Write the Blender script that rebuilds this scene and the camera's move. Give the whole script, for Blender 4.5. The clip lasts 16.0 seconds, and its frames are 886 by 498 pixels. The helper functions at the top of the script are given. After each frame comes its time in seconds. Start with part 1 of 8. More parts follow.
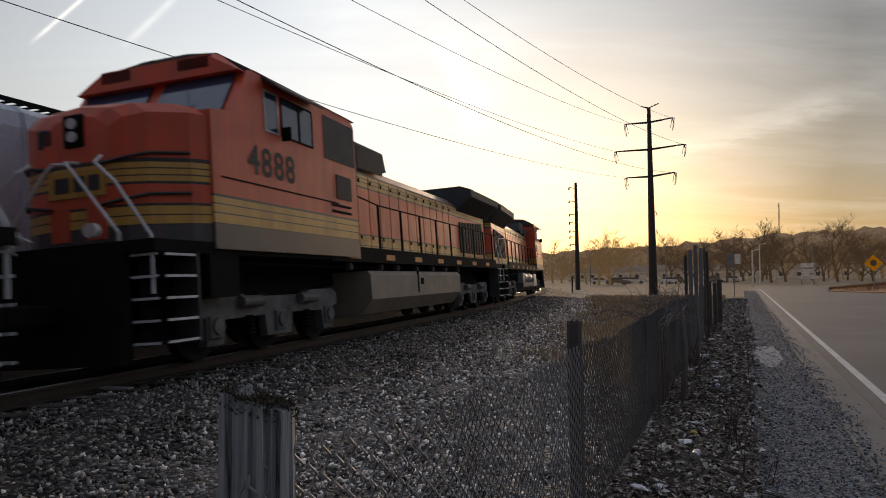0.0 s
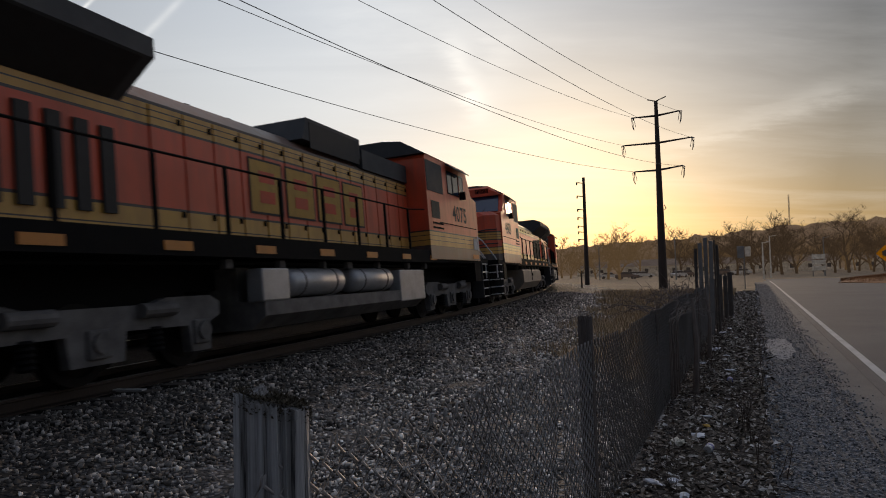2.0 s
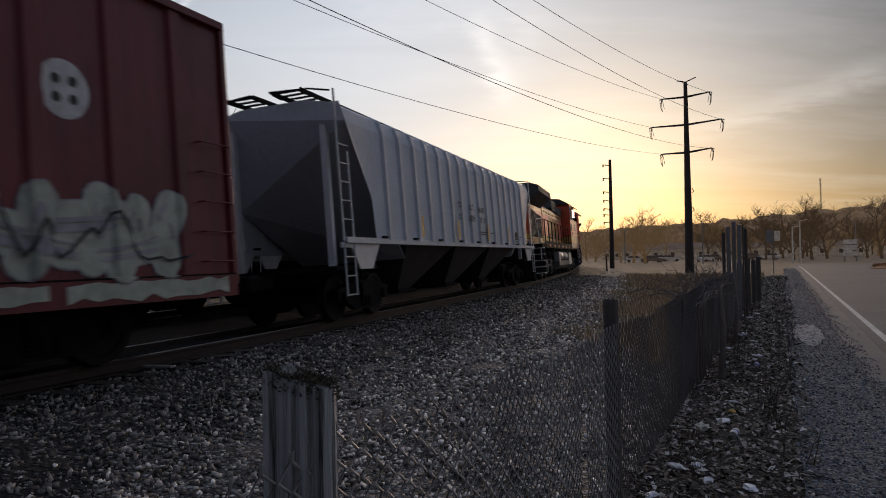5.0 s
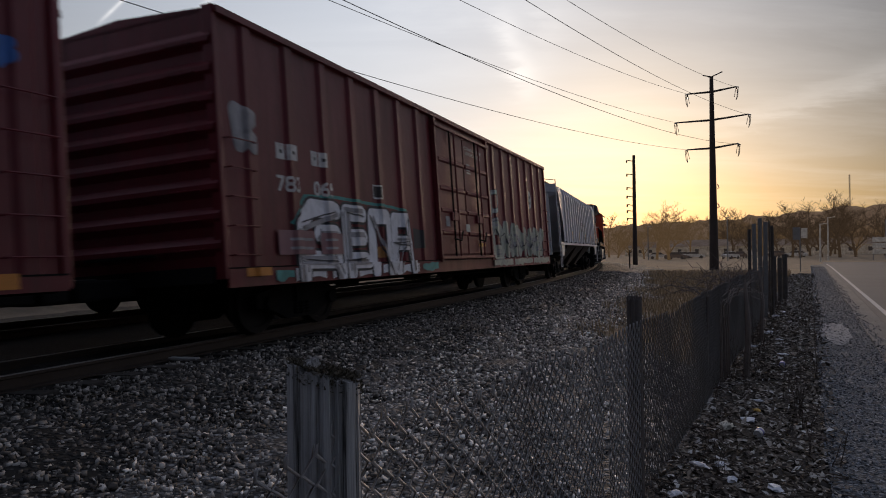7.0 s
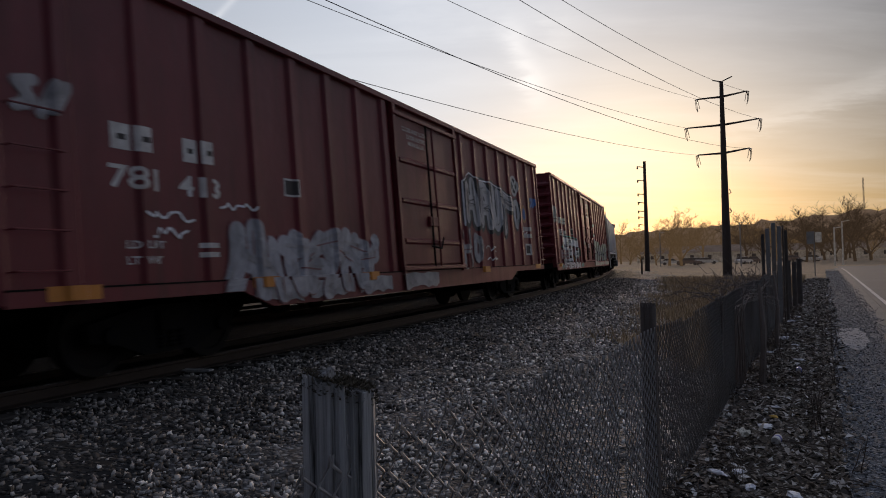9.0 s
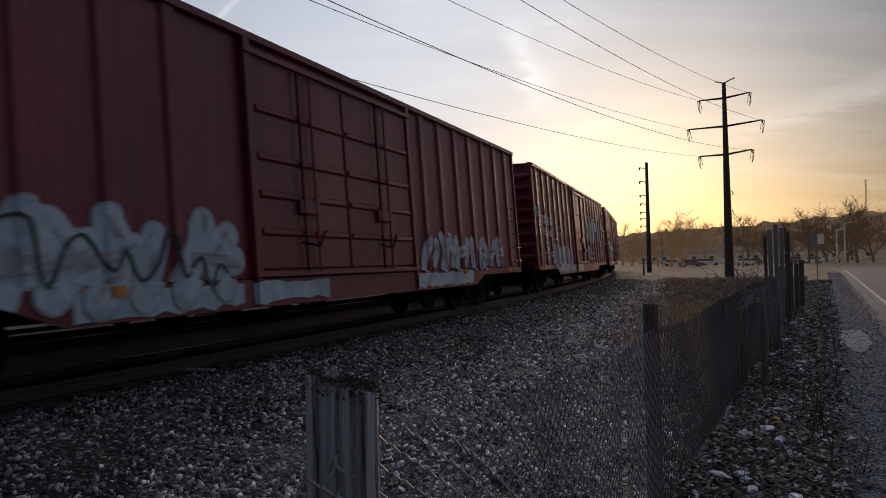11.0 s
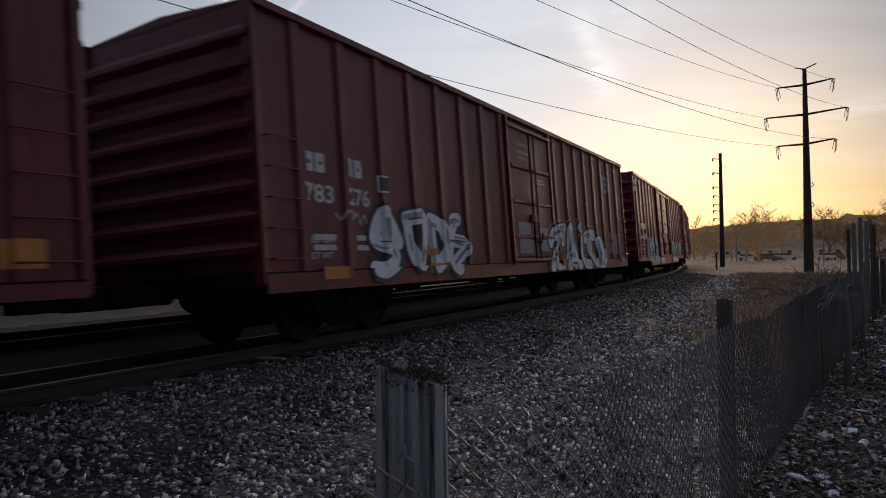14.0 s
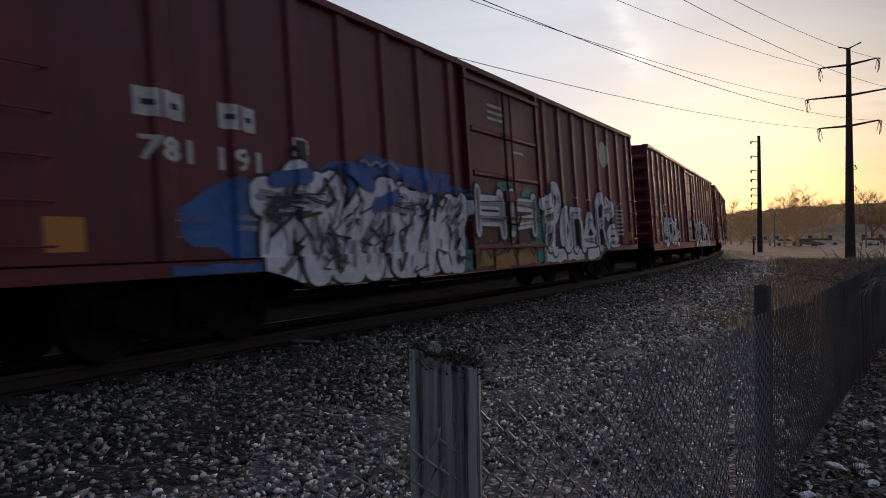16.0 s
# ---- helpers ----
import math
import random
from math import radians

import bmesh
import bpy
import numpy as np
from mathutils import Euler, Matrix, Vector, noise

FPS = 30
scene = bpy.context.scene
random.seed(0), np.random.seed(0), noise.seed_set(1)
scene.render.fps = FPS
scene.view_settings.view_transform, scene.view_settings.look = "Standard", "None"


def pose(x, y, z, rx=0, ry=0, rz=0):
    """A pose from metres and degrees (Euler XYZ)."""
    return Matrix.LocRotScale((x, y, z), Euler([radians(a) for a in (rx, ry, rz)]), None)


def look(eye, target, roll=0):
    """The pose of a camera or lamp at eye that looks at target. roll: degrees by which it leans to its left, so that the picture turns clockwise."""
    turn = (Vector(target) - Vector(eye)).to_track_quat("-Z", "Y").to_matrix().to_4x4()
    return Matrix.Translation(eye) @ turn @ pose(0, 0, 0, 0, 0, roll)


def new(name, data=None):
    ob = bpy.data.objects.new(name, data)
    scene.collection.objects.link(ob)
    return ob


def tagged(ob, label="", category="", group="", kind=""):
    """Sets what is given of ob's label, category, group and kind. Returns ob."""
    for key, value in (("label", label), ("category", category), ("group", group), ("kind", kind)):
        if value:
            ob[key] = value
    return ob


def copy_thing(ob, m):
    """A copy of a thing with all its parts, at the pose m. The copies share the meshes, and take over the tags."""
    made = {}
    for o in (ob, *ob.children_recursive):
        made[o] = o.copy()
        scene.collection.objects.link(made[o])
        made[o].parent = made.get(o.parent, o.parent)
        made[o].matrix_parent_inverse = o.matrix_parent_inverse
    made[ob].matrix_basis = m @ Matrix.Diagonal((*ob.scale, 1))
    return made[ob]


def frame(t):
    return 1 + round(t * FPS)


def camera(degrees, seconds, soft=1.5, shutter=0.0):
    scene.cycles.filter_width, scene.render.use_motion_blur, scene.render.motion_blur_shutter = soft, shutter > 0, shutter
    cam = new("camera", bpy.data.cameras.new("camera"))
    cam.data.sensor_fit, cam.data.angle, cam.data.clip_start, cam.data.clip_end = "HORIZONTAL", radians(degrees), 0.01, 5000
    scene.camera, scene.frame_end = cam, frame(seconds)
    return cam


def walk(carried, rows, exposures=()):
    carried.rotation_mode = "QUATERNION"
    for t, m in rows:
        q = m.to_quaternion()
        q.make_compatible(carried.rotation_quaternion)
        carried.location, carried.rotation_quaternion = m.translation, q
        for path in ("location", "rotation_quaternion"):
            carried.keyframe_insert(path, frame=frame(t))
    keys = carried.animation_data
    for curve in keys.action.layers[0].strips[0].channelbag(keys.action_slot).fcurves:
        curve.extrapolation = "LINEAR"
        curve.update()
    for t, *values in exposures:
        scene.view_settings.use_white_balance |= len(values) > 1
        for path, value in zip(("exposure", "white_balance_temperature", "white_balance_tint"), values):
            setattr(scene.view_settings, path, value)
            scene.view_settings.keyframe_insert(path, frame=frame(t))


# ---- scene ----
EYE = (0.0, 0.0, 1.45)


def aim(yaw, pitch, lean):
    """The eye's pose: yaw to the left of +y, pitch up, lean to the right, in degrees."""
    return Matrix.Translation(EYE) @ pose(0, 0, 0, 0, 0, yaw) @ pose(0, 0, 0, 90 + pitch) @ pose(0, 0, 0, 0, 0, -lean)


cam = camera(64.76, 16.0, soft=1.0, shutter=0.25)
PATH = [
    (0.0, aim(-2.33, 2.36, 0.77)),
    (0.5, aim(-2.19, 2.37, 0.76)),
    (1.0, aim(-1.79, 2.55, 1.86)),
    (1.5, aim(-1.45, 2.55, 1.53)),
    (2.0, aim(-1.63, 2.16, 1.70)),
    (2.5, aim(-1.58, 1.77, 1.65)),
    (3.0, aim(-1.41, 1.74, 1.53)),
    (3.5, aim(-0.88, 1.78, 1.29)),
    (6.0, aim(1.42, 0.12, 0.97)),
    (6.5, aim(2.04, 0.29, 0.77)),
    (7.0, aim(2.16, 0.34, 0.75)),
    (7.5, aim(1.63, 0.49, 1.27)),
    (8.0, aim(1.50, 0.44, 1.51)),
    (8.5, aim(1.82, 0.91, 1.35)),
    (9.0, aim(3.06, 1.09, 1.48)),
    (11.5, aim(3.30, 1.18, 1.18)),
    (12.0, aim(5.02, 1.28, 0.58)),
    (12.5, aim(6.23, 1.15, 0.99)),
    (13.0, aim(6.87, 1.38, 1.39)),
    (13.5, aim(7.20, 1.07, 1.25)),
    (14.0, aim(8.56, 0.65, 0.99)),
    (14.5, aim(9.91, 0.36, 1.08)),
    (15.0, aim(9.82, -0.21, 0.38)),
    (15.5, aim(10.42, -0.54, 0.64)),
    (16.0, aim(11.18, -0.58, 0.88)),
]
# the standing operator sways a hand's width to the left
walk(cam, [(t, Matrix.Translation((-0.0026 * t, 0, 0)) @ m) for t, m in PATH], exposures=[(0.0, 0.30, 6900, 9), (0.5, 0.18, 6900, 8), (1.0, 0.02, 6850, 9), (2.0, -0.06, 6700, 9), (3.5, -0.08, 6500, 10), (7.0, -0.12, 6450, 12), (9.0, -0.12, 6400, 12), (16.0, -0.12, 6350, 13)])
# ---- sky, sun, exposure ----
SUN_BEARING, SUN_HEIGHT = 12.0, 5.0
sun_dir = Vector((math.sin(radians(SUN_BEARING)) * math.cos(radians(SUN_HEIGHT)), math.cos(radians(SUN_BEARING)) * math.cos(radians(SUN_HEIGHT)), math.sin(radians(SUN_HEIGHT))))


class Nodes:
    """Short hand for building a node tree."""

    def __init__(self, tree):
        self.tree = tree

    def add(self, kind, **props):
        n = self.tree.nodes.new(kind)
        for key, value in props.items():
            if key in n.inputs:
                n.inputs[key].default_value = value
        return n

    def link(self, a, b):
        self.tree.links.new(a, b)
        return self

    def math(self, op, a, b=None, c=None, clamp=False):
        n = self.tree.nodes.new("ShaderNodeMath")
        n.operation, n.use_clamp = op, clamp
        for slot, v in enumerate((a, b, c)):
            if v is None:
                continue
            if isinstance(v, (int, float)):
                n.inputs[slot].default_value = v
            else:
                self.link(v, n.inputs[slot])
        return n.outputs[0]

    def mix(self, fac, a, b, mode="MIX"):
        n = self.tree.nodes.new("ShaderNodeMix")
        n.data_type, n.blend_type, n.clamp_factor = "RGBA", mode, True
        for sock, v in ((n.inputs[0], fac), (n.inputs[6], a), (n.inputs[7], b)):
            if isinstance(v, (int, float)):
                sock.default_value = v
            elif isinstance(v, (tuple, list)):
                sock.default_value = (*v[:3], 1)
            else:
                self.link(v, sock)
        return n.outputs[2]

    def ramp(self, fac, stops, mode="LINEAR"):
        n = self.tree.nodes.new("ShaderNodeValToRGB")
        n.color_ramp.interpolation = mode
        el = n.color_ramp.elements
        while len(el) < len(stops):
            el.new(0.5)
        for e, (p, c) in zip(el, stops):
            e.position, e.color = p, ((c, c, c, 1) if isinstance(c, (int, float)) else (*c, 1))
        self.link(fac, n.inputs[0])
        return n.outputs[0]

    def noise(self, vec, scale, detail=4.0, rough=0.55, distort=0.0):
        n = self.tree.nodes.new("ShaderNodeTexNoise")
        n.inputs["Scale"].default_value, n.inputs["Detail"].default_value = scale, detail
        n.inputs["Roughness"].default_value, n.inputs["Distortion"].default_value = rough, distort
        if vec is not None:
            self.link(vec, n.inputs["Vector"])
        return n.outputs[0]

    def mapping(self, vec, loc=(0, 0, 0), rot=(0, 0, 0), scale=(1, 1, 1)):
        n = self.tree.nodes.new("ShaderNodeMapping")
        n.inputs["Location"].default_value, n.inputs["Rotation"].default_value, n.inputs["Scale"].default_value = loc, rot, scale
        self.link(vec, n.inputs["Vector"])
        return n.outputs[0]


def make_world():
    world = bpy.data.worlds.new("dusk_sky")
    world.use_nodes = True
    scene.world = world
    t = world.node_tree
    t.nodes.clear()
    k = Nodes(t)
    out = t.nodes.new("ShaderNodeOutputWorld")
    bg = t.nodes.new("ShaderNodeBackground")
    k.link(bg.outputs[0], out.inputs[0])
    tc = t.nodes.new("ShaderNodeTexCoord").outputs["Generated"]
    sep = t.nodes.new("ShaderNodeSeparateXYZ")
    k.link(tc, sep.inputs[0])
    z = sep.outputs["Z"]
    dot = t.nodes.new("ShaderNodeVectorMath")
    dot.operation = "DOT_PRODUCT"
    k.link(tc, dot.inputs[0])
    dot.inputs[1].default_value = sun_dir
    s = dot.outputs["Value"]
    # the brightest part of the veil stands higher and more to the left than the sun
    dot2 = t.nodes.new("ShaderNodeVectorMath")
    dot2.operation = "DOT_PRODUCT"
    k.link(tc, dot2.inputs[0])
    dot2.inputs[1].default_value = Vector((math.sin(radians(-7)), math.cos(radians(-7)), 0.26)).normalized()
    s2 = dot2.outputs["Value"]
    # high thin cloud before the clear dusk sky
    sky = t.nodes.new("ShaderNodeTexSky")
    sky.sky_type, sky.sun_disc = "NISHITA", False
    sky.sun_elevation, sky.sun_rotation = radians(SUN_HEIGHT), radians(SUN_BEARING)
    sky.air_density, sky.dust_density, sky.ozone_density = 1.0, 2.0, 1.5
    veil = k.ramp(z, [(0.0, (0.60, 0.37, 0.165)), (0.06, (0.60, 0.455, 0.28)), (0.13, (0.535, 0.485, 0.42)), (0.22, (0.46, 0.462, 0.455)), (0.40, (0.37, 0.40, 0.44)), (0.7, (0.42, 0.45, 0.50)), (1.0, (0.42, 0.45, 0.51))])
    # brighter ring and overhead sky out of view, added to light car sides and ballast
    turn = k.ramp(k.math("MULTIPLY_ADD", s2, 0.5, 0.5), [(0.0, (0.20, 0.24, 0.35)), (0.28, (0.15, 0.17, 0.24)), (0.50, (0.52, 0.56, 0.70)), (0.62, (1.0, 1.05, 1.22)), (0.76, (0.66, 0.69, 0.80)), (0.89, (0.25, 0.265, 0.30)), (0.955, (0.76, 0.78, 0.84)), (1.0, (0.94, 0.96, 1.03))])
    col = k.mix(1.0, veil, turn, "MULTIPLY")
    # streaks of cirrus, stretched over the sky
    flat = t.nodes.new("ShaderNodeVectorMath")
    flat.operation = "DIVIDE"
    k.link(tc, flat.inputs[0])
    hz = t.nodes.new("ShaderNodeCombineXYZ")
    zz = k.math("ADD", k.math("ABSOLUTE", z), 0.12)
    for i in range(3):
        k.link(zz, hz.inputs[i])
    k.link(hz.outputs[0], flat.inputs[1])
    streak = k.noise(k.mapping(flat.outputs[0], (3.1, 0.4, 0), (0, 0, radians(62)), (0.35, 1.3, 1.0)), 1.5, 7.0, 0.6, 0.6)
    fine = k.noise(k.mapping(flat.outputs[0], (1.0, 5.0, 0), (0, 0, radians(40)), (0.8, 1.5, 1.0)), 5.0, 5.0, 0.6, 0.3)
    cloud = k.math("MULTIPLY", k.ramp(streak, [(0.42, 0.0), (0.66, 1.0)]), k.math("MULTIPLY_ADD", fine, 1.1, 0.2))
    near = k.ramp(s, [(0.60, 0.0), (0.86, 0.5), (0.97, 1.0)])
    col = k.mix(k.math("MULTIPLY", cloud, k.math("MULTIPLY_ADD", near, 0.15, 0.03)), col, (0.84, 0.85, 0.86))
    # vapour trails and a bright wisp
    az = k.math("ARCTAN2", sep.outputs["X"], sep.outputs["Y"])
    up = k.math("DIVIDE", z, k.math("SQRT", k.math("MAXIMUM", k.math("SUBTRACT", 1.0, k.math("MULTIPLY", z, z)), 0.01)))
    wave = k.math("MULTIPLY", k.math("SUBTRACT", fine, 0.5), 0.05)
    for b0, v0, b1, v1, wide, much in ((-24.2, 0.385, -28.5, 0.297, 0.0024, 0.6), (-18.0, 0.40, -22.6, 0.305, 0.0045, 0.28), (2.4, 0.355, 5.4, 0.215, 0.018, 0.36), (7.5, 0.36, 4.5, 0.20, 0.03, 0.12), (16.0, 0.15, 36.0, 0.235, 0.014, 0.16), (-12.0, 0.42, 14.0, 0.33, 0.05, 0.18)):
        a0, a1 = radians(b0), radians(b1)
        long = math.hypot(a1 - a0, v1 - v0)
        cx, cy = (a1 - a0) / long, (v1 - v0) / long
        across = k.math("ADD", k.math("MULTIPLY", k.math("SUBTRACT", az, a0), -cy), k.math("MULTIPLY", k.math("SUBTRACT", up, v0), cx))
        if wide > 0.01:
            across = k.math("ADD", across, wave)
        along = k.math("ADD", k.math("MULTIPLY", k.math("SUBTRACT", az, a0), cx / long), k.math("MULTIPLY", k.math("SUBTRACT", up, v0), cy / long))
        band = k.math("EXPONENT", k.math("MULTIPLY", k.math("POWER", k.math("ABSOLUTE", k.math("DIVIDE", across, wide)), 2.0), -1.0))
        ends = k.ramp(along, [(0.0, 0.0), (0.25, 1.0), (0.75, 1.0), (1.0, 0.0)])
        col = k.mix(k.math("MULTIPLY", k.math("MULTIPLY", band, ends), k.math("MULTIPLY", k.math("MULTIPLY_ADD", fine, 1.4, 0.2), much)), col, (1.0, 0.98, 0.95))
    # wide glow of the low sun behind the veil
    glow = k.math("POWER", k.math("MAXIMUM", s2, 0.0), 14.0)
    col = k.mix(1.0, col, k.mix(glow, (0, 0, 0), (0.22, 0.24, 0.26)), "ADD")
    low = k.math("POWER", k.math("MAXIMUM", s, 0.0), 90.0)
    col = k.mix(1.0, col, k.mix(low, (0, 0, 0), (0.17, 0.12, 0.045)), "ADD")
    tinted = k.mix(1.0, sky.outputs[0], (0.021, 0.021, 0.021), "MULTIPLY")
    col = k.mix(1.0, col, tinted, "ADD")
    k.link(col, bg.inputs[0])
    bg.inputs[1].default_value = 1.0


make_world()
sun = new("sun", bpy.data.lights.new("sun", "SUN"))
sun.data.energy, sun.data.angle, sun.data.color = 2.4, radians(24.0), (1.0, 0.70, 0.46)
sun.matrix_world = look((0, 0, 60), Vector((0, 0, 60)) - sun_dir * 10)
# ---- materials ----
def material(name, rough=0.8, metal=0.0):
    m = bpy.data.materials.new(name)
    m.use_nodes = True
    k = Nodes(m.node_tree)
    b = m.node_tree.nodes["Principled BSDF"]
    b.inputs["Roughness"].default_value, b.inputs["Metallic"].default_value = rough, metal
    return m, k, b


def coords(k, kind="Object"):
    return k.tree.nodes.new("ShaderNodeTexCoord").outputs[kind]


def bump(k, b, height, strength=0.3, distance=0.01):
    n = k.tree.nodes.new("ShaderNodeBump")
    n.inputs["Strength"].default_value, n.inputs["Distance"].default_value = strength, distance
    k.link(height, n.inputs["Height"])
    k.link(n.outputs[0], b.inputs["Normal"])


def dirty(name, base, dirt, rough=0.7, metal=0.0, scale=3.0, amount=0.5, bumps=0.15, island=0.0):
    """Paint, metal or wood with stains at two scales."""
    m, k, b = material(name, rough, metal)
    v = coords(k)
    big = k.ramp(k.noise(v, scale, 5.0, 0.6), [(0.38, 0.0), (0.72, 1.0)])
    small = k.noise(v, scale * 14, 4.0, 0.6)
    col = k.mix(k.math("MULTIPLY", big, amount), base, dirt)
    col = k.mix(0.35, col, k.mix(small, (0.25, 0.25, 0.25), (1.6, 1.6, 1.6)), "MULTIPLY")
    if island:
        g = k.tree.nodes.new("ShaderNodeNewGeometry").outputs["Random Per Island"]
        col = k.mix(1.0, col, k.mix(g, (1 - island,) * 3, (1 + island,) * 3), "MULTIPLY")
    k.link(col, b.inputs["Base Color"])
    if bumps:
        bump(k, b, small, bumps, 0.01)
    return m


# ---- mesh tools ----
class Shape:
    """Collects faces for one mesh."""

    def __init__(self):
        self.v, self.f = [], []

    def poly(self, pts):
        n = len(self.v)
        self.v += [tuple(p) for p in pts]
        self.f.append(tuple(range(n, n + len(pts))))
        return self

    def box(self, x0, x1, y0, y1, z0, z1, c=0.0):
        """A box with its long and cross edges taken off by c."""
        if c <= 0:
            n = len(self.v)
            self.v += [(x, y, z) for x in (x0, x1) for y in (y0, y1) for z in (z0, z1)]
            self.f += [tuple(n + i for i in q) for q in ((0, 1, 3, 2), (4, 6, 7, 5), (0, 4, 5, 1), (2, 3, 7, 6), (0, 2, 6, 4), (1, 5, 7, 3))]
            return self
        bm = bmesh.new()
        bmesh.ops.create_cube(bm, size=1.0)
        for p in bm.verts:
            p.co = ((x0 + x1) / 2 + p.co.x * (x1 - x0), (y0 + y1) / 2 + p.co.y * (y1 - y0), (z0 + z1) / 2 + p.co.z * (z1 - z0))
        bmesh.ops.bevel(bm, geom=bm.edges[:], offset=c, segments=2, affect="EDGES", profile=0.5)
        return self.add(bm)

    def add(self, bm, m=None):
        n = len(self.v)
        bm.verts.index_update()
        self.v += [tuple(m @ p.co) if m else tuple(p.co) for p in bm.verts]
        self.f += [tuple(n + p.index for p in f.verts) for f in bm.faces]
        bm.free()
        return self

    def prism(self, outline, a, b, axis="y"):
        """An outline pushed from a to b along an axis; the outline's two numbers are the other two axes in order."""
        def at(p, h):
            return {"x": (h, p[0], p[1]), "y": (p[0], h, p[1]), "z": (p[0], p[1], h)}[axis]
        n, k = len(self.v), len(outline)
        self.v += [at(p, a) for p in outline] + [at(p, b) for p in outline]
        self.f += [tuple(range(n, n + k)), tuple(range(n + 2 * k - 1, n + k - 1, -1))]
        self.f += [(n + i, n + k + i, n + k + (i + 1) % k, n + (i + 1) % k) for i in range(k)]
        return self

    def loft(self, rings, closed=True):
        """Skins rings of equal length; caps both ends."""
        n, k = len(self.v), len(rings[0])
        for r in rings:
            self.v += [tuple(p) for p in r]
        for j in range(len(rings) - 1):
            for i in range(k if closed else k - 1):
                a, b = n + j * k + i, n + j * k + (i + 1) % k
                self.f.append((a, b, b + k, a + k))
        if closed:
            self.f += [tuple(range(n + k - 1, n - 1, -1)), tuple(range(n + (len(rings) - 1) * k, n + len(rings) * k))]
        return self

    def cyl(self, p, q, r, n=10, r2=None):
        p, q = Vector(p), Vector(q)
        a = (q - p).normalized()
        u = a.cross(Vector((0, 0, 1)) if abs(a.z) < 0.9 else Vector((1, 0, 0))).normalized()
        w = a.cross(u)
        ring = lambda c, rr: [c + (u * math.cos(2 * math.pi * i / n) + w * math.sin(2 * math.pi * i / n)) * rr for i in range(n)]
        return self.loft([ring(p, r), ring(q, r if r2 is None else r2)])

    def tube(self, pts, r, n=6):
        pts = [Vector(p) for p in pts]
        rings, u = [], None
        for i, p in enumerate(pts):
            d = (pts[min(i + 1, len(pts) - 1)] - pts[max(i - 1, 0)]).normalized()
            if u is None:
                u = d.cross(Vector((0, 0, 1)) if abs(d.z) < 0.9 else Vector((1, 0, 0))).normalized()
            u = (u - d * u.dot(d)).normalized()
            w = d.cross(u)
            rr = r[i] if isinstance(r, (list, tuple)) else r
            rings.append([p + (u * math.cos(2 * math.pi * j / n) + w * math.sin(2 * math.pi * j / n)) * rr for j in range(n)])
        return self.loft(rings)

    def mesh(self, name, mat, smooth=False):
        me = bpy.data.meshes.new(name)
        me.from_pydata(self.v, [], self.f)
        if mat:
            me.materials.append(mat)
        if smooth:
            me.polygons.foreach_set("use_smooth", [True] * len(me.polygons))
        me.update()
        bm = bmesh.new()
        bm.from_mesh(me)
        bmesh.ops.recalc_face_normals(bm, faces=bm.faces[:])
        bm.to_mesh(me)
        bm.free()
        return me


def part(name, shape, mat, parent=None, label="", smooth=False):
    ob = new(name, shape.mesh(name, mat, smooth) if isinstance(shape, Shape) else shape)
    if parent:
        ob.parent = parent
    return tagged(ob, label)


def raw_mesh(name, verts, faces, mat, smooth=False):
    """A large mesh straight from arrays; all faces have the same number of corners."""
    verts, faces = np.asarray(verts, np.float32), np.asarray(faces, np.int32)
    me = bpy.data.meshes.new(name)
    me.vertices.add(len(verts))
    me.vertices.foreach_set("co", verts.ravel())
    k = faces.shape[1]
    me.loops.add(faces.size)
    me.loops.foreach_set("vertex_index", faces.ravel())
    me.polygons.add(len(faces))
    me.polygons.foreach_set("loop_start", np.arange(len(faces), dtype=np.int32) * k)
    me.polygons.foreach_set("loop_total", np.full(len(faces), k, np.int32))
    if smooth:
        me.polygons.foreach_set("use_smooth", np.ones(len(faces), bool))
    me.materials.append(mat)
    me.update(calc_edges=True)
    return me


def letters(text, size, fat=0.0, spacing=1.0):
    """A flat mesh of the words in the built-in font, in x and y, from its middle."""
    cu = bpy.data.curves.new("letters", "FONT")
    cu.body, cu.size, cu.offset, cu.space_character = text, size, fat, spacing
    cu.align_x, cu.align_y, cu.fill_mode, cu.resolution_u = "CENTER", "CENTER", "FRONT", 3
    ob = bpy.data.objects.new("letters", cu)
    scene.collection.objects.link(ob)
    bpy.context.view_layer.update()
    me = bpy.data.meshes.new_from_object(ob.evaluated_get(bpy.context.evaluated_depsgraph_get()))
    bpy.data.objects.remove(ob)
    bpy.data.curves.remove(cu)
    return me


def on_side(me, x, z, y, lean=0.0, sx=1.0, sz=1.0):
    """Puts a flat lettered mesh on a car's right-hand side at the plane y, read from outside."""
    me.transform(Matrix(((sx, lean, 0, x), (0, 0, -1, y), (0, sz, 0, z), (0, 0, 0, 1))))
    return me
# ---- the lie of the land ----
ROAD_TURN = 25.5
UX, UY = math.sin(radians(ROAD_TURN)), math.cos(radians(ROAD_TURN))
RAIL_Z = 0.24
CX, CY, RADIUS = -334.5, 131.1, 351.7
CANT = 3.36
TH0 = math.atan2(-CY, -CX)


def road(u, w, z=0.0):
    """A place u metres along the road and w metres to the right of the eye's line."""
    return Vector((u * UX + w * UY, u * UY - w * UX, z))


def track(s, off=0.0, z=RAIL_Z):
    """A place s metres along the bend, off metres to its outside."""
    th = TH0 + s / RADIUS
    return Vector((CX + (RADIUS + off) * math.cos(th), CY + (RADIUS + off) * math.sin(th), z))


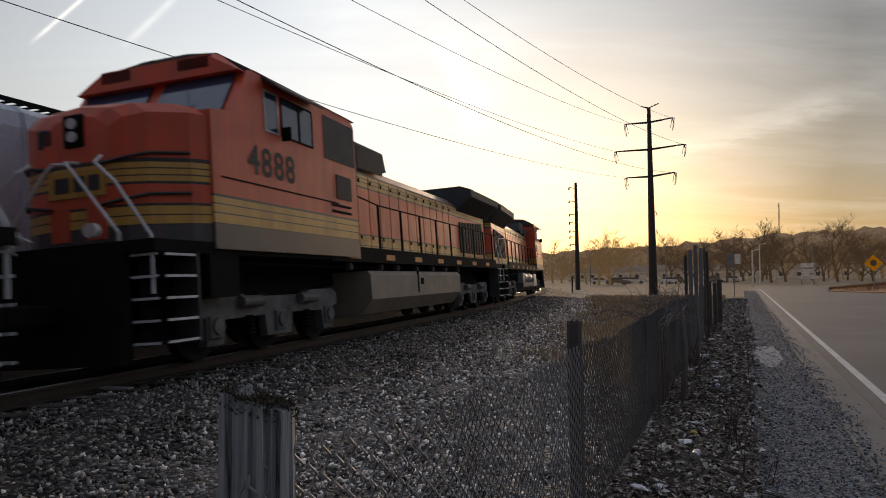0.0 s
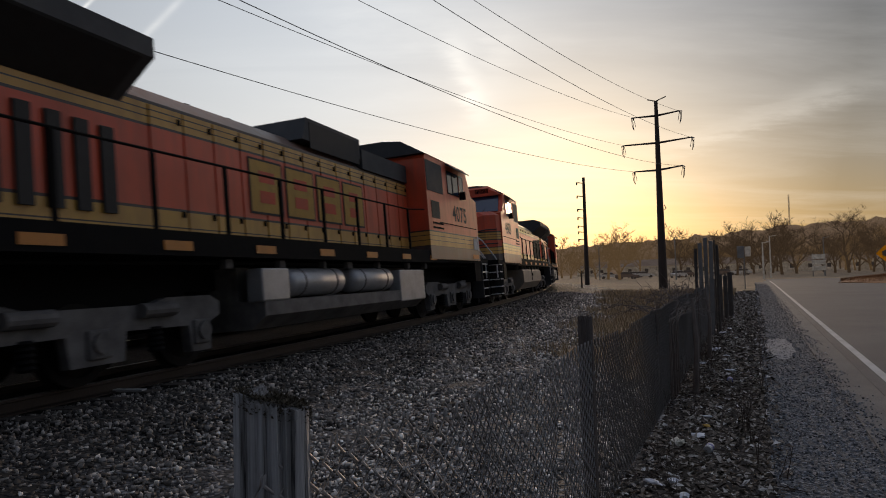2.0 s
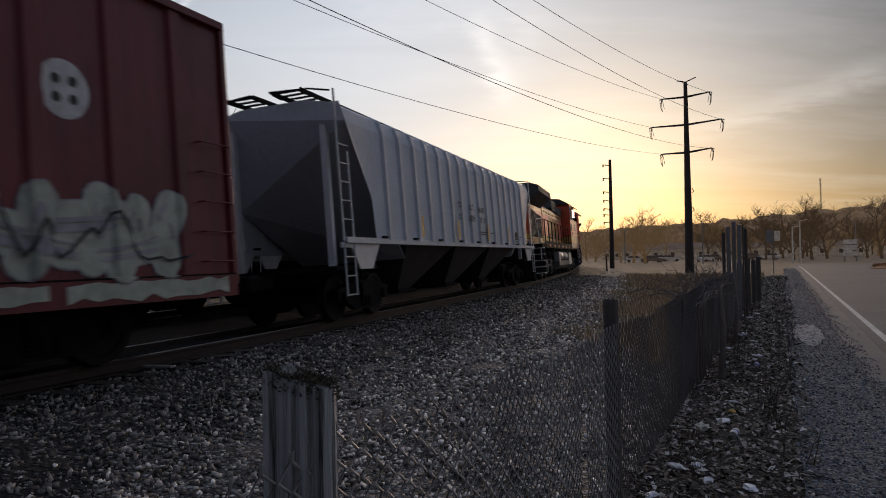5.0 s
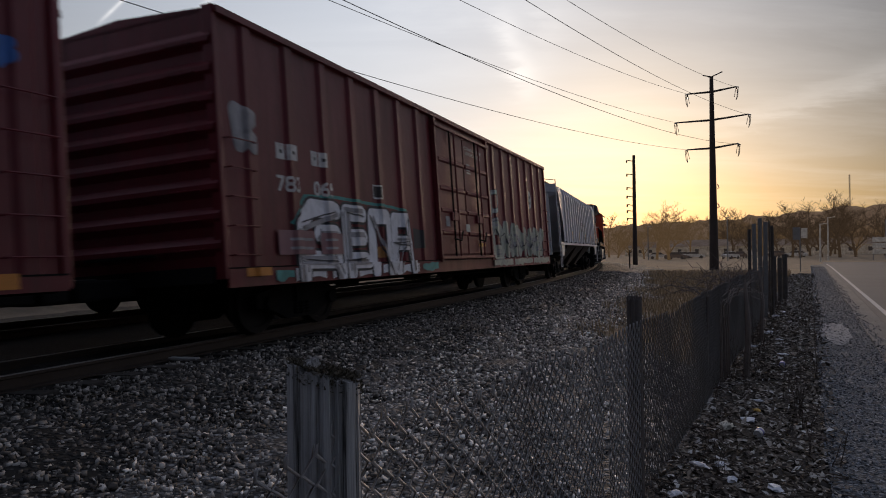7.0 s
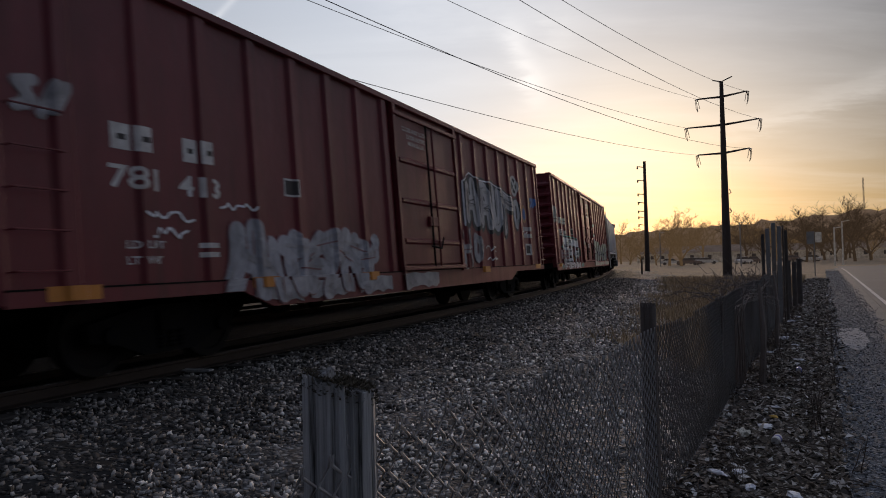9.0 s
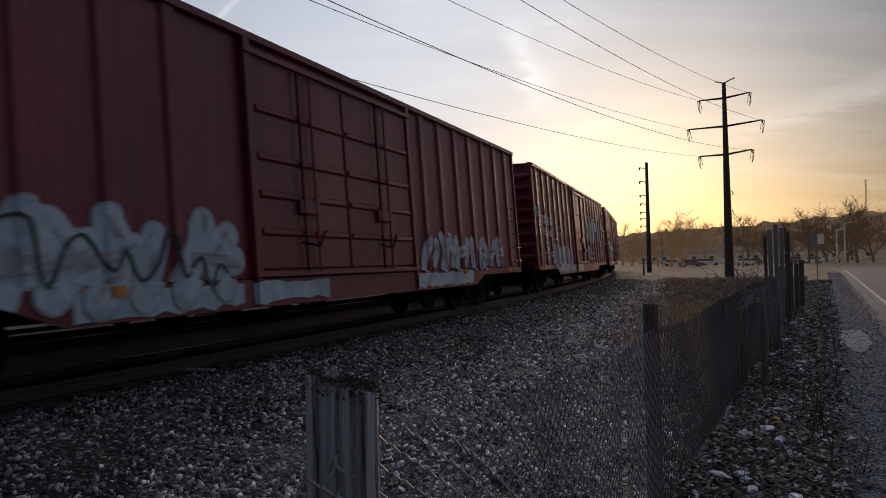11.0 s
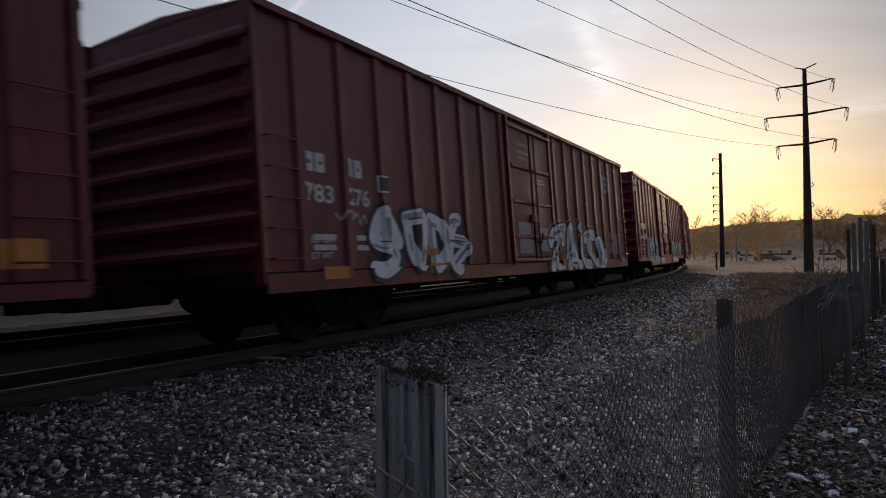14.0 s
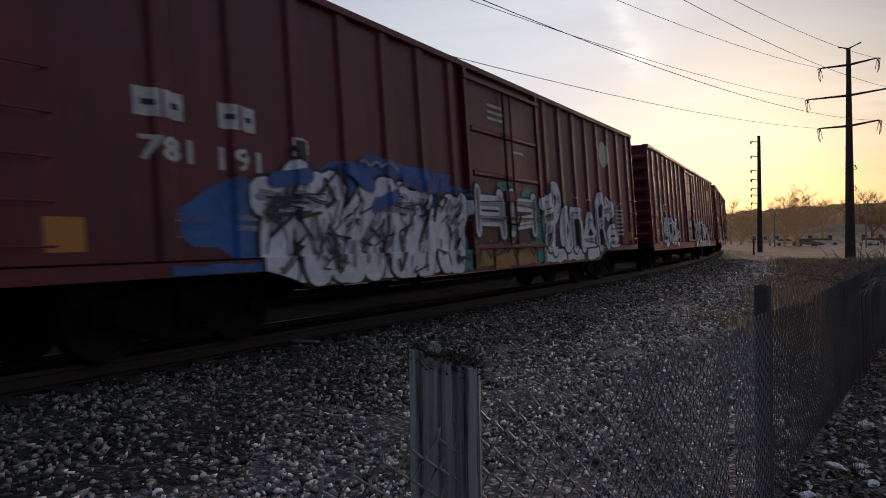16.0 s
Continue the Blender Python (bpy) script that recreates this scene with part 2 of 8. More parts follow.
def on_track(s, off=0.0, z=RAIL_Z):
    p = track(s, off, z)
    return pose(p.x, p.y, p.z, 0, 0, math.degrees(TH0 + s / RADIUS) + 90) @ pose(0, 0, 0, -CANT if off == 0 else 0)


def lie(x, y):
    """Height of the bare ground."""
    x, y = np.asarray(x, float), np.asarray(y, float)
    w = x * UY - y * UX
    q = np.hypot(x - CX, y - CY) - RADIUS
    # includes an unseen bank behind the tracks, added to close the bright gap under cars
    bed = np.interp(q, [-40, -18, -13.5, -9.5, -6.8, 1.6, 2.6, 4.6, 7.0], [0.6, 1.0, 0.95, 0.0, 0.1, 0.1, 0.08, -0.06, -0.08])
    side = np.interp(w, [-3.5, -1.2, -0.6, 0.1, 0.3], [0.0, -0.03, -0.02, -0.02, 0.0])
    z = np.where(q < 7.0, bed, -0.08) * np.clip((-w - 0.6) / 0.6, 0, 1) + side
    far = np.hypot(x, y)
    z = z - np.clip((far - 60) / 60, 0, 1) * 0.35
    return np.where((w > 0.1) & (far < 90), 0.0 - np.clip((far - 60) / 60, 0, 1) * 0.35, z)


def make_ground():
    m_dirt, k, b = material("leaf_strewn_dirt", 0.95)
    v = coords(k)
    col = k.ramp(k.noise(v, 0.6, 6.0, 0.65), [(0.3, (0.030, 0.024, 0.018)), (0.5, (0.060, 0.046, 0.032)), (0.7, (0.11, 0.088, 0.060))])
    col = k.mix(0.6, col, k.ramp(k.noise(v, 22.0, 5.0, 0.7), [(0.3, 0.3), (0.7, 1.7)]), "MULTIPLY")
    k.link(col, b.inputs["Base Color"])
    bump(k, b, k.noise(v, 30.0, 5.0, 0.7), 0.8, 0.03)
    m_stone, k, b = material("grey_ballast_bed", 0.9)
    v = coords(k)
    cell = k.tree.nodes.new("ShaderNodeTexVoronoi")
    cell.inputs["Scale"].default_value = 19.0
    k.link(v, cell.inputs["Vector"])
    tone = k.ramp(k.noise(cell.outputs["Position"], 41.0, 0.0), [(0.3, (0.010, 0.009, 0.0085)), (0.52, (0.040, 0.037, 0.035)), (0.7, (0.16, 0.15, 0.143))])
    gap = k.ramp(cell.outputs["Distance"], [(0.26, 1.0), (0.55, 0.05)])
    big = k.ramp(k.noise(v, 0.35, 4.0), [(0.35, 0.75), (0.68, 1.3)])
    k.link(k.mix(1.0, k.mix(1.0, tone, gap, "MULTIPLY"), big, "MULTIPLY"), b.inputs["Base Color"])
    bump(k, b, gap, 0.9, 0.04)
    # outer bed: pale dust plus the stronger light by the fence in its colour
    m_pale, k, b = material("pale_dusty_lit_ballast_bed", 0.9)
    v = coords(k)
    cell = k.tree.nodes.new("ShaderNodeTexVoronoi")
    cell.inputs["Scale"].default_value = 20.0
    k.link(v, cell.inputs["Vector"])
    tone = k.ramp(k.noise(cell.outputs["Position"], 41.0, 0.0), [(0.3, (0.10, 0.093, 0.088)), (0.52, (0.22, 0.208, 0.20)), (0.7, (0.46, 0.44, 0.425))])
    gap = k.ramp(cell.outputs["Distance"], [(0.30, 1.0), (0.62, 0.22)])
    k.link(k.mix(1.0, k.mix(1.0, tone, gap, "MULTIPLY"), k.ramp(k.noise(v, 0.9, 5.0, 0.6), [(0.35, 0.5), (0.68, 1.2)]), "MULTIPLY"), b.inputs["Base Color"])
    bump(k, b, gap, 0.9, 0.03)
    # shade under the cars put into the colour of a near-black bed
    m_under_shade, k, b = material("under_train_shade_bed", 0.95)
    v = coords(k)
    col = k.ramp(k.noise(v, 16.0, 5.0, 0.7), [(0.3, (0.006, 0.0055, 0.005)), (0.55, (0.016, 0.014, 0.013)), (0.72, (0.045, 0.04, 0.036))])
    k.link(col, b.inputs["Base Color"])
    b.inputs["Specular IOR Level"].default_value = 0.2
    bump(k, b, k.noise(v, 22.0, 4.0, 0.7), 0.9, 0.04)
    m_grass, k, b = material("dead_grass_ground", 0.95)
    v = coords(k)
    col = k.ramp(k.noise(v, 0.5, 6.0, 0.65), [(0.3, (0.12, 0.085, 0.053)), (0.55, (0.22, 0.158, 0.095)), (0.75, (0.34, 0.255, 0.16))])
    col = k.mix(0.5, col, k.ramp(k.noise(v, 9.0, 5.0, 0.7), [(0.3, 0.45), (0.7, 1.6)]), "MULTIPLY")
    k.link(col, b.inputs["Base Color"])
    bump(k, b, k.noise(v, 14.0, 5.0, 0.7), 0.8, 0.05)
    # rings round the eye, finer towards it
    rr = np.concatenate([[0.0], np.geomspace(0.6, 40, 190), np.geomspace(41.5, 3500, 110)])
    na = 540
    a = np.linspace(0, 2 * np.pi, na, endpoint=False)
    x, y = np.outer(rr, np.sin(a)), np.outer(rr, np.cos(a))
    z = lie(x, y)
    wob = 0.018 * np.sin(3.1 * x + 1.7 * np.sin(2.3 * y)) * np.sin(2.7 * y + 1.1 * np.sin(1.9 * x)) + 0.008 * np.sin(9.0 * x + y) * np.sin(8.0 * y - x)
    wr = x * UY - y * UX
    z = z + wob * (rr < 60)[:, None] * (wr < 0.1)
    verts = np.stack([x, y, z], -1).reshape(-1, 3)
    i, j = np.meshgrid(np.arange(len(rr) - 1), np.arange(na), indexing="ij")
    n0, n1 = i * na + j, i * na + (j + 1) % na
    faces = np.stack([n0, n0 + na, n1 + na, n1], -1).reshape(-1, 4)
    me = raw_mesh("ground", verts, faces, m_dirt, True)
    me.materials.append(m_stone)
    me.materials.append(m_grass)
    me.materials.append(m_pale)
    me.materials.append(m_under_shade)
    c = verts[faces].mean(1)
    w = c[:, 0] * UY - c[:, 1] * UX
    u = c[:, 0] * UX + c[:, 1] * UY
    q = np.hypot(c[:, 0] - CX, c[:, 1] - CY) - RADIUS
    edge = 5.6 + 0.5 * np.sin(u * 0.9) + 0.4 * np.sin(u * 2.3) + np.clip((14 - u) / 3, 0, 8)
    idx = np.where((q < edge) & (w < -0.75), 1, np.where((w > -0.75) & (w < 0.6) & (u < 45) & (u > -30), 0, 2))
    idx[(idx == 1) & (q > 3.4 + 0.4 * np.sin(u * 0.8) + 0.3 * np.sin(u * 2.9))] = 3
    # the painted shade reaches across both tracks
    idx[(idx == 1) & (q < 1.55 + 0.12 * np.sin(u * 1.7)) & (q > -9.5)] = 4
    # dark dirt behind the tracks stands for the shade under the cars
    idx[(q < -8.5)] = 0
    idx[q > 60] = 2
    me.polygons.foreach_set("material_index", idx.astype(np.int32))
    tagged(new("ground", me), "bare ground of ballast stones, leaf litter and dead grass", "ground", kind="structure")


make_ground()


def strip(u0, u1, w0, w1, z, top, step=1.5):
    """A slab along the road with a bottom below the ground."""
    s = Shape()
    n = max(2, int((u1 - u0) / step))
    for i in range(n):
        a, b = u0 + (u1 - u0) * i / n, u0 + (u1 - u0) * (i + 1) / n
        drop = lambda q: -np.clip((np.hypot(q, 1) - 60) / 60, 0, 1) * 0.35
        s.poly([road(a, w0, top + drop(a)), road(a, w1, top + drop(a)), road(b, w1, top + drop(b)), road(b, w0, top + drop(b))])
        s.poly([road(a, w0, top + drop(a)), road(b, w0, top + drop(b)), road(b, w0, z + drop(b)), road(a, w0, z + drop(a))])
    return s


def make_road():
    m, k, b = material("worn_asphalt", 0.75)
    v = coords(k)
    col = k.ramp(k.noise(v, 0.35, 5.0, 0.6), [(0.3, (0.045, 0.046, 0.050)), (0.7, (0.075, 0.076, 0.080))])
    col = k.mix(0.5, col, k.ramp(k.noise(v, 120.0, 3.0, 0.7), [(0.3, 0.5), (0.7, 1.6)]), "MULTIPLY")
    k.link(col, b.inputs["Base Color"])
    bump(k, b, k.noise(v, 140.0, 3.0), 0.4, 0.005)
    part("road", strip(-60, 92, 1.22, 8.4, -0.05, 0.03), m)
    tagged(bpy.data.objects["road"], "worn grey two-lane asphalt road", "road", kind="structure")
    m, k, b = material("pale_road_edge", 0.85)
    v = coords(k)
    col = k.ramp(k.noise(v, 0.8, 5.0, 0.6), [(0.3, (0.085, 0.083, 0.082)), (0.7, (0.13, 0.127, 0.125))])
    col = k.mix(0.5, col, k.ramp(k.noise(v, 90.0, 3.0, 0.7), [(0.3, 0.6), (0.7, 1.5)]), "MULTIPLY")
    k.link(col, b.inputs["Base Color"])
    bump(k, b, k.noise(v, 120.0, 3.0), 0.4, 0.006)
    tagged(part("road_edge", strip(-60, 78, 0.82, 1.22, -0.05, 0.026), m), "pale dusty concrete-coloured road edge", "road edge", kind="structure")
    m, k, b = material("grey_gravel_shoulder", 0.95)
    v = coords(k)
    cell = k.tree.nodes.new("ShaderNodeTexVoronoi")
    cell.inputs["Scale"].default_value = 55.0
    k.link(v, cell.inputs["Vector"])
    col = k.ramp(k.noise(cell.outputs["Position"], 60.0, 0.0), [(0.3, (0.035, 0.035, 0.037)), (0.55, (0.10, 0.102, 0.107)), (0.72, (0.25, 0.252, 0.26))])
    col = k.mix(1.0, col, k.ramp(k.noise(v, 1.6, 5.0, 0.6), [(0.3, 0.7), (0.7, 1.2)]), "MULTIPLY")
    k.link(col, b.inputs["Base Color"])
    bump(k, b, cell.outputs["Distance"], 0.7, 0.015)
    tagged(part("gravel_shoulder", strip(-60, 70, 0.08, 0.82, -0.05, 0.012), m), "grey crushed gravel shoulder beside the road", "gravel", kind="structure")
    m = dirty("white_road_paint", (0.50, 0.50, 0.49), (0.25, 0.25, 0.24), 0.7, 0, 2.0, 0.6)
    tagged(part("edge_line", strip(-60, 76, 1.375, 1.48, 0.0, 0.034), m), "worn white painted edge line on asphalt", "road marking", kind="structure")
    # pale dried patch on the shoulder
    s = Shape()
    rng = random.Random(5)
    s.poly([road(13.6 + 1.7 * math.cos(a) * (0.8 + 0.3 * rng.random()), 0.36 + 0.25 * math.sin(a) * (0.8 + 0.3 * rng.random()), 0.017) for a in [i * math.pi / 11 for i in range(22)]])
    tagged(part("gravel_patch", s, dirty("pale_dry_mud", (0.26, 0.26, 0.265), (0.17, 0.17, 0.17), 0.9, 0, 3.0)), "pale dried patch of mud on the shoulder", "patch", kind="structure")


make_road()


def make_track(off, name, s0, s1, used=True):
    rail_m = dirty("rusty_rail_steel", (0.055, 0.041, 0.034), (0.028, 0.02, 0.017), 0.6, 0.6, 2.0)
    head_m, k, b = material("polished_rail_head", 0.45, 0.9)
    b.inputs["Base Color"].default_value = (0.30, 0.28, 0.27, 1)
    if not used:
        head_m = rail_m
    tie_m = dirty("creosoted_tie", (0.035, 0.029, 0.025), (0.014, 0.012, 0.011), 0.9, 0, 2.0)
    root = tagged(new(name), "steel railway track on dark timber ties", "railway track", kind="structure")
    n = int((s1 - s0) / 2)
    for side in (-0.755, 0.755):
        foot, head = Shape(), Shape()
        for shape, prof in ((foot, [(-0.07, -0.17), (0.07, -0.17), (0.07, -0.155), (0.012, -0.14), (0.012, -0.045), (0.036, -0.035), (0.036, -0.004), (-0.036, -0.004), (-0.036, -0.035), (-0.012, -0.045), (-0.012, -0.14), (-0.07, -0.155)]), (head, [(-0.030, -0.004), (0.030, -0.004), (0.026, 0.0), (-0.026, 0.0)])):
            shape.loft([[track(s0 + (s1 - s0) * i / n, off + side + p[0], RAIL_Z + p[1] + (side * math.sin(radians(CANT)) if off == 0 else 0)) for p in prof] for i in range(n + 1)])
        part("rail", foot, rail_m, root)
        part("rail_head", head, head_m, root)
    tie = Shape().box(-0.115, 0.115, -1.3, 1.3, -0.34, -0.172, 0.012).mesh("tie", tie_m)
    for i in range(280 if off == 0 else 120):
        s = -25 + i * 0.55
        o = new("tie", tie)
        o.parent = root
        o.matrix_basis = on_track(s, off)


make_track(0.0, "track", -160, 215)
make_track(-4.6, "track", -90, 120, False)


# ---- the train ----
M_BLACK = dirty("black_underframe", (0.006, 0.0058, 0.006), (0.013, 0.0115, 0.0105), 0.9, 0.0, 2.0)
M_BLACK.node_tree.nodes["Principled BSDF"].inputs["Specular IOR Level"].default_value = 0.15
M_GREYTRUCK = dirty("dusty_grey_truck_paint", (0.15, 0.14, 0.135), (0.03, 0.028, 0.026), 0.75, 0.0, 2.5, 0.8)
M_WHEEL = dirty("greasy_wheel_steel", (0.016, 0.013, 0.012), (0.008, 0.007, 0.006), 0.75, 0.2, 3.0)
M_WHEEL.node_tree.nodes["Principled BSDF"].inputs["Specular IOR Level"].default_value = 0.2
M_WHITE = dirty("white_handrail_paint", (0.62, 0.62, 0.62), (0.35, 0.34, 0.33), 0.5, 0.0, 5.0, 0.4)
M_SILVER = dirty("silver_tank_paint", (0.42, 0.42, 0.43), (0.20, 0.19, 0.18), 0.45, 0.4, 3.0, 0.5)
M_TAN = dirty("dusty_tan_tank_paint", (0.30, 0.25, 0.20), (0.16, 0.13, 0.10), 0.7, 0.0, 2.0, 0.6)
M_DARKGRILLE = dirty("dark_grille", (0.016, 0.015, 0.015), (0.03, 0.03, 0.03), 0.7, 0.0, 6.0)
M_YELLOW = dirty("yellow_stripe_paint", (0.50, 0.28, 0.045), (0.30, 0.17, 0.04), 0.6, 0.0, 4.0, 0.5)
M_ORANGE_MARK = dirty("orange_reflector_tape", (0.52, 0.19, 0.02), (0.30, 0.13, 0.03), 0.5, 0.0, 5.0, 0.4)
M_LETTER = dirty("white_lettering", (0.62, 0.61, 0.60), (0.25, 0.21, 0.20), 0.7, 0.0, 6.0, 0.6, 0.0)
M_INK = dirty("black_lettering", (0.035, 0.03, 0.03), (0.07, 0.05, 0.05), 0.7, 0.0, 6.0, 0.4, 0.0)
M_GLASS, _k, _b = material("dark_cab_glass", 0.06)
_b.inputs["Base Color"].default_value = (0.035, 0.05, 0.09, 1)
_b.inputs["Specular IOR Level"].default_value = 0.8


def banded(name, stops, dirt=(0.17, 0.085, 0.055), fade=0.42):
    """Paint in level bands: (height, colour) from the bottom up, in a car's own space."""
    m, k, b = material(name, 0.55)
    v = coords(k)
    sep = k.tree.nodes.new("ShaderNodeSeparateXYZ")
    k.link(v, sep.inputs[0])
    z = k.math("MULTIPLY", sep.outputs["Z"], 0.2)
    col = k.ramp(z, [(h * 0.2, c) for h, c in stops], "CONSTANT")
    streak = k.noise(k.mapping(v, scale=(3.0, 3.0, 0.5)), 1.6, 5.0, 0.6)
    col = k.mix(k.math("MULTIPLY", k.ramp(streak, [(0.40, 0.0), (0.75, 1.0)]), fade), col, dirt)
    blotch = k.noise(v, 1.1, 4.0, 0.6)
    col = k.mix(0.5, col, k.mix(blotch, (0.5, 0.5, 0.5), (1.5, 1.5, 1.5)), "MULTIPLY")
    k.link(col, b.inputs["Base Color"])
    k.link(k.math("MULTIPLY_ADD", streak, 0.35, 0.26), b.inputs["Roughness"])
    b.inputs["Sheen Weight"].default_value, b.inputs["Sheen Roughness"].default_value = 0.45, 0.30
    b.inputs["Sheen Tint"].default_value = (1.0, 0.6, 0.4, 1)
    bump(k, b, k.noise(v, 2.2, 2.0), 0.15, 0.02)
    return m


OR, YE, BK, GR = (0.62, 0.078, 0.026), (0.56, 0.31, 0.06), (0.022, 0.020, 0.020), (0.040, 0.042, 0.046)
SILL = (0.045, 0.045, 0.048)
M_HOOD = banded("orange_hood_paint_with_yellow_bands", [(0, SILL), (1.90, BK), (1.93, YE), (2.03, BK), (2.05, YE), (2.15, BK), (2.165, YE), (2.27, BK), (2.31, OR), (3.47, BK), (3.51, YE), (3.60, BK), (3.615, YE), (3.70, BK), (3.72, YE), (3.80, BK), (3.84, GR)])
M_CAB = banded("orange_cab_paint_with_yellow_bands", [(0, SILL), (2.02, BK), (2.05, YE), (2.18, BK), (2.20, YE), (2.32, BK), (2.335, YE), (2.44, BK), (2.48, OR)])
M_NOSE = banded("orange_nose_paint_with_yellow_bands", [(0, SILL), (2.00, BK), (2.03, YE), (2.14, BK), (2.155, YE), (2.28, BK), (2.31, OR), (2.58, BK), (2.62, YE), (2.70, BK), (2.715, YE), (2.80, BK), (2.815, YE), (2.90, BK), (2.95, OR)])
M_GREYROOF = dirty("weathered_dark_grey_roof", GR, (0.10, 0.095, 0.09), 0.75, 0, 1.5, 0.5)
M_ORANGE = dirty("weathered_orange_paint", OR, (0.25, 0.09, 0.05), 0.55, 0, 2.0, 0.5)


def wheel(root, x, r, side):
    s = Shape()
    prof = [(0.0, r * 0.2), (0.03, r * 0.24), (0.03, r * 0.75), (0.0, r * 0.80), (0.0, r), (0.10, r), (0.125, r + 0.03), (0.14, r + 0.03), (0.14, r * 0.2)]
    n = 24
    s.loft([[(p[1] * math.cos(2 * math.pi * i / n), side * (0.84 - p[0]), p[1] * math.sin(2 * math.pi * i / n)) for i in range(n)] for p in prof])
    ob = part("wheel", s, M_WHEEL, root, smooth=False)
    ob.matrix_basis = pose(x, 0, r)
    return ob


def coil(x, y, z0, z1, r):
    """A coil spring as one fluted body."""
    n = 10
    return Shape().loft([[(x + q * math.cos(2 * math.pi * i / n), y + q * math.sin(2 * math.pi * i / n), z0 + (z1 - z0) * j / 10) for i in range(n)] for j in range(11) for q in (r if j % 2 else r * 0.72,)])


def loco_truck(root, x0):
    """Three-axle truck round x0."""
    for side in (-1, 1):
        s = Shape()
        yy = side * 1.08
        top = [(-2.3, 0.92), (-2.1, 1.02), (-1.2, 1.02), (-0.9, 0.94), (0.9, 0.94), (1.2, 1.02), (2.1, 1.02), (2.3, 0.92)]
        low = [(2.3, 0.72), (2.05, 0.62), (2.05, 0.22), (1.65, 0.22), (1.60, 0.60), (0.45, 0.62), (0.40, 0.25), (-0.40, 0.25), (-0.45, 0.62), (-1.60, 0.60), (-1.65, 0.22), (-2.05, 0.22), (-2.05, 0.62), (-2.3, 0.72)]
        s.prism([(x0 + a, b) for a, b in top + low], yy - 0.07, yy + 0.07)
        part("truck_frame", s, M_GREYTRUCK, root, "dusty grey cast truck frame")
        for ax in (-1.85, 0.0, 1.85):
            wheel(root, x0 + ax, 0.51, side)
            b = Shape()
            b.box(x0 + ax - 0.17, x0 + ax + 0.17, yy + side * 0.07 - 0.05, yy + side * 0.07 + 0.05, 0.32, 0.68, 0.03)
            b.cyl((x0 + ax, yy + side * 0.08, 0.51), (x0 + ax, yy + side * 0.16, 0.51), 0.13, 14)
            part("axle_box", b, M_GREYTRUCK, root)
        for ax in (-0.95, 0.95):
            part("spring", coil(x0 + ax, yy + side * 0.06, 0.30, 0.64, 0.11), M_BLACK, root)
            b = Shape().cyl((x0 + ax - 0.3, yy + side * 0.12, 0.86), (x0 + ax + 0.3, yy + side * 0.12, 0.86), 0.10, 12)
            part("brake_cylinder", b, M_GREYTRUCK, root)
    s = Shape().box(x0 - 2.0, x0 + 2.0, -0.8, 0.8, 0.55, 1.15)
    part("truck_bolster", s, M_BLACK, root)


def coupler(root, x, d):
    s = Shape().box(min(x, x + d * 0.75), max(x, x + d * 0.75), -0.12, 0.12, 0.72, 0.98, 0.03)
    s.box(min(x + d * 0.6, x + d * 0.95), max(x + d * 0.6, x + d * 0.95), -0.22, 0.18, 0.70, 1.0, 0.05)
    part("coupler", s, M_BLACK, root)


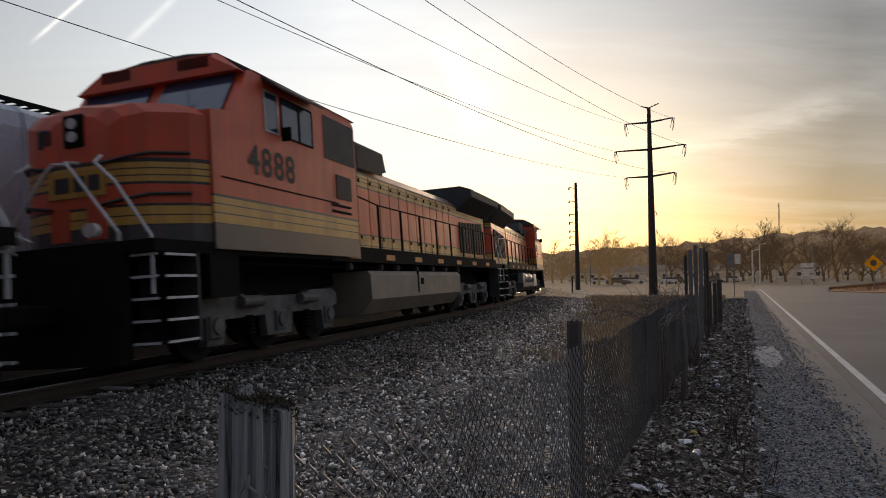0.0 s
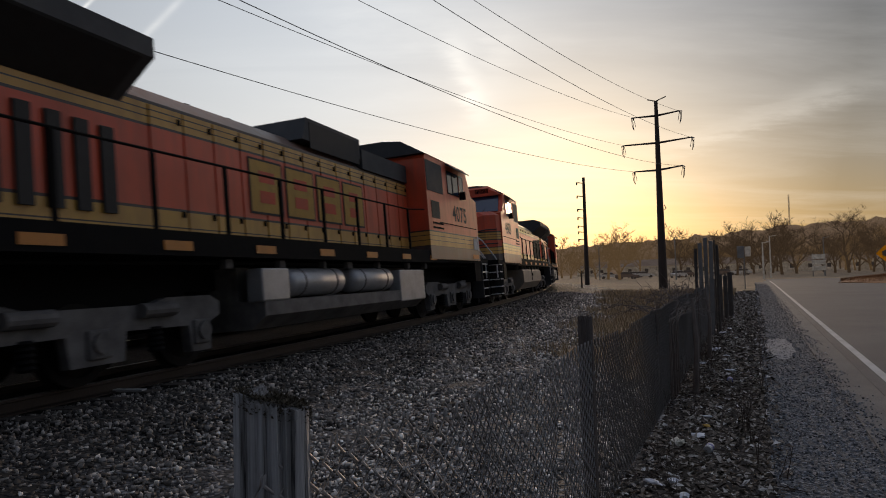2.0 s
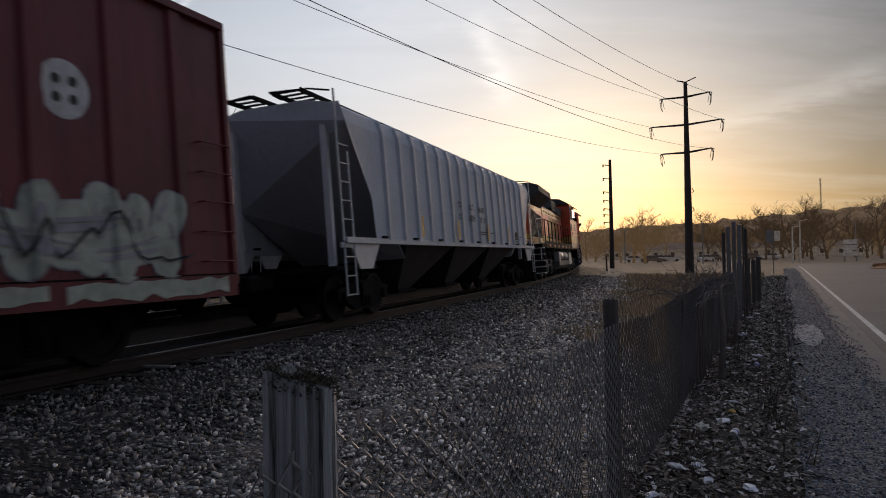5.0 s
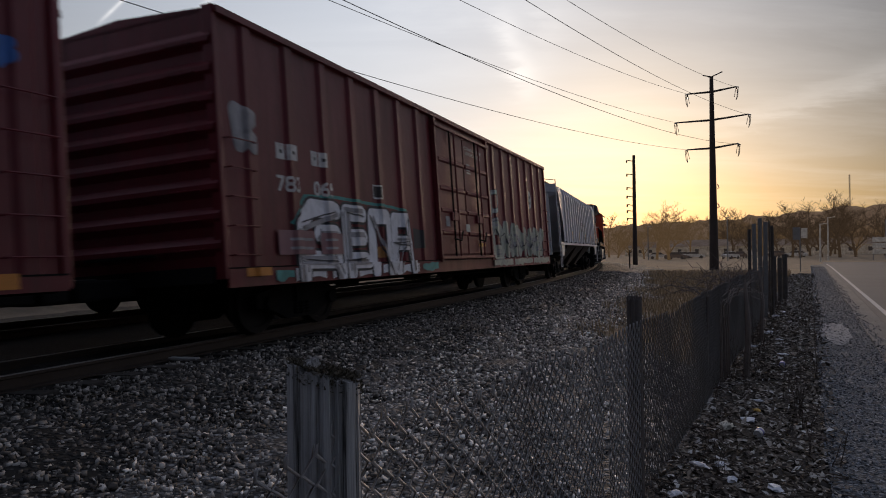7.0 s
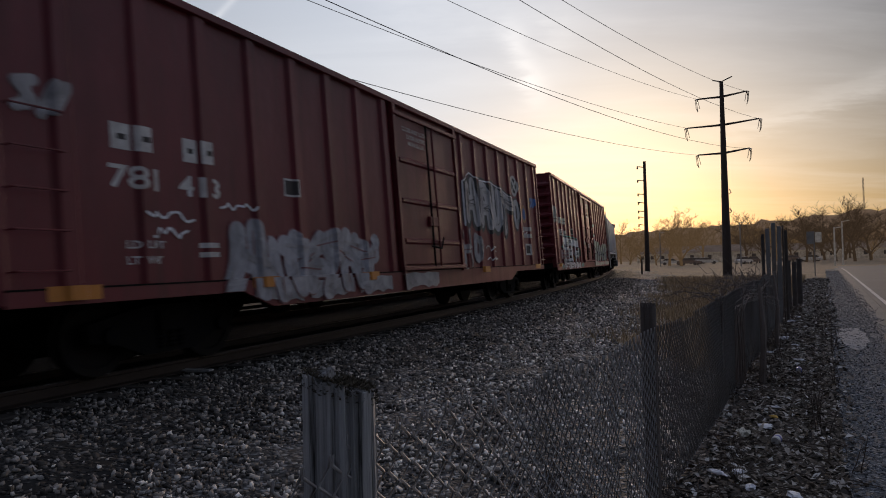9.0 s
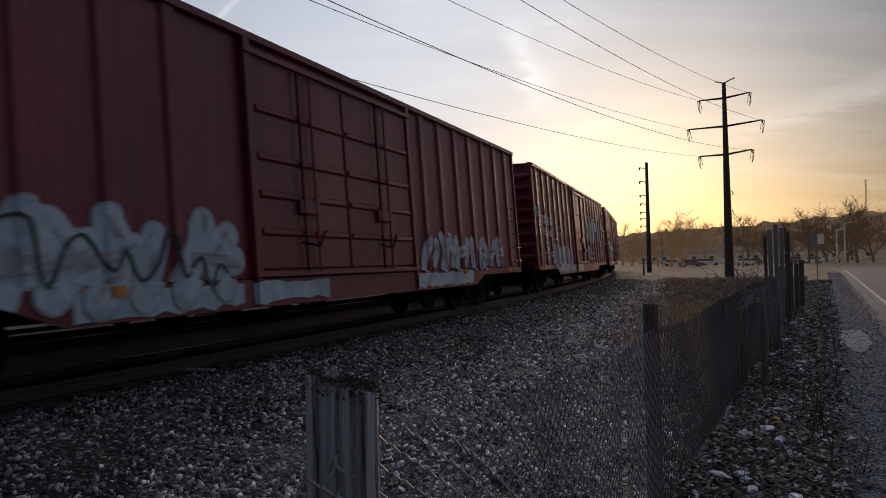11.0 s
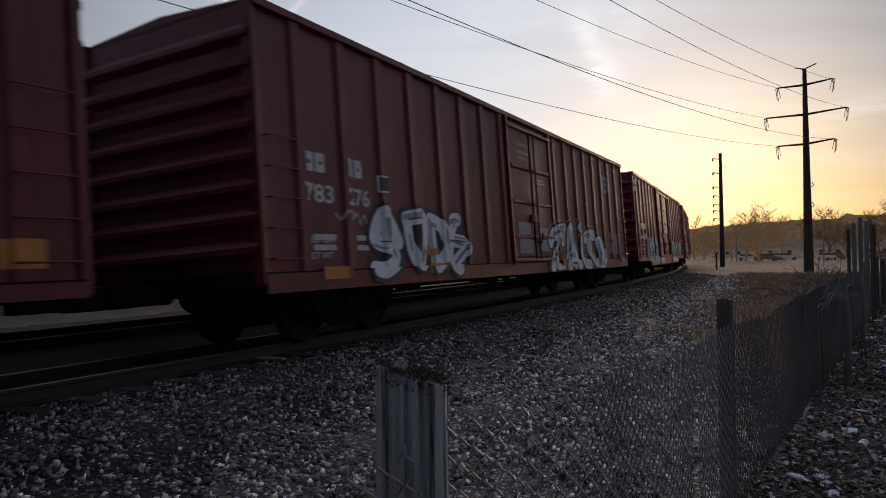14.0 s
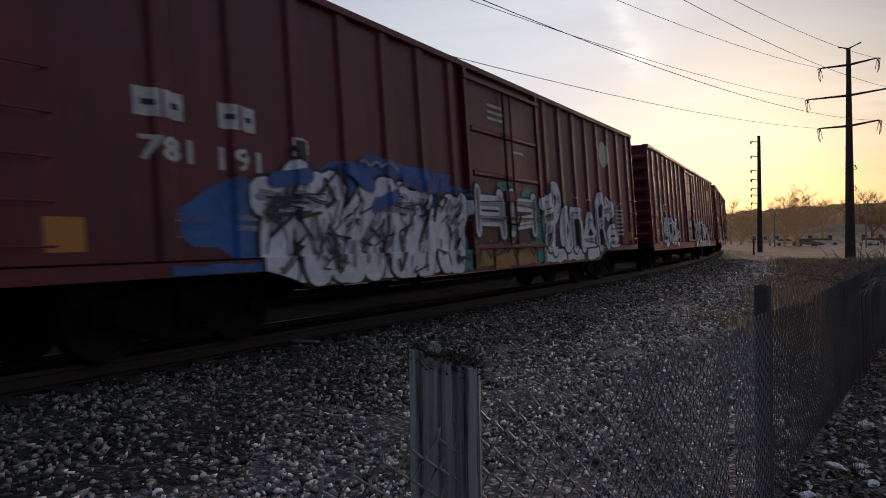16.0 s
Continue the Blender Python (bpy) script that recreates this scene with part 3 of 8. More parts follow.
def locomotive(near, number, tanks, label, house=(1.0, 2.8)):
    """A six-axle diesel with its nose to +x; near: the side (+1 or -1 in y) that shows its letters."""
    root = tagged(new("locomotive"), label, "locomotive", "coupled locomotives", "")
    # frame and walkway
    s = Shape().box(-10.75, 10.42, -1.5, 1.5, 1.58, 1.76, 0.01)
    s.box(-9.2, 9.2, -0.6, 0.6, 1.1, 1.58)
    part("frame", s, M_BLACK, root)
    for side in (-1, 1):
        s = Shape().box(-9.5, 5.5, side * 1.50 - 0.02, side * 1.50 + 0.02, 1.56, 1.90)
        part("side_sill", s, M_BLACK, root, "black side sill")
        for i in range(7):
            x = -8.2 + i * 2.05
            q = part("reflector", Shape().box(x, x + 0.55, side * 1.528 - 0.004, side * 1.528 + 0.004, 1.63, 1.76), M_ORANGE_MARK, root)
    # long hood with sloping shoulders
    prof = [(-0.95, 1.76), (-0.95, 3.86), (-0.62, 4.16), (0.62, 4.16), (0.95, 3.86), (0.95, 1.76)]
    part("hood", Shape().prism(prof, -9.55, 5.4, "x"), M_HOOD, root, "orange hood with yellow and black bands")
    # hood doors with their gaps
    door = None
    for side in (-1, 1):
        for i in range(15):
            x = -5.6 + i * 0.70
            if x > 4.6:
                continue
            s = Shape().box(x, x + 0.655, side * 0.962 - 0.012, side * 0.962 + 0.012, 1.82, 3.80)
            d = part("hood_door", s, M_HOOD, root)
            for zz in (2.2, 3.6):
                part("latch", Shape().box(x + 0.55, x + 0.60, side * 0.985 - 0.014, side * 0.985 + 0.014, zz, zz + 0.09), M_BLACK, d)
    # cab behind the windscreen
    cab = Shape()
    side_prof = [(4.15, 1.66), (4.15, 4.52), (4.3, 4.68), (8.02, 4.68), (8.16, 4.62), (8.66, 3.84), (9.2, 3.74), (9.2, 1.66)]
    cab.prism(side_prof, -1.55, 1.55)
    part("cab", cab, M_CAB, root, "orange cab with yellow bands along its foot")
    roof = Shape().loft([[(x, y, z) for y, z in ((-1.57, 4.66), (-0.95, 5.06), (-0.4, 5.13), (0.4, 5.13), (0.95, 5.06), (1.57, 4.66))] for x in (4.1, 8.05)])
    part("cab_roof", roof, M_GREYROOF, root, "dark grey cab roof")
    vis = Shape().loft([[(x, y, z) for y, z in ((-1.5, 4.60), (-0.95, zt), (0.95, zt), (1.5, 4.60))] for x, zt in ((8.0, 5.06), (8.36, 4.93))])
    part("roof_visor", vis, M_ORANGE, root)
    # nose, narrower to the front
    rings = []
    for x, w, z in ((9.15, 1.53, 3.80), (9.45, 1.38, 3.82), (9.82, 1.00, 3.80), (9.95, 0.74, 3.74), (10.0, 0.52, 3.62)):
        rings.append([(x, -w, 1.76), (x, -w, z - 0.18), (x, -w + 0.22, z - 0.02), (x, 0, z + 0.05), (x, w - 0.22, z - 0.02), (x, w, z - 0.18), (x, w, 1.76)])
    part("nose", Shape().loft(rings), M_NOSE, root, "orange nose with wrapped yellow bands")
    # windscreens, sloping between roof and nose
    for a, b in ((-1.38, -0.12), (0.12, 1.38)):
        s = Shape().poly([(8.19, a, 4.60), (8.19, b, 4.60), (8.66, b, 3.86), (8.66, a, 3.86)])
        s.poly([(8.21, a, 4.615), (8.21, b, 4.615), (8.68, b, 3.875), (8.68, a, 3.875)])
        part("windscreen", s, M_GLASS, root, "dark tinted windscreen")
        part("wiper", Shape().tube([(8.67, (a + b) / 2, 3.90), (8.42, (a + b) / 2 + 0.25, 4.24)], 0.012), M_BLACK, root)
    for side in (-1, 1):
        y = side * 1.552
        for x0, x1 in ((6.10, 6.55), (6.62, 7.18), (7.34, 7.72)):
            q = Shape().box(x0, x1, y - 0.008, y + 0.008, 3.74, 4.40)
            part("side_window", q, M_GLASS, root, "cab side window")
            f = Shape()
            for c in ((x0 - 0.03, x1 + 0.03, 3.71, 3.74), (x0 - 0.03, x1 + 0.03, 4.40, 4.43), (x0 - 0.03, x0, 3.74, 4.40), (x1, x1 + 0.03, 3.74, 4.40)):
                f.box(c[0], c[1], y - 0.016, y + 0.016, c[2], c[3])
            part("window_frame", f, M_BLACK if x0 < 7 else M_SILVER, root)
        part("sunshade", Shape().prism([(y, 4.60), (y + side * 0.24, 4.44), (y + side * 0.24, 4.48), (y, 4.66)], 6.05, 7.75, "x"), M_GREYROOF, root)
        part("mirror", Shape().box(7.22, 7.27, y + side * 0.03, y + side * 0.20, 3.62, 3.86, 0.01), M_BLACK, root)
        part("cab_seam", Shape().box(5.1, 9.0, y - 0.004, y + 0.006, 2.74, 2.765), M_BLACK, root)
        part("louvre", Shape().box(4.5, 5.4, y - 0.01, y + 0.01, 2.55, 2.60).box(4.5, 5.4, y - 0.01, y + 0.01, 2.68, 2.73), M_BLACK, root)
        part("cab_grille", Shape().box(4.45, 5.15, y - 0.01, y + 0.012, 2.85, 3.35), M_DARKGRILLE, root, "dark square grille in the cab side")
        part("cab_rear_panel", Shape().box(4.2, 5.6, y - 0.01, y + 0.006, 3.62, 4.50), M_GREYROOF, root, "grey panel behind the cab windows")
        # equipment box between cab and hood
        part("step_box", Shape().box(8.6, 9.3, y - 0.30 * side - 0.25, y - 0.30 * side + 0.25, 0.95, 1.6), M_BLACK, root)
    # headlights, number boards, nose door, roof fittings
    part("headlight_box", Shape().box(9.9, 10.04, -0.18, 0.14, 3.20, 3.68, 0.03), M_BLACK, root)
    lamp_m, k, b = material("lamp_glass", 0.12)
    b.inputs["Base Color"].default_value = (0.55, 0.50, 0.48, 1)
    for zz in (3.35, 3.54):
        part("headlight", Shape().cyl((10.02, -0.02, zz), (10.06, -0.02, zz), 0.078, 16), lamp_m, root, "round sealed-beam headlight")
    part("nose_window", Shape().box(9.90, 10.0, -0.66, -0.36, 3.24, 3.54, 0.04), M_DARKGRILLE, root)
    for yy in (-0.62, 0.62):
        part("ditch_light", Shape().cyl((10.40, yy, 1.93), (10.50, yy, 1.93), 0.10, 16), lamp_m, root, "round ditch light")
    for a in (-1.0, 1.0):
        part("number_board", Shape().box(8.1, 8.36, a * 0.72 - 0.30, a * 0.72 + 0.30, 4.70, 4.93, 0.02), M_BLACK, root)
    part("roof_grab", Shape().tube([(7.6, -0.15, 4.97), (7.6, -0.15, 5.10), (7.6, 0.25, 5.10), (7.6, 0.25, 4.97)], 0.014), M_WHITE, root)
    part("horn", Shape().cyl((6.4, 0.2, 5.06), (6.8, 0.2, 5.10), 0.035, 8, 0.09).box(6.4, 6.5, 0.1, 0.3, 4.96, 5.08), M_BLACK, root)
    # emblem on the nose: a plain shape in its colours
    part("nose_emblem", Shape().box(9.98, 10.02, -0.46, 0.46, 2.48, 2.86, 0.004), M_YELLOW, root, "yellow nose emblem with dark blocks")
    for ya, yb in ((-0.36, -0.12), (-0.04, 0.14), (0.20, 0.38)):
        part("emblem_slot", Shape().box(10.018, 10.026, ya, yb, 2.56, 2.78), M_INK, root)
    # stripes that sweep from the corners down to the emblem
    for side in (-1, 1):
        for z in (2.40, 2.98):
            part("nose_stripe", Shape().tube([(10.03, side * 0.40, z - 0.06), (9.98, side * 0.78, z), (9.84, side * 1.02, z + 0.05), (9.47, side * 1.39, z + 0.06)], 0.025, 5), M_INK, root, "black nose stripe")
        part("nose_panel", Shape().box(9.99, 10.01, side * 0.30 - 0.16, side * 0.30 + 0.16, 1.86, 2.36, 0.006), M_ORANGE, root, "dented orange nose door")
    # raised equipment housing behind the cab
    part("equipment_housing", Shape().prism([(house[0] - 0.2, 4.1), (house[0], 4.58), (house[1], 4.58), (house[1], 4.1)], -0.98, 0.98), M_GREYROOF, root, "dark grey raised housing on the hood")
    part("inverter_hood", Shape().prism([(-1.02, 3.86), (-1.02, 4.34), (-0.8, 4.46), (0.8, 4.46), (1.02, 4.34), (1.02, 3.86)], house[1], 4.2, "x"), M_GREYROOF, root, "grey raised hood behind the cab")
    for side in (-1, 1):
        part("housing_grille", Shape().box(house[0] + 0.1, house[1] - 0.1, side * 0.985 - 0.008, side * 0.985 + 0.008, 3.95, 4.50), M_DARKGRILLE, root)
        part("rear_grille_panel", Shape().box(4.3, 5.4, side * 0.98 - 0.03, side * 0.98 + 0.03, 3.0, 3.9), M_DARKGRILLE, root)
    part("exhaust_stack", Shape().box(-1.6, -0.9, -0.3, 0.3, 4.14, 4.32, 0.03), M_BLACK, root)
    for x in (0.4, -3.1, 1.2, -4.2):
        part("lifting_lug", Shape().box(x, x + 0.12, -0.5, -0.4, 4.15, 4.23).box(x, x + 0.12, 0.4, 0.5, 4.15, 4.23), M_BLACK, root)
    # radiator wings
    wing = [(-1.52, 4.20), (-1.52, 4.47), (-1.15, 4.62), (1.15, 4.62), (1.52, 4.47), (1.52, 4.20), (0.95, 3.72), (-0.95, 3.72)]
    part("radiator_wing", Shape().prism(wing, -10.75, -6.1, "x"), M_GREYROOF, root, "overhanging dark radiator wing")
    for side in (-1, 1):
        s = Shape().poly([(-10.3, side * 1.50, 4.165), (-6.3, side * 1.50, 4.165), (-6.3, side * 0.97, 3.715), (-10.3, side * 0.97, 3.715)])
        part("radiator_screen", s, M_DARKGRILLE, root)
        for i in range(9):
            x = -9.7 + i * 0.40
            part("air_vent", Shape().box(x, x + 0.21, side * 0.975 - 0.02, side * 0.975 + 0.02, 2.16, 3.46 - (0.02 * i)), M_DARKGRILLE, root, "tall dark vent slot")
    rear = []
    for x, w in ((-9.5, 0.95), (-10.2, 0.95), (-10.42, 0.72)):
        rear.append([(x, -w, 1.76), (x, -w, 4.0), (x, w, 4.0), (x, w, 1.76)])
    part("hood_end", Shape().loft(rear), M_HOOD, root, "rounded orange hood end with yellow bands")
    # handrails: stanchions and rail on both walkways
    for side in (-1, 1):
        yy = side * 1.47
        pts = [(-10.2 + i * 1.0, yy, 2.95) for i in range(14)] + [(4.05, yy, 3.05)]
        part("handrail", Shape().tube(pts, 0.019, 6), M_BLACK, root)
        for i in range(9):
            x = -9.2 + i * 1.5
            part("stanchion", Shape().box(x - 0.03, x + 0.03, yy - 0.02, yy + 0.02, 1.7, 2.95), M_BLACK, root)
        # white corner rails and steps, both ends
        for e, xe in ((1, 10.36), (-1, -10.7)):
            outer = [(xe, side * 1.42, 1.04), (xe, side * 1.42, 1.80)] + ([(xe + 0.04, side * 0.95, 2.56), (xe + 0.0, side * 0.62, 2.86), (xe - 0.16, side * 0.58, 2.98)] if e > 0 else [(xe, side * 1.28, 2.82), (xe + 0.08, side * 1.30, 2.92), (xe + 0.5, side * 1.47, 2.95)])
            inner = [(xe, side * 0.94, 1.34), (xe, side * 0.94, 1.88), (xe - e * 0.04, side * 0.22, 2.80), (xe - e * 0.06, side * 0.10, 2.92), (xe - e * 0.30, side * 0.08, 2.96)]
            for pts in (outer, inner):
                part("end_handrail", Shape().tube(pts, 0.022, 7), M_WHITE, root, "white bent end handrail")
            for i in range(5):
                z = 0.38 + i * 0.29
                part("step", Shape().box(xe - e * 0.45 - 0.30, xe - e * 0.45 + 0.30, side * 1.30 - 0.19, side * 1.30 + 0.19, z, z + 0.03), M_BLACK, root)
                part("step_edge", Shape().box(xe - e * 0.45 - 0.30, xe - e * 0.45 + 0.30, side * 1.495 - 0.006, side * 1.495 + 0.006, z, z + 0.035), M_WHITE, root, "white step edge")
                part("step_edge", Shape().box(xe + e * 0.0 - 0.004, xe + e * 0.0 + 0.012, side * 1.30 - 0.19, side * 1.30 + 0.19, z, z + 0.035), M_WHITE, root, "white step edge")
            part("step_side", Shape().box(xe - e * 0.80 - 0.02, xe - e * 0.80 + 0.02, side * 1.3 - 0.2, side * 1.3 + 0.2, 0.35, 1.65), M_GREYROOF, root)
            part("step_side", Shape().box(min(xe - e * 0.8, xe - e * 0.15), max(xe - e * 0.8, xe - e * 0.15), side * 1.1 - 0.02, side * 1.1 + 0.02, 0.35, 1.65), M_BLACK, root)
    for e, xe in ((1, 10.44), (-1, -10.75)):
        part("pilot", Shape().prism([(xe, 1.7), (xe - e * 0.12, 1.7), (xe - e * 0.12, 0.15), (xe + e * 0.12, 0.15), (xe + e * 0.05, 0.6)], -1.05, 1.05), M_BLACK, root, "black snowplough pilot")
        coupler(root, xe - e * 0.1, e)
        for yy in (-0.45, 0.45):
            part("air_hose", Shape().tube([(xe, yy, 1.3), (xe + e * 0.14, yy, 1.1), (xe + e * 0.18, yy * 0.9, 0.7), (xe + e * 0.10, yy * 0.7, 0.5)], 0.025), M_BLACK, root)
        part("corner_rail", Shape().tube([(xe, -0.32, 1.85), (xe + e * 0.14, -0.45, 1.95), (xe + e * 0.16, -0.62, 1.85), (xe, -0.60, 1.70)], 0.018), M_WHITE, root)
    loco_truck(root, 6.9)
    loco_truck(root, -6.9)
    # fuel tank and reservoirs
    if tanks == "plain":
        prof = [(-1.42, 1.38), (-1.50, 1.28), (-1.50, 0.72), (-1.2, 0.38), (1.2, 0.38), (1.5, 0.72), (1.5, 1.28), (1.42, 1.38)]
        part("fuel_tank", Shape().prism(prof, -3.9, 3.55, "x"), M_TAN, root, "dusty tan fuel tank")
        for side in (-1, 1):
            part("tank_seam", Shape().box(0.30, 0.36, side * 1.50 - 0.02, side * 1.50 + 0.02, 0.80, 1.38), M_BLACK, root)
            part("fuel_filler", Shape().box(-0.1, 0.1, side * 1.5 - 0.03, side * 1.5 + 0.03, 1.02, 1.2, 0.02), M_BLACK, root)
    else:
        prof = [(-1.0, 0.88), (-1.48, 0.86), (-1.48, 0.62), (-1.2, 0.40), (1.2, 0.40), (1.48, 0.62), (1.48, 0.86), (1.0, 0.88)]
        part("fuel_tank", Shape().prism(prof, -3.9, 3.55, "x").box(-3.9, 3.5, -1.0, 1.0, 0.88, 1.45), M_GREYTRUCK, root, "dusty grey fuel tank")
        for side in (-1, 1):
            for x0 in (-3.0, -0.50):
                q = part("air_reservoir", Shape().loft([[(x, side * 1.22 + rr * math.cos(a), 1.16 + rr * math.sin(a)) for a in [j * math.pi / 10 for j in range(20)]] for x, rr in ((x0, 0.12), (x0 + 0.04, 0.21), (x0 + 0.14, 0.265), (x0 + 1.96, 0.265), (x0 + 2.06, 0.21), (x0 + 2.1, 0.12))]), M_SILVER, root, "silver air reservoir", True)
                for xs in (x0 + 0.45, x0 + 1.65):
                    part("strap", Shape().cyl((xs - 0.03, side * 1.22, 1.16), (xs + 0.03, side * 1.22, 1.16), 0.272, 20), M_GREYTRUCK, q)
            part("battery_box", Shape().box(1.85, 3.55, side * 1.35 - 0.15, side * 1.35 + 0.15, 0.58, 1.36, 0.03), M_SILVER, root, "pale grey equipment box")
            part("battery_box", Shape().box(-3.95, -3.15, side * 1.35 - 0.15, side * 1.35 + 0.15, 0.85, 1.40, 0.03), M_SILVER, root, "pale grey equipment box")
    # pipes and air gear under the walkway
    rng = random.Random(3)
    for side in (-1, 1):
        part("pipe", Shape().tube([(-9, side * 1.2, 1.48), (-4, side * 1.25, 1.5), (4, side * 1.22, 1.47), (9, side * 1.2, 1.5)], 0.03), M_BLACK, root)
        for i in range(7):
            x = -4.5 + i * 1.4 + rng.uniform(-0.3, 0.3)
            part("air_valve", Shape().box(x, x + rng.uniform(0.1, 0.25), side * 1.3 - 0.06, side * 1.3 + 0.06, 1.40, 1.55, 0.02), M_GREYTRUCK, root)
    # letters
    if number:
        me = letters(number, 0.68, 0.014, 1.12)
        me.materials.append(M_INK)
        y = near * 1.557
        if near < 0:
            on_side(me, 7.15, 3.10, y)
        else:
            me.transform(Matrix(((-1, 0, 0, 7.55), (0, 0, 1, y), (0, 1, 0, 3.13), (0, 0, 0, 1))))
        part("road_number", me, None, root, "faded black road number")
    return root


def hood_emblem(root):
    """The large yellow lettering on a hood side, as plain outlined shapes."""
    y = -0.985
    for x, w in ((-3.30, 0.98), (-2.12, 0.98), (-0.94, 0.98), (0.24, 0.95)):
        part("hood_emblem", Shape().box(x - 0.04, x + w + 0.04, y - 0.003, y, 2.41, 3.42), M_INK, root)
        e = part("hood_emblem", Shape().box(x, x + w, y - 0.007, y - 0.003, 2.45, 3.38), M_YELLOW, root, "large yellow emblem block edged in black")
        for z0, z1 in ((2.62, 2.84), (2.99, 3.20)):
            part("emblem_slot", Shape().box(x + 0.26, x + w - 0.24, y - 0.011, y - 0.007, z0, z1), M_ORANGE, e)


# ---- freight cars ----
def freight_truck(root, x0):
    for side in (-1, 1):
        yy = side * 0.98
        prof = [(-1.15, 0.62), (-0.95, 0.66), (-0.35, 0.78), (0.35, 0.78), (0.95, 0.66), (1.15, 0.62), (1.15, 0.40), (0.80, 0.36), (0.40, 0.18), (-0.40, 0.18), (-0.80, 0.36), (-1.15, 0.40)]
        part("side_frame", Shape().prism([(x0 + a, b) for a, b in prof], yy - 0.06, yy + 0.06), M_BLACK, root)
        for dx in (-0.16, 0.0, 0.16):
            part("spring", coil(x0 + dx, yy + side * 0.05, 0.24, 0.50, 0.07), M_BLACK, root)
        for ax in (-0.89, 0.89):
            wheel(root, x0 + ax, 0.46, side)
            part("bearing_cap", Shape().cyl((x0 + ax, yy, 0.46), (x0 + ax, yy + side * 0.13, 0.46), 0.11, 12), M_BLACK, root)
    part("bolster", Shape().box(x0 - 0.2, x0 + 0.2, -1.1, 1.1, 0.45, 0.72), M_BLACK, root)
    for ax in (-0.89, 0.89):
        part("axle", Shape().cyl((x0 + ax, -0.8, 0.46), (x0 + ax, 0.8, 0.46), 0.08, 8), M_WHEEL, root)


HALF, EAVE, FLOOR_Z = 9.40, 4.58, 0.98
# how far the marks on each side slide along it
SLIDE = {1: (0.30, 0.16, 0.05), 2: (0.20, 0.08, 0.20), 3: (0.13, 0.04, -0.05), 4: (0.29, 0.13, 0.0), 5: (0.60, 0.42, 0.12)}
slid = [0.0, 0.0, 0.0]
# whether the sill of the car in hand steps up over its trucks
stepped = [False]


def slide(x):
    return x + float(np.interp(x, (-8.0, 0.0, 7.5), slid))


def side_line(ribs, x0, x1, deep=0.055):
    """The wavy line of a ribbed side: rows of x and how far it stands out."""
    pts = [(x0, 0.0)]
    for r in ribs:
        pts += [(r - 0.14, 0.0), (r - 0.085, deep), (r + 0.085, deep), (r + 0.14, 0.0)]
    pts.append((x1, 0.0))
    return pts


def wrap(me, line, y=-1.53, lift=0.004):
    """Lays a flat lettered mesh onto the ribs of a side: its y becomes that of the side."""
    bm = bmesh.new()
    bm.from_mesh(me)
    for p in bm.verts:
        p.co.x = slide(p.co.x)
    lo, hi = min(p.co.x for p in bm.verts), max(p.co.x for p in bm.verts)
    for x, _ in line:
        if lo < x < hi:
            bmesh.ops.bisect_plane(bm, geom=bm.verts[:] + bm.edges[:] + bm.faces[:], dist=1e-5, plane_co=(x, 0, 0), plane_no=(1, 0, 0))
    xs, ds = [a for a, _ in line], [b for _, b in line]
    for p in bm.verts:
        p.co.y = y - float(np.interp(p.co.x, xs, ds)) - lift
    bm.to_mesh(me)
    bm.free()
    return me


def boxcar_paint(name, base, seed):
    m, k, b = material(name, 0.5)
    v = k.mapping(coords(k), (seed * 3.7, seed, 0))
    col = k.mix(k.ramp(k.noise(v, 0.55, 5.0, 0.6), [(0.35, 0.0), (0.7, 1.0)]), base, tuple(c * 0.62 for c in base))
    streak = k.noise(k.mapping(v, scale=(4.0, 4.0, 0.25)), 1.5, 5.0, 0.65)
    col = k.mix(k.math("MULTIPLY", k.ramp(streak, [(0.46, 0.0), (0.8, 1.0)]), 0.55), col, (0.045, 0.026, 0.022))
    chalk = k.noise(k.mapping(v, scale=(2.0, 2.0, 0.6)), 2.6, 6.0, 0.7)
    col = k.mix(k.math("MULTIPLY", k.ramp(chalk, [(0.52, 0.0), (0.85, 1.0)]), 0.22), col, (0.28, 0.08, 0.095))
    k.link(col, b.inputs["Base Color"])
    k.link(k.math("MULTIPLY_ADD", streak, 0.30, 0.30), b.inputs["Roughness"])
    b.inputs["Specular IOR Level"].default_value = 0.35
    b.inputs["Sheen Weight"].default_value, b.inputs["Sheen Roughness"].default_value = 0.4, 0.30
    b.inputs["Sheen Tint"].default_value = (0.85, 0.25, 0.27, 1)
    bump(k, b, k.noise(v, 5.0, 4.0), 0.2, 0.02)
    return m


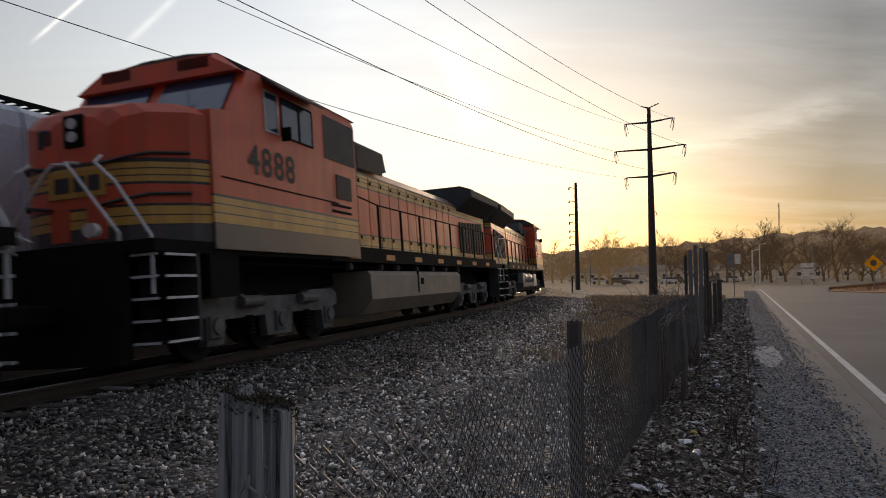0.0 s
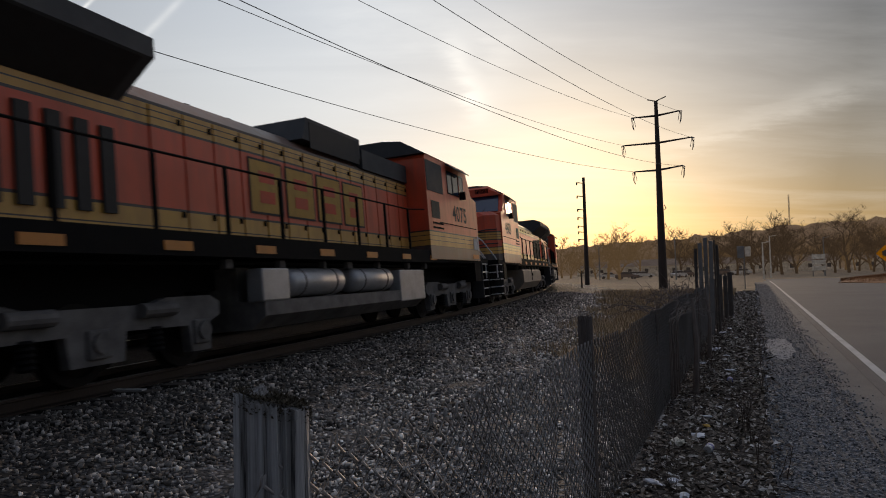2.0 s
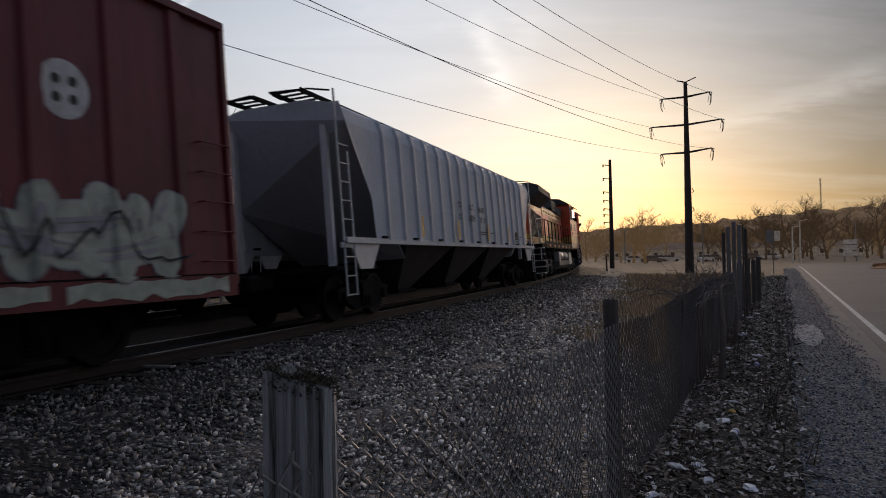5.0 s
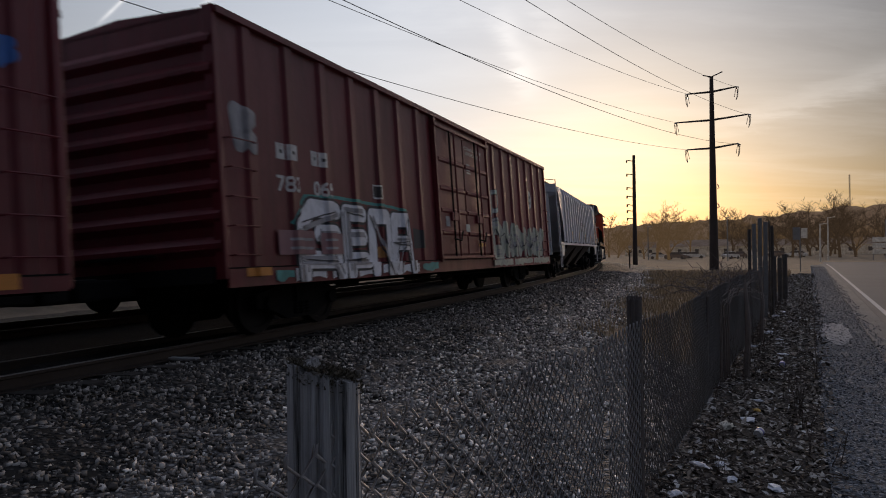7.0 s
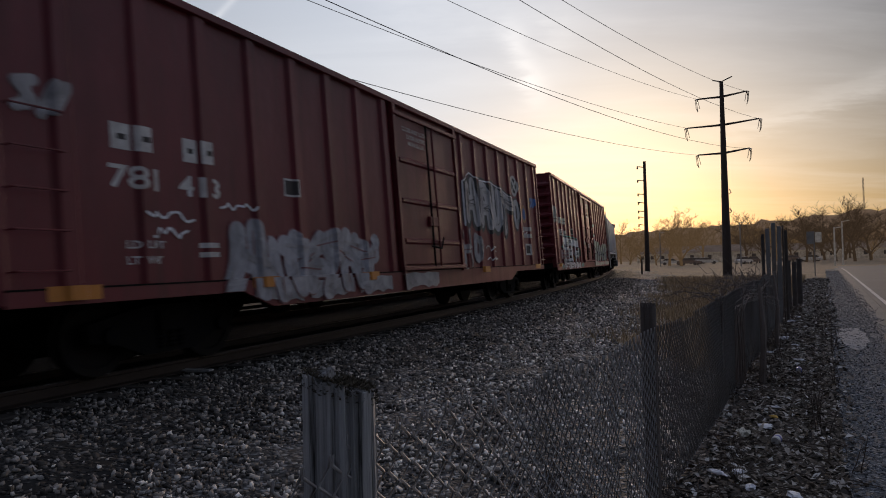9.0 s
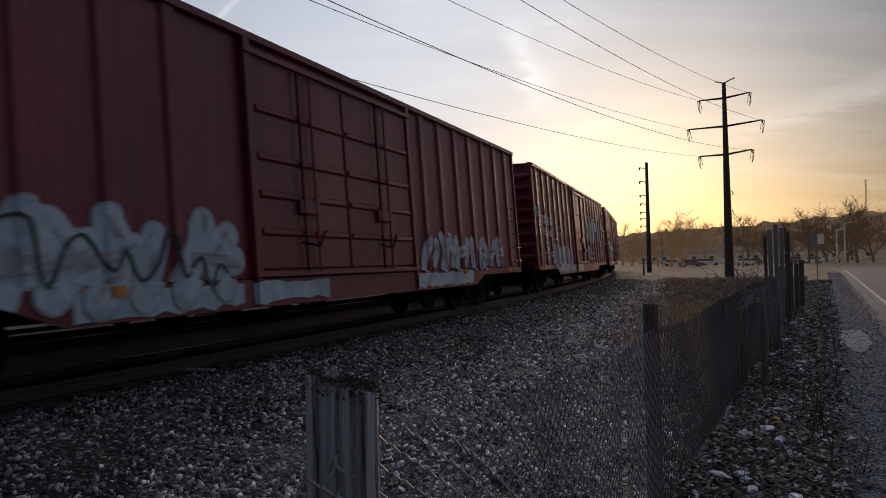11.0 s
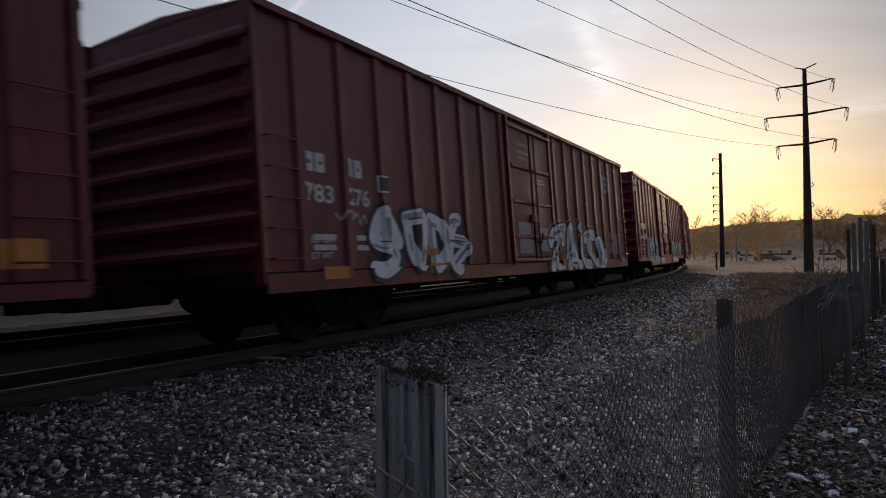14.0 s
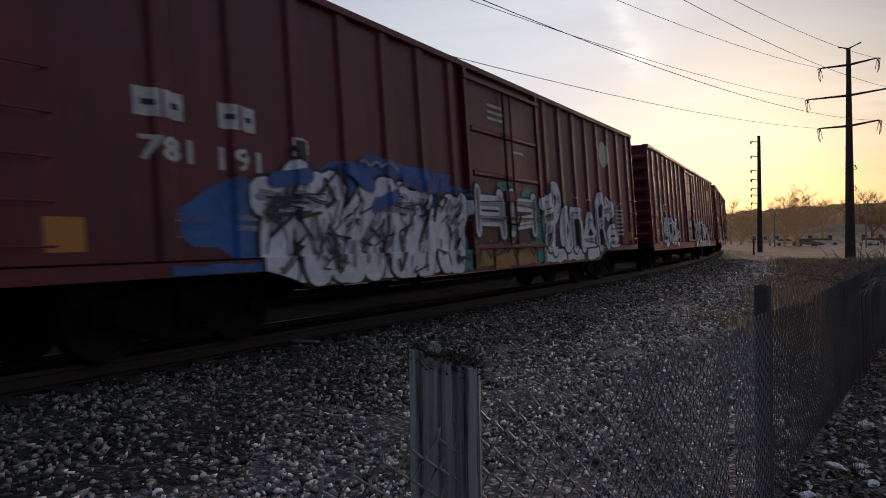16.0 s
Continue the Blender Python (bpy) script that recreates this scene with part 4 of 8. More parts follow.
def boxcar(label, base, seed, doors, ribs, door_style):
    """A sixty-foot car; doors: their x ranges; the side to -y shows. Returns the root and its side's line."""
    root = tagged(new("boxcar"), label, "boxcar", "coupled boxcars")
    slid[:] = SLIDE[seed]
    stepped[0] = seed in (2, 3, 5)
    doors, ribs = [(slide(a), slide(b)) for a, b in doors], [slide(x) for x in ribs if abs(x) < 9.2]
    m = boxcar_paint("brown_boxcar_paint", base, seed)
    line = side_line(ribs, -HALF, HALF)
    for side in (-1, 1):
        s = Shape()
        rings = [[(x, side * (1.53 + d), z) for x, d in line] for z in (FLOOR_Z, 2.2, 3.4, EAVE)]
        s.loft(rings, closed=False)
        part("side_wall", s, m, root, "ribbed steel side wall")
        # sill dips between the trucks
        prof = [(-HALF, 1.02), (-HALF, 0.86), (-6.2, 0.86), (-5.6, 0.62), (5.6, 0.62), (6.2, 0.86), (HALF, 0.86), (HALF, 1.02)] if stepped[0] else [(-HALF, 1.02), (-HALF, 0.76), (HALF, 0.72), (HALF, 1.02)]
        part("side_sill", Shape().prism(prof, side * 1.575 - 0.015, side * 1.575 + 0.015), m, root, "deep side sill")
        part("sill_seam", Shape().box(-HALF, HALF, side * 1.592 - 0.004, side * 1.592 + 0.004, 1.015, 1.035), M_BLACK, root, "dark seam over the sill")
        part("eave_rail", Shape().box(-HALF, HALF, side * 1.57 - 0.05, side * 1.57 + 0.05, EAVE - 0.09, EAVE + 0.02, 0.01), m, root)
        for x0, x1 in doors:
            d = part("door", Shape().box(x0 + 0.03, x1 - 0.03, side * 1.57 - 0.03, side * 1.57 + 0.03, 1.16, 4.24, 0.012), m, root, "plug door with level ribs")
            for z in ((1.7, 2.25, 2.8, 3.5) if door_style == "ribs" else (1.65, 2.5, 3.35)):
                part("door_rib", Shape().prism([(side * 1.595, z - 0.07), (side * 1.635, z - 0.03), (side * 1.635, z + 0.03), (side * 1.595, z + 0.07)], x0 + 0.08, x1 - 0.08, "x"), m, d)
            mid = (x0 + x1) / 2
            for dx in (-0.16, 0.16):
                part("lock_rod", Shape().cyl((mid + dx, side * 1.66, 1.1), (mid + dx, side * 1.66, 4.26), 0.022, 6), M_BLACK if dx < 0 else m, d)
            part("lock_box", Shape().box(mid - 0.26, mid + 0.26, side * 1.64 - 0.03, side * 1.64 + 0.03, 2.0, 2.22, 0.02), m, d)
            part("door_handle", Shape().tube([(mid - 0.3, side * 1.68, 1.55), (mid + 0.1, side * 1.72, 1.5), (mid + 0.35, side * 1.68, 1.75)], 0.02), M_BLACK, d)
        dx0, dx1 = min(a for a, _ in doors), max(b for _, b in doors)
        for z in (1.08, 4.30):
            part("door_track", Shape().box(dx0 - 0.15, dx1 + 0.15, side * 1.63 - 0.035, side * 1.63 + 0.035, z - 0.04, z + 0.04, 0.01), m, root)
        for x in (dx0 - 0.06, dx1 + 0.06):
            part("door_post", Shape().box(x - 0.06, x + 0.06, side * 1.59 - 0.05, side * 1.59 + 0.05, FLOOR_Z, EAVE - 0.1), m, root)
        # ladders at the ends
        for xe in (-1, 1):
            for i in range(5):
                z = 1.2 + i * 0.40
                a, b = (xe * (HALF - 0.62), xe * (HALF - 0.08))
                part("ladder_rung", Shape().tube([(a, side * 1.55, z), (a, side * 1.66, z), (b, side * 1.66, z), (b, side * 1.55, z)], 0.011, 5), m, root)
    # ends with level corrugations
    for e in (-1, 1):
        s = Shape()
        prof = [(e * HALF, FLOOR_Z)]
        for i in range(8):
            z = FLOOR_Z + 0.22 + i * 0.40
            prof += [(e * HALF, z), (e * (HALF + 0.09), z + 0.10), (e * (HALF + 0.09), z + 0.17), (e * HALF, z + 0.27)]
        prof += [(e * HALF, EAVE)]
        s.loft([[(x, y, z) for x, z in prof] for y in (-1.54, 1.54)], closed=False)
        part("end_wall", s, m, root, "corrugated end wall")
        for y in (-1.50, 1.50):
            part("corner_post", Shape().box(e * HALF - 0.05, e * HALF + 0.05, y - 0.08, y + 0.08, 0.88, EAVE + 0.03, 0.015), m, root)
        part("end_sill", Shape().box(min(e * HALF, e * (HALF + 0.12)), max(e * HALF, e * (HALF + 0.12)), -1.4, 1.4, 0.84, 1.06), M_BLACK, root)
        for i in range(8):
            part("end_rung", Shape().tube([(e * (HALF + 0.02), -1.30, 1.3 + i * 0.40), (e * (HALF + 0.13), -1.30, 1.3 + i * 0.40), (e * (HALF + 0.13), -0.85, 1.3 + i * 0.40), (e * (HALF + 0.02), -0.85, 1.3 + i * 0.40)], 0.011, 5), m, root)
        part("brake_platform", Shape().box(min(e * HALF, e * (HALF + 0.3)), max(e * HALF, e * (HALF + 0.3)), -0.5, 0.5, 1.25, 1.28), M_BLACK, root)
        coupler(root, e * (HALF + 0.1), e)
        freight_truck(root, e * 6.95)
    # roof with low pitch and cross seams
    roof = Shape().loft([[(x, y, z) for y, z in ((-1.58, EAVE), (0, EAVE + 0.12), (1.58, EAVE), (1.58, EAVE - 0.05), (-1.58, EAVE - 0.05))] for x in (-HALF, HALF)])
    for i in range(15):
        x = -HALF + 0.6 + i * 1.27
        roof.loft([[(xx, y, z) for y, z in ((-1.56, EAVE + 0.035), (0, EAVE + 0.155), (1.56, EAVE + 0.035), (1.56, EAVE - 0.01), (-1.56, EAVE - 0.01))] for xx in (x, x + 0.06)])
    part("roof", roof, m, root)
    s = Shape().box(-HALF, HALF, -1.4, 1.4, 0.96, 1.0).box(-8.8, 8.8, -0.25, 0.25, 0.66, 0.98)
    for x in (-4.5, -2.2, 0, 2.2, 4.5):
        s.box(x - 0.08, x + 0.08, -1.45, 1.45, 0.78, 0.97)
    part("underframe", s, M_BLACK, root)
    # what is painted across a door lies on the door
    over = [(x, d) for x, d in line if not any(a - 0.15 < x < b + 0.15 for a, b in doors)]
    a, b = min(q[0] for q in doors), max(q[1] for q in doors)
    over = sorted(over + [(a - 0.13, 0.0), (a - 0.12, 0.113), (a + 0.02, 0.113), (a + 0.03, 0.078), (b - 0.03, 0.078), (b - 0.02, 0.113), (b + 0.12, 0.113), (b + 0.13, 0.0)])
    part("brake_rigging", Shape().cyl((-3.0, 0.5, 0.72), (-2.2, 0.5, 0.72), 0.14, 10).tube([(-6, -0.5, 0.6), (0, -0.45, 0.62), (6, -0.5, 0.6)], 0.03).box(1.2, 1.9, 0.3, 0.8, 0.55, 0.85), M_BLACK, root)
    return root, over


def words(root, line, text, x0, x1, z, size, mat=M_LETTER, name="lettering", label="", fat=0.008):
    """Words on a ribbed side between x0 and x1."""
    me = letters(text, size, fat)
    me.materials.append(mat)
    xs = [p.co.x for p in me.vertices]
    sx = (x1 - x0) / max(max(xs) - min(xs), 0.01)
    on_side(me, (x0 + x1) / 2 - sx * (max(xs) + min(xs)) / 2, z, 0, 0, sx, 1.0)
    return part(name, wrap(me, line), None, root, label)


def patch(root, line, x0, x1, z0, z1, mat, name="marking", label="", lift=0.004):
    s = Shape().poly([(x0, 0, z0), (x1, 0, z0), (x1, 0, z1), (x0, 0, z1)])
    return part(name, wrap(s.mesh(name, mat), line, lift=lift), None, root, label)


def blob(root, line, pts, mat, name, lift, label=""):
    me = Shape().poly([(x, 0, z) for x, z in pts]).mesh(name, mat)
    bm = bmesh.new()
    bm.from_mesh(me)
    bmesh.ops.triangulate(bm, faces=bm.faces[:])
    bm.to_mesh(me)
    bm.free()
    return part(name, wrap(me, line, lift=lift), None, root, label)


def ring(cx, cz, rx, rz, n=28, rough=0.0, rng=None, turn=0.0, power=1.0):
    out = []
    for i in range(n):
        a = 2 * math.pi * i / n
        r = 1 + (rng.uniform(-rough, rough) if rng else 0)
        c, s = math.cos(a), math.sin(a)
        x, z = math.copysign(abs(c) ** power, c) * rx * r, math.copysign(abs(s) ** power, s) * rz * r
        out.append((cx + x * math.cos(turn) - z * math.sin(turn), cz + x * math.sin(turn) + z * math.cos(turn)))
    return out


def spray(name, col, dark=0.55):
    m, k, b = material(name, 0.6)
    v = coords(k)
    c = k.mix(k.ramp(k.noise(v, 2.2, 5.0, 0.65, 1.0), [(0.38, 0.0), (0.66, 1.0)]), col, tuple(q * dark for q in col))
    c = k.mix(0.35, c, k.ramp(k.noise(k.mapping(v, scale=(2.0, 2.0, 0.5)), 9.0, 4.0, 0.7), [(0.3, 0.5), (0.7, 1.3)]), "MULTIPLY")
    k.link(c, b.inputs["Base Color"])
    b.inputs["Sheen Weight"].default_value, b.inputs["Sheen Roughness"].default_value = 0.25, 0.35
    return m


S_WHITE, S_GREY = spray("chrome_white_spray", (0.80, 0.80, 0.84), 0.74), spray("thin_grey_spray", (0.36, 0.35, 0.37), 0.5)
S_BLACK, S_BLUE = spray("black_spray", (0.022, 0.022, 0.028), 0.7), spray("blue_spray", (0.035, 0.13, 0.42), 0.5)
S_TEAL, S_PINK, S_AMBER = spray("teal_spray", (0.06, 0.30, 0.28), 0.6), spray("pink_brown_spray", (0.27, 0.13, 0.14), 0.7), spray("amber_spray", (0.42, 0.19, 0.045), 0.45)


def stroke(pts, half, n=7):
    """Outlines of a fat brush stroke along a line: one round-ended bar per stretch."""
    out = []
    for (x0, z0), (x1, z1) in zip(pts, pts[1:]):
        a = math.atan2(z1 - z0, x1 - x0)
        out.append([(x1 + half * math.cos(a + t), z1 + half * math.sin(a + t)) for t in [-math.pi / 2 + math.pi * i / n for i in range(n + 1)]]
                   + [(x0 + half * math.cos(a + t), z0 + half * math.sin(a + t)) for t in [math.pi / 2 + math.pi * i / n for i in range(n + 1)]])
    return out


def brushed(root, line, lines, half, mat, name, lift, label=""):
    """Brush strokes that follow the ribs, each stretch of the brush a painted part."""
    xs, ds = [a for a, _ in line], [b for _, b in line]
    k = 0
    for ringed in [r for pts in lines for r in stroke(pts, half)]:
        s = Shape().poly([(slide(x), k * 1e-4, z) for x, z in ringed])
        k += 1
        me = bpy.data.meshes.new(name)
        me.from_pydata(s.v, [], s.f)
        me.materials.append(mat)
        bm = bmesh.new()
        bm.from_mesh(me)
        bmesh.ops.triangulate(bm, faces=bm.faces[:])
        lo, hi = min(p.co.x for p in bm.verts), max(p.co.x for p in bm.verts)
        for x, _ in line:
            if lo < x < hi:
                bmesh.ops.bisect_plane(bm, geom=bm.verts[:] + bm.edges[:] + bm.faces[:], dist=1e-6, plane_co=(x, 0, 0), plane_no=(1, 0, 0))
        for p in bm.verts:
            p.co.y = -1.53 - float(np.interp(p.co.x, xs, ds)) - lift - p.co.y
        bm.to_mesh(me)
        bm.free()
        part(name, me, None, root, label)


S_SILVER, S_CREAM = spray("silver_spray", (0.46, 0.46, 0.48), 0.7), spray("pale_cream_spray", (0.46, 0.48, 0.39), 0.6)


def soft(pts, n=4):
    """A smooth line through the given places."""
    if len(pts) < 3:
        return pts
    out, p = [], [pts[0]] + list(pts) + [pts[-1]]
    for i in range(1, len(p) - 2):
        for j in range(n):
            t = j / n
            out.append(tuple(0.5 * (2 * p[i][c] + (p[i + 1][c] - p[i - 1][c]) * t + (2 * p[i - 1][c] - 5 * p[i][c] + 4 * p[i + 1][c] - p[i + 2][c]) * t * t + (3 * p[i][c] - p[i - 1][c] - 3 * p[i + 1][c] + p[i + 2][c]) * t ** 3) for c in (0, 1)))
    return out + [pts[-1]]


def coat(root, line, outlines, mat, name, lift, label="", first=0, kind=""):
    """One coat of spray paint: flat forms that follow the ribs, doors and sill of a side, as one part."""
    xs, ds = [a for a, _ in line], [b for _, b in line]
    s = Shape()
    for k, o in enumerate(outlines):
        s.poly([(x, (first + k) * 4e-5, z) for x, z in o])
    me = bpy.data.meshes.new(name)
    me.from_pydata(s.v, [], s.f)
    me.materials.append(mat)
    bm = bmesh.new()
    bm.from_mesh(me)
    bmesh.ops.triangulate(bm, faces=bm.faces[:])
    lo, hi = min(p.co.x for p in bm.verts), max(p.co.x for p in bm.verts)
    for at_p, no in [((x, 0, 0), (1, 0, 0)) for x in xs if lo < x < hi] + [((0, 0, z), (0, 0, 1)) for z in (1.036, 1.040)]:
        bmesh.ops.bisect_plane(bm, geom=bm.verts[:] + bm.edges[:] + bm.faces[:], dist=1e-6, plane_co=at_p, plane_no=no)
    for p in bm.verts:
        deep = float(np.interp(p.co.x, xs, ds))
        foot = float(np.interp(p.co.x, (-6.25, -5.6, 5.6, 6.25), (0.87, 0.63, 0.63, 0.87)) if stepped[0] else np.interp(p.co.x, (-9.4, 9.4), (0.77, 0.73)))
        p.co.z = max(p.co.z, foot)
        p.co.y = -1.53 - (max(deep, 0.068) if p.co.z < 1.037 else deep) - lift - p.co.y
    bm.to_mesh(me)
    bm.free()
    return tagged(part(name, me, None, root, label), label, kind=kind)


def coats(root, line, lines, half, mat, name, lift, label=""):
    """The same brush for every line of a piece, each line a part of its own."""
    n = 0
    for p in lines:
        forms = stroke(p, half, 6)
        coat(root, line, forms, mat, name, lift, label, n)
        n += len(forms)


def piece(root, line, lines, half, fill, edge, rim=0.06, halo=None, folds=14, seed=1, label="white fat-letter graffiti with dark outlines", smooth=True):
    """A painted piece: halo, dark outline, fill and the strokes inside its letters."""
    lines = [soft(p) if smooth else p for p in lines]
    rng = random.Random(seed)
    if halo:
        coats(root, line, lines, half + rim + 0.06, halo, "graffiti_halo", 0.002)
    coats(root, line, lines, half + rim, edge, "graffiti_outline", 0.012)
    coats(root, line, lines, half, fill, "graffiti", 0.022, label)
    shade, ink = [], []
    for p in lines:
        for _ in range(max(1, folds // len(lines))):
            i = rng.randrange(max(1, len(p) - 1))
            (ax, az), (bx, bz) = p[i], p[min(i + 2, len(p) - 1)]
            o, q = rng.uniform(-0.75, 0.75) * half, rng.uniform(-0.5, 0.5) * half
            shade += stroke([(ax + o, az + q), ((ax + bx) / 2 + o, (az + bz) / 2 + q), (bx + o * 0.5, bz + q)], rng.uniform(0.015, 0.045), 4)
            if rng.random() < 0.6:
                ink += stroke([(ax - o, az), (bx - o * 0.6, bz - q)], 0.011, 3)
    if shade:
        coat(root, line, shade, S_GREY, "graffiti_shade", 0.032, kind="stuff")
    if ink:
        coat(root, line, ink, edge, "graffiti_stroke", 0.037, kind="stuff")


def slabs(x0, x1, z0, z1, n, seed, lean=0.12):
    """Slanting upright strokes side by side, as of packed angular letters."""
    rng = random.Random(seed)
    w = (x1 - x0) / n
    out = []
    for j in range(n):
        x = x0 + w * (j + 0.5)
        out.append([(x + rng.uniform(-0.3, 0.3) * w, z0 + rng.uniform(0, 0.15) * (z1 - z0)), (x + rng.uniform(-0.2, 0.4) * w, (z0 + z1) / 2), (x + lean + rng.uniform(-0.5, 0.5) * w, z1 - rng.uniform(0, 0.25) * (z1 - z0))])
        if rng.random() < 0.6:
            zz = rng.uniform(z0 + 0.2 * (z1 - z0), z1 - 0.2 * (z1 - z0))
            out.append([(x - 0.5 * w, zz), (x + 0.7 * w, zz + rng.uniform(-0.2, 0.2) * (z1 - z0))])
    return out


def scribble(x0, x1, z0, z1, n, seed):
    """A quick looping hand along a line."""
    rng = random.Random(seed)
    return [soft([(x0 + (x1 - x0) * (i + rng.uniform(-0.4, 0.4)) / n, rng.uniform(z0, z1)) for i in range(n + 1)], 3)]


def wash(root, line, spans, z0, z1, mat, seed, name="sprayed_sill", label="sprayed paint running over the sill"):
    """Uneven patches of paint along the sill."""
    rng = random.Random(seed)
    for j, (a, b) in enumerate(spans):
        n = max(3, int((b - a) / 0.18))
        up = [(a + (b - a) * i / n, z1 - rng.uniform(0, 0.05)) for i in range(n + 1)]
        low = [(x, z0 + rng.uniform(0, 0.09)) for x, _ in reversed(up)]
        coat(root, line, [low[::-1] + up[::-1]], mat, name, 0.006, label, 4 * j)


def throw_up(root, line, x0, x1, z0, z1, n, seed, fill=S_WHITE, edge=S_BLACK, label="white bubble graffiti with dark outlines", fat=1.0):
    """A row of angular, unreadable spray-paint forms with outlines and inner strokes."""
    rng = random.Random(seed)
    w, h = (x1 - x0) / n, z1 - z0
    half = 0.20 * min(w, h) * fat
    lines, inner = [], []
    for j in range(n):
        x, lean = x0 + w * j, rng.uniform(-0.25, 0.3) * w
        p = lambda a, b: (x + w * (0.12 + 0.76 * a) + lean * b + rng.uniform(-0.06, 0.06) * w, z0 + half + (h - 2 * half) * b + rng.uniform(-0.05, 0.05) * h)
        kind = rng.randrange(5)
        if kind == 0:
            lines += [[p(0.1, 0), p(0.1, 1), p(0.9, 0.8), p(0.2, 0.5), p(0.95, 0)]]
        elif kind == 1:
            lines += [[p(0, 0), p(0.4, 1), p(0.6, 0.1), p(1, 1)]]
        elif kind == 2:
            lines += [[p(0.9, 1), p(0.1, 0.8), p(0.9, 0.4), p(0.1, 0)], [p(0.5, 0.1), p(0.6, 0.9)]]
        elif kind == 3:
            lines += [[p(0.1, 0.1), p(0.15, 0.95), p(0.85, 0.9), p(0.9, 0.05), p(0.2, 0.0)]]
        else:
            lines += [[p(0.1, 1), p(0.2, 0), p(0.5, 0.7), p(0.8, 0), p(0.95, 1)]]
        for _ in range(5):
            q = p(rng.random(), rng.random())
            inner.append([q, (q[0] + rng.uniform(-0.2, 0.2) * w, q[1] + rng.uniform(0.1, 0.4) * h), (q[0] + rng.uniform(-0.3, 0.3) * w, q[1] + rng.uniform(0.1, 0.5) * h)])
    brushed(root, line, lines, half + (0.05 if h > 0.6 else 0.012), edge, "graffiti_outline", 0.008)
    brushed(root, line, lines, half, fill, "graffiti", 0.016, label)
    if edge is not fill:
        brushed(root, line, inner, 0.022, edge, "graffiti_stroke", 0.024)


def bars(root, line, x0, x1, z0, z1, n, mat=M_LETTER, name="stencil_bar", fill=0.55, seed=0):
    """Lines of small stencilling that cannot be read."""
    rng = random.Random(seed)
    h = (z1 - z0) / n
    for i in range(n):
        e = x0 + (x1 - x0) * rng.uniform(0.7, 1.0)
        patch(root, line, x0, e, z1 - h * (i + fill), z1 - h * i, mat, name)


RIBS_B = [-8.85 + i * 0.95 for i in range(6)] + [3.0 + i * 0.95 for i in range(7)]
BROWN = (0.138, 0.0135, 0.024)


def mark(root, line, x0, x1, z0, z1):
    """A pair of plain blocks with slots in place of two large letters."""
    w = (x1 - x0) / 2
    for x in (x0, x0 + w):
        patch(root, line, x + 0.02, x + w - 0.02, z0, z1, M_LETTER, "reporting_mark", "white block mark")
        patch(root, line, x + 0.10, x + w - 0.08, z0 + 0.38 * (z1 - z0), z0 + 0.60 * (z1 - z0), M_INK, "mark_slot", lift=0.007)


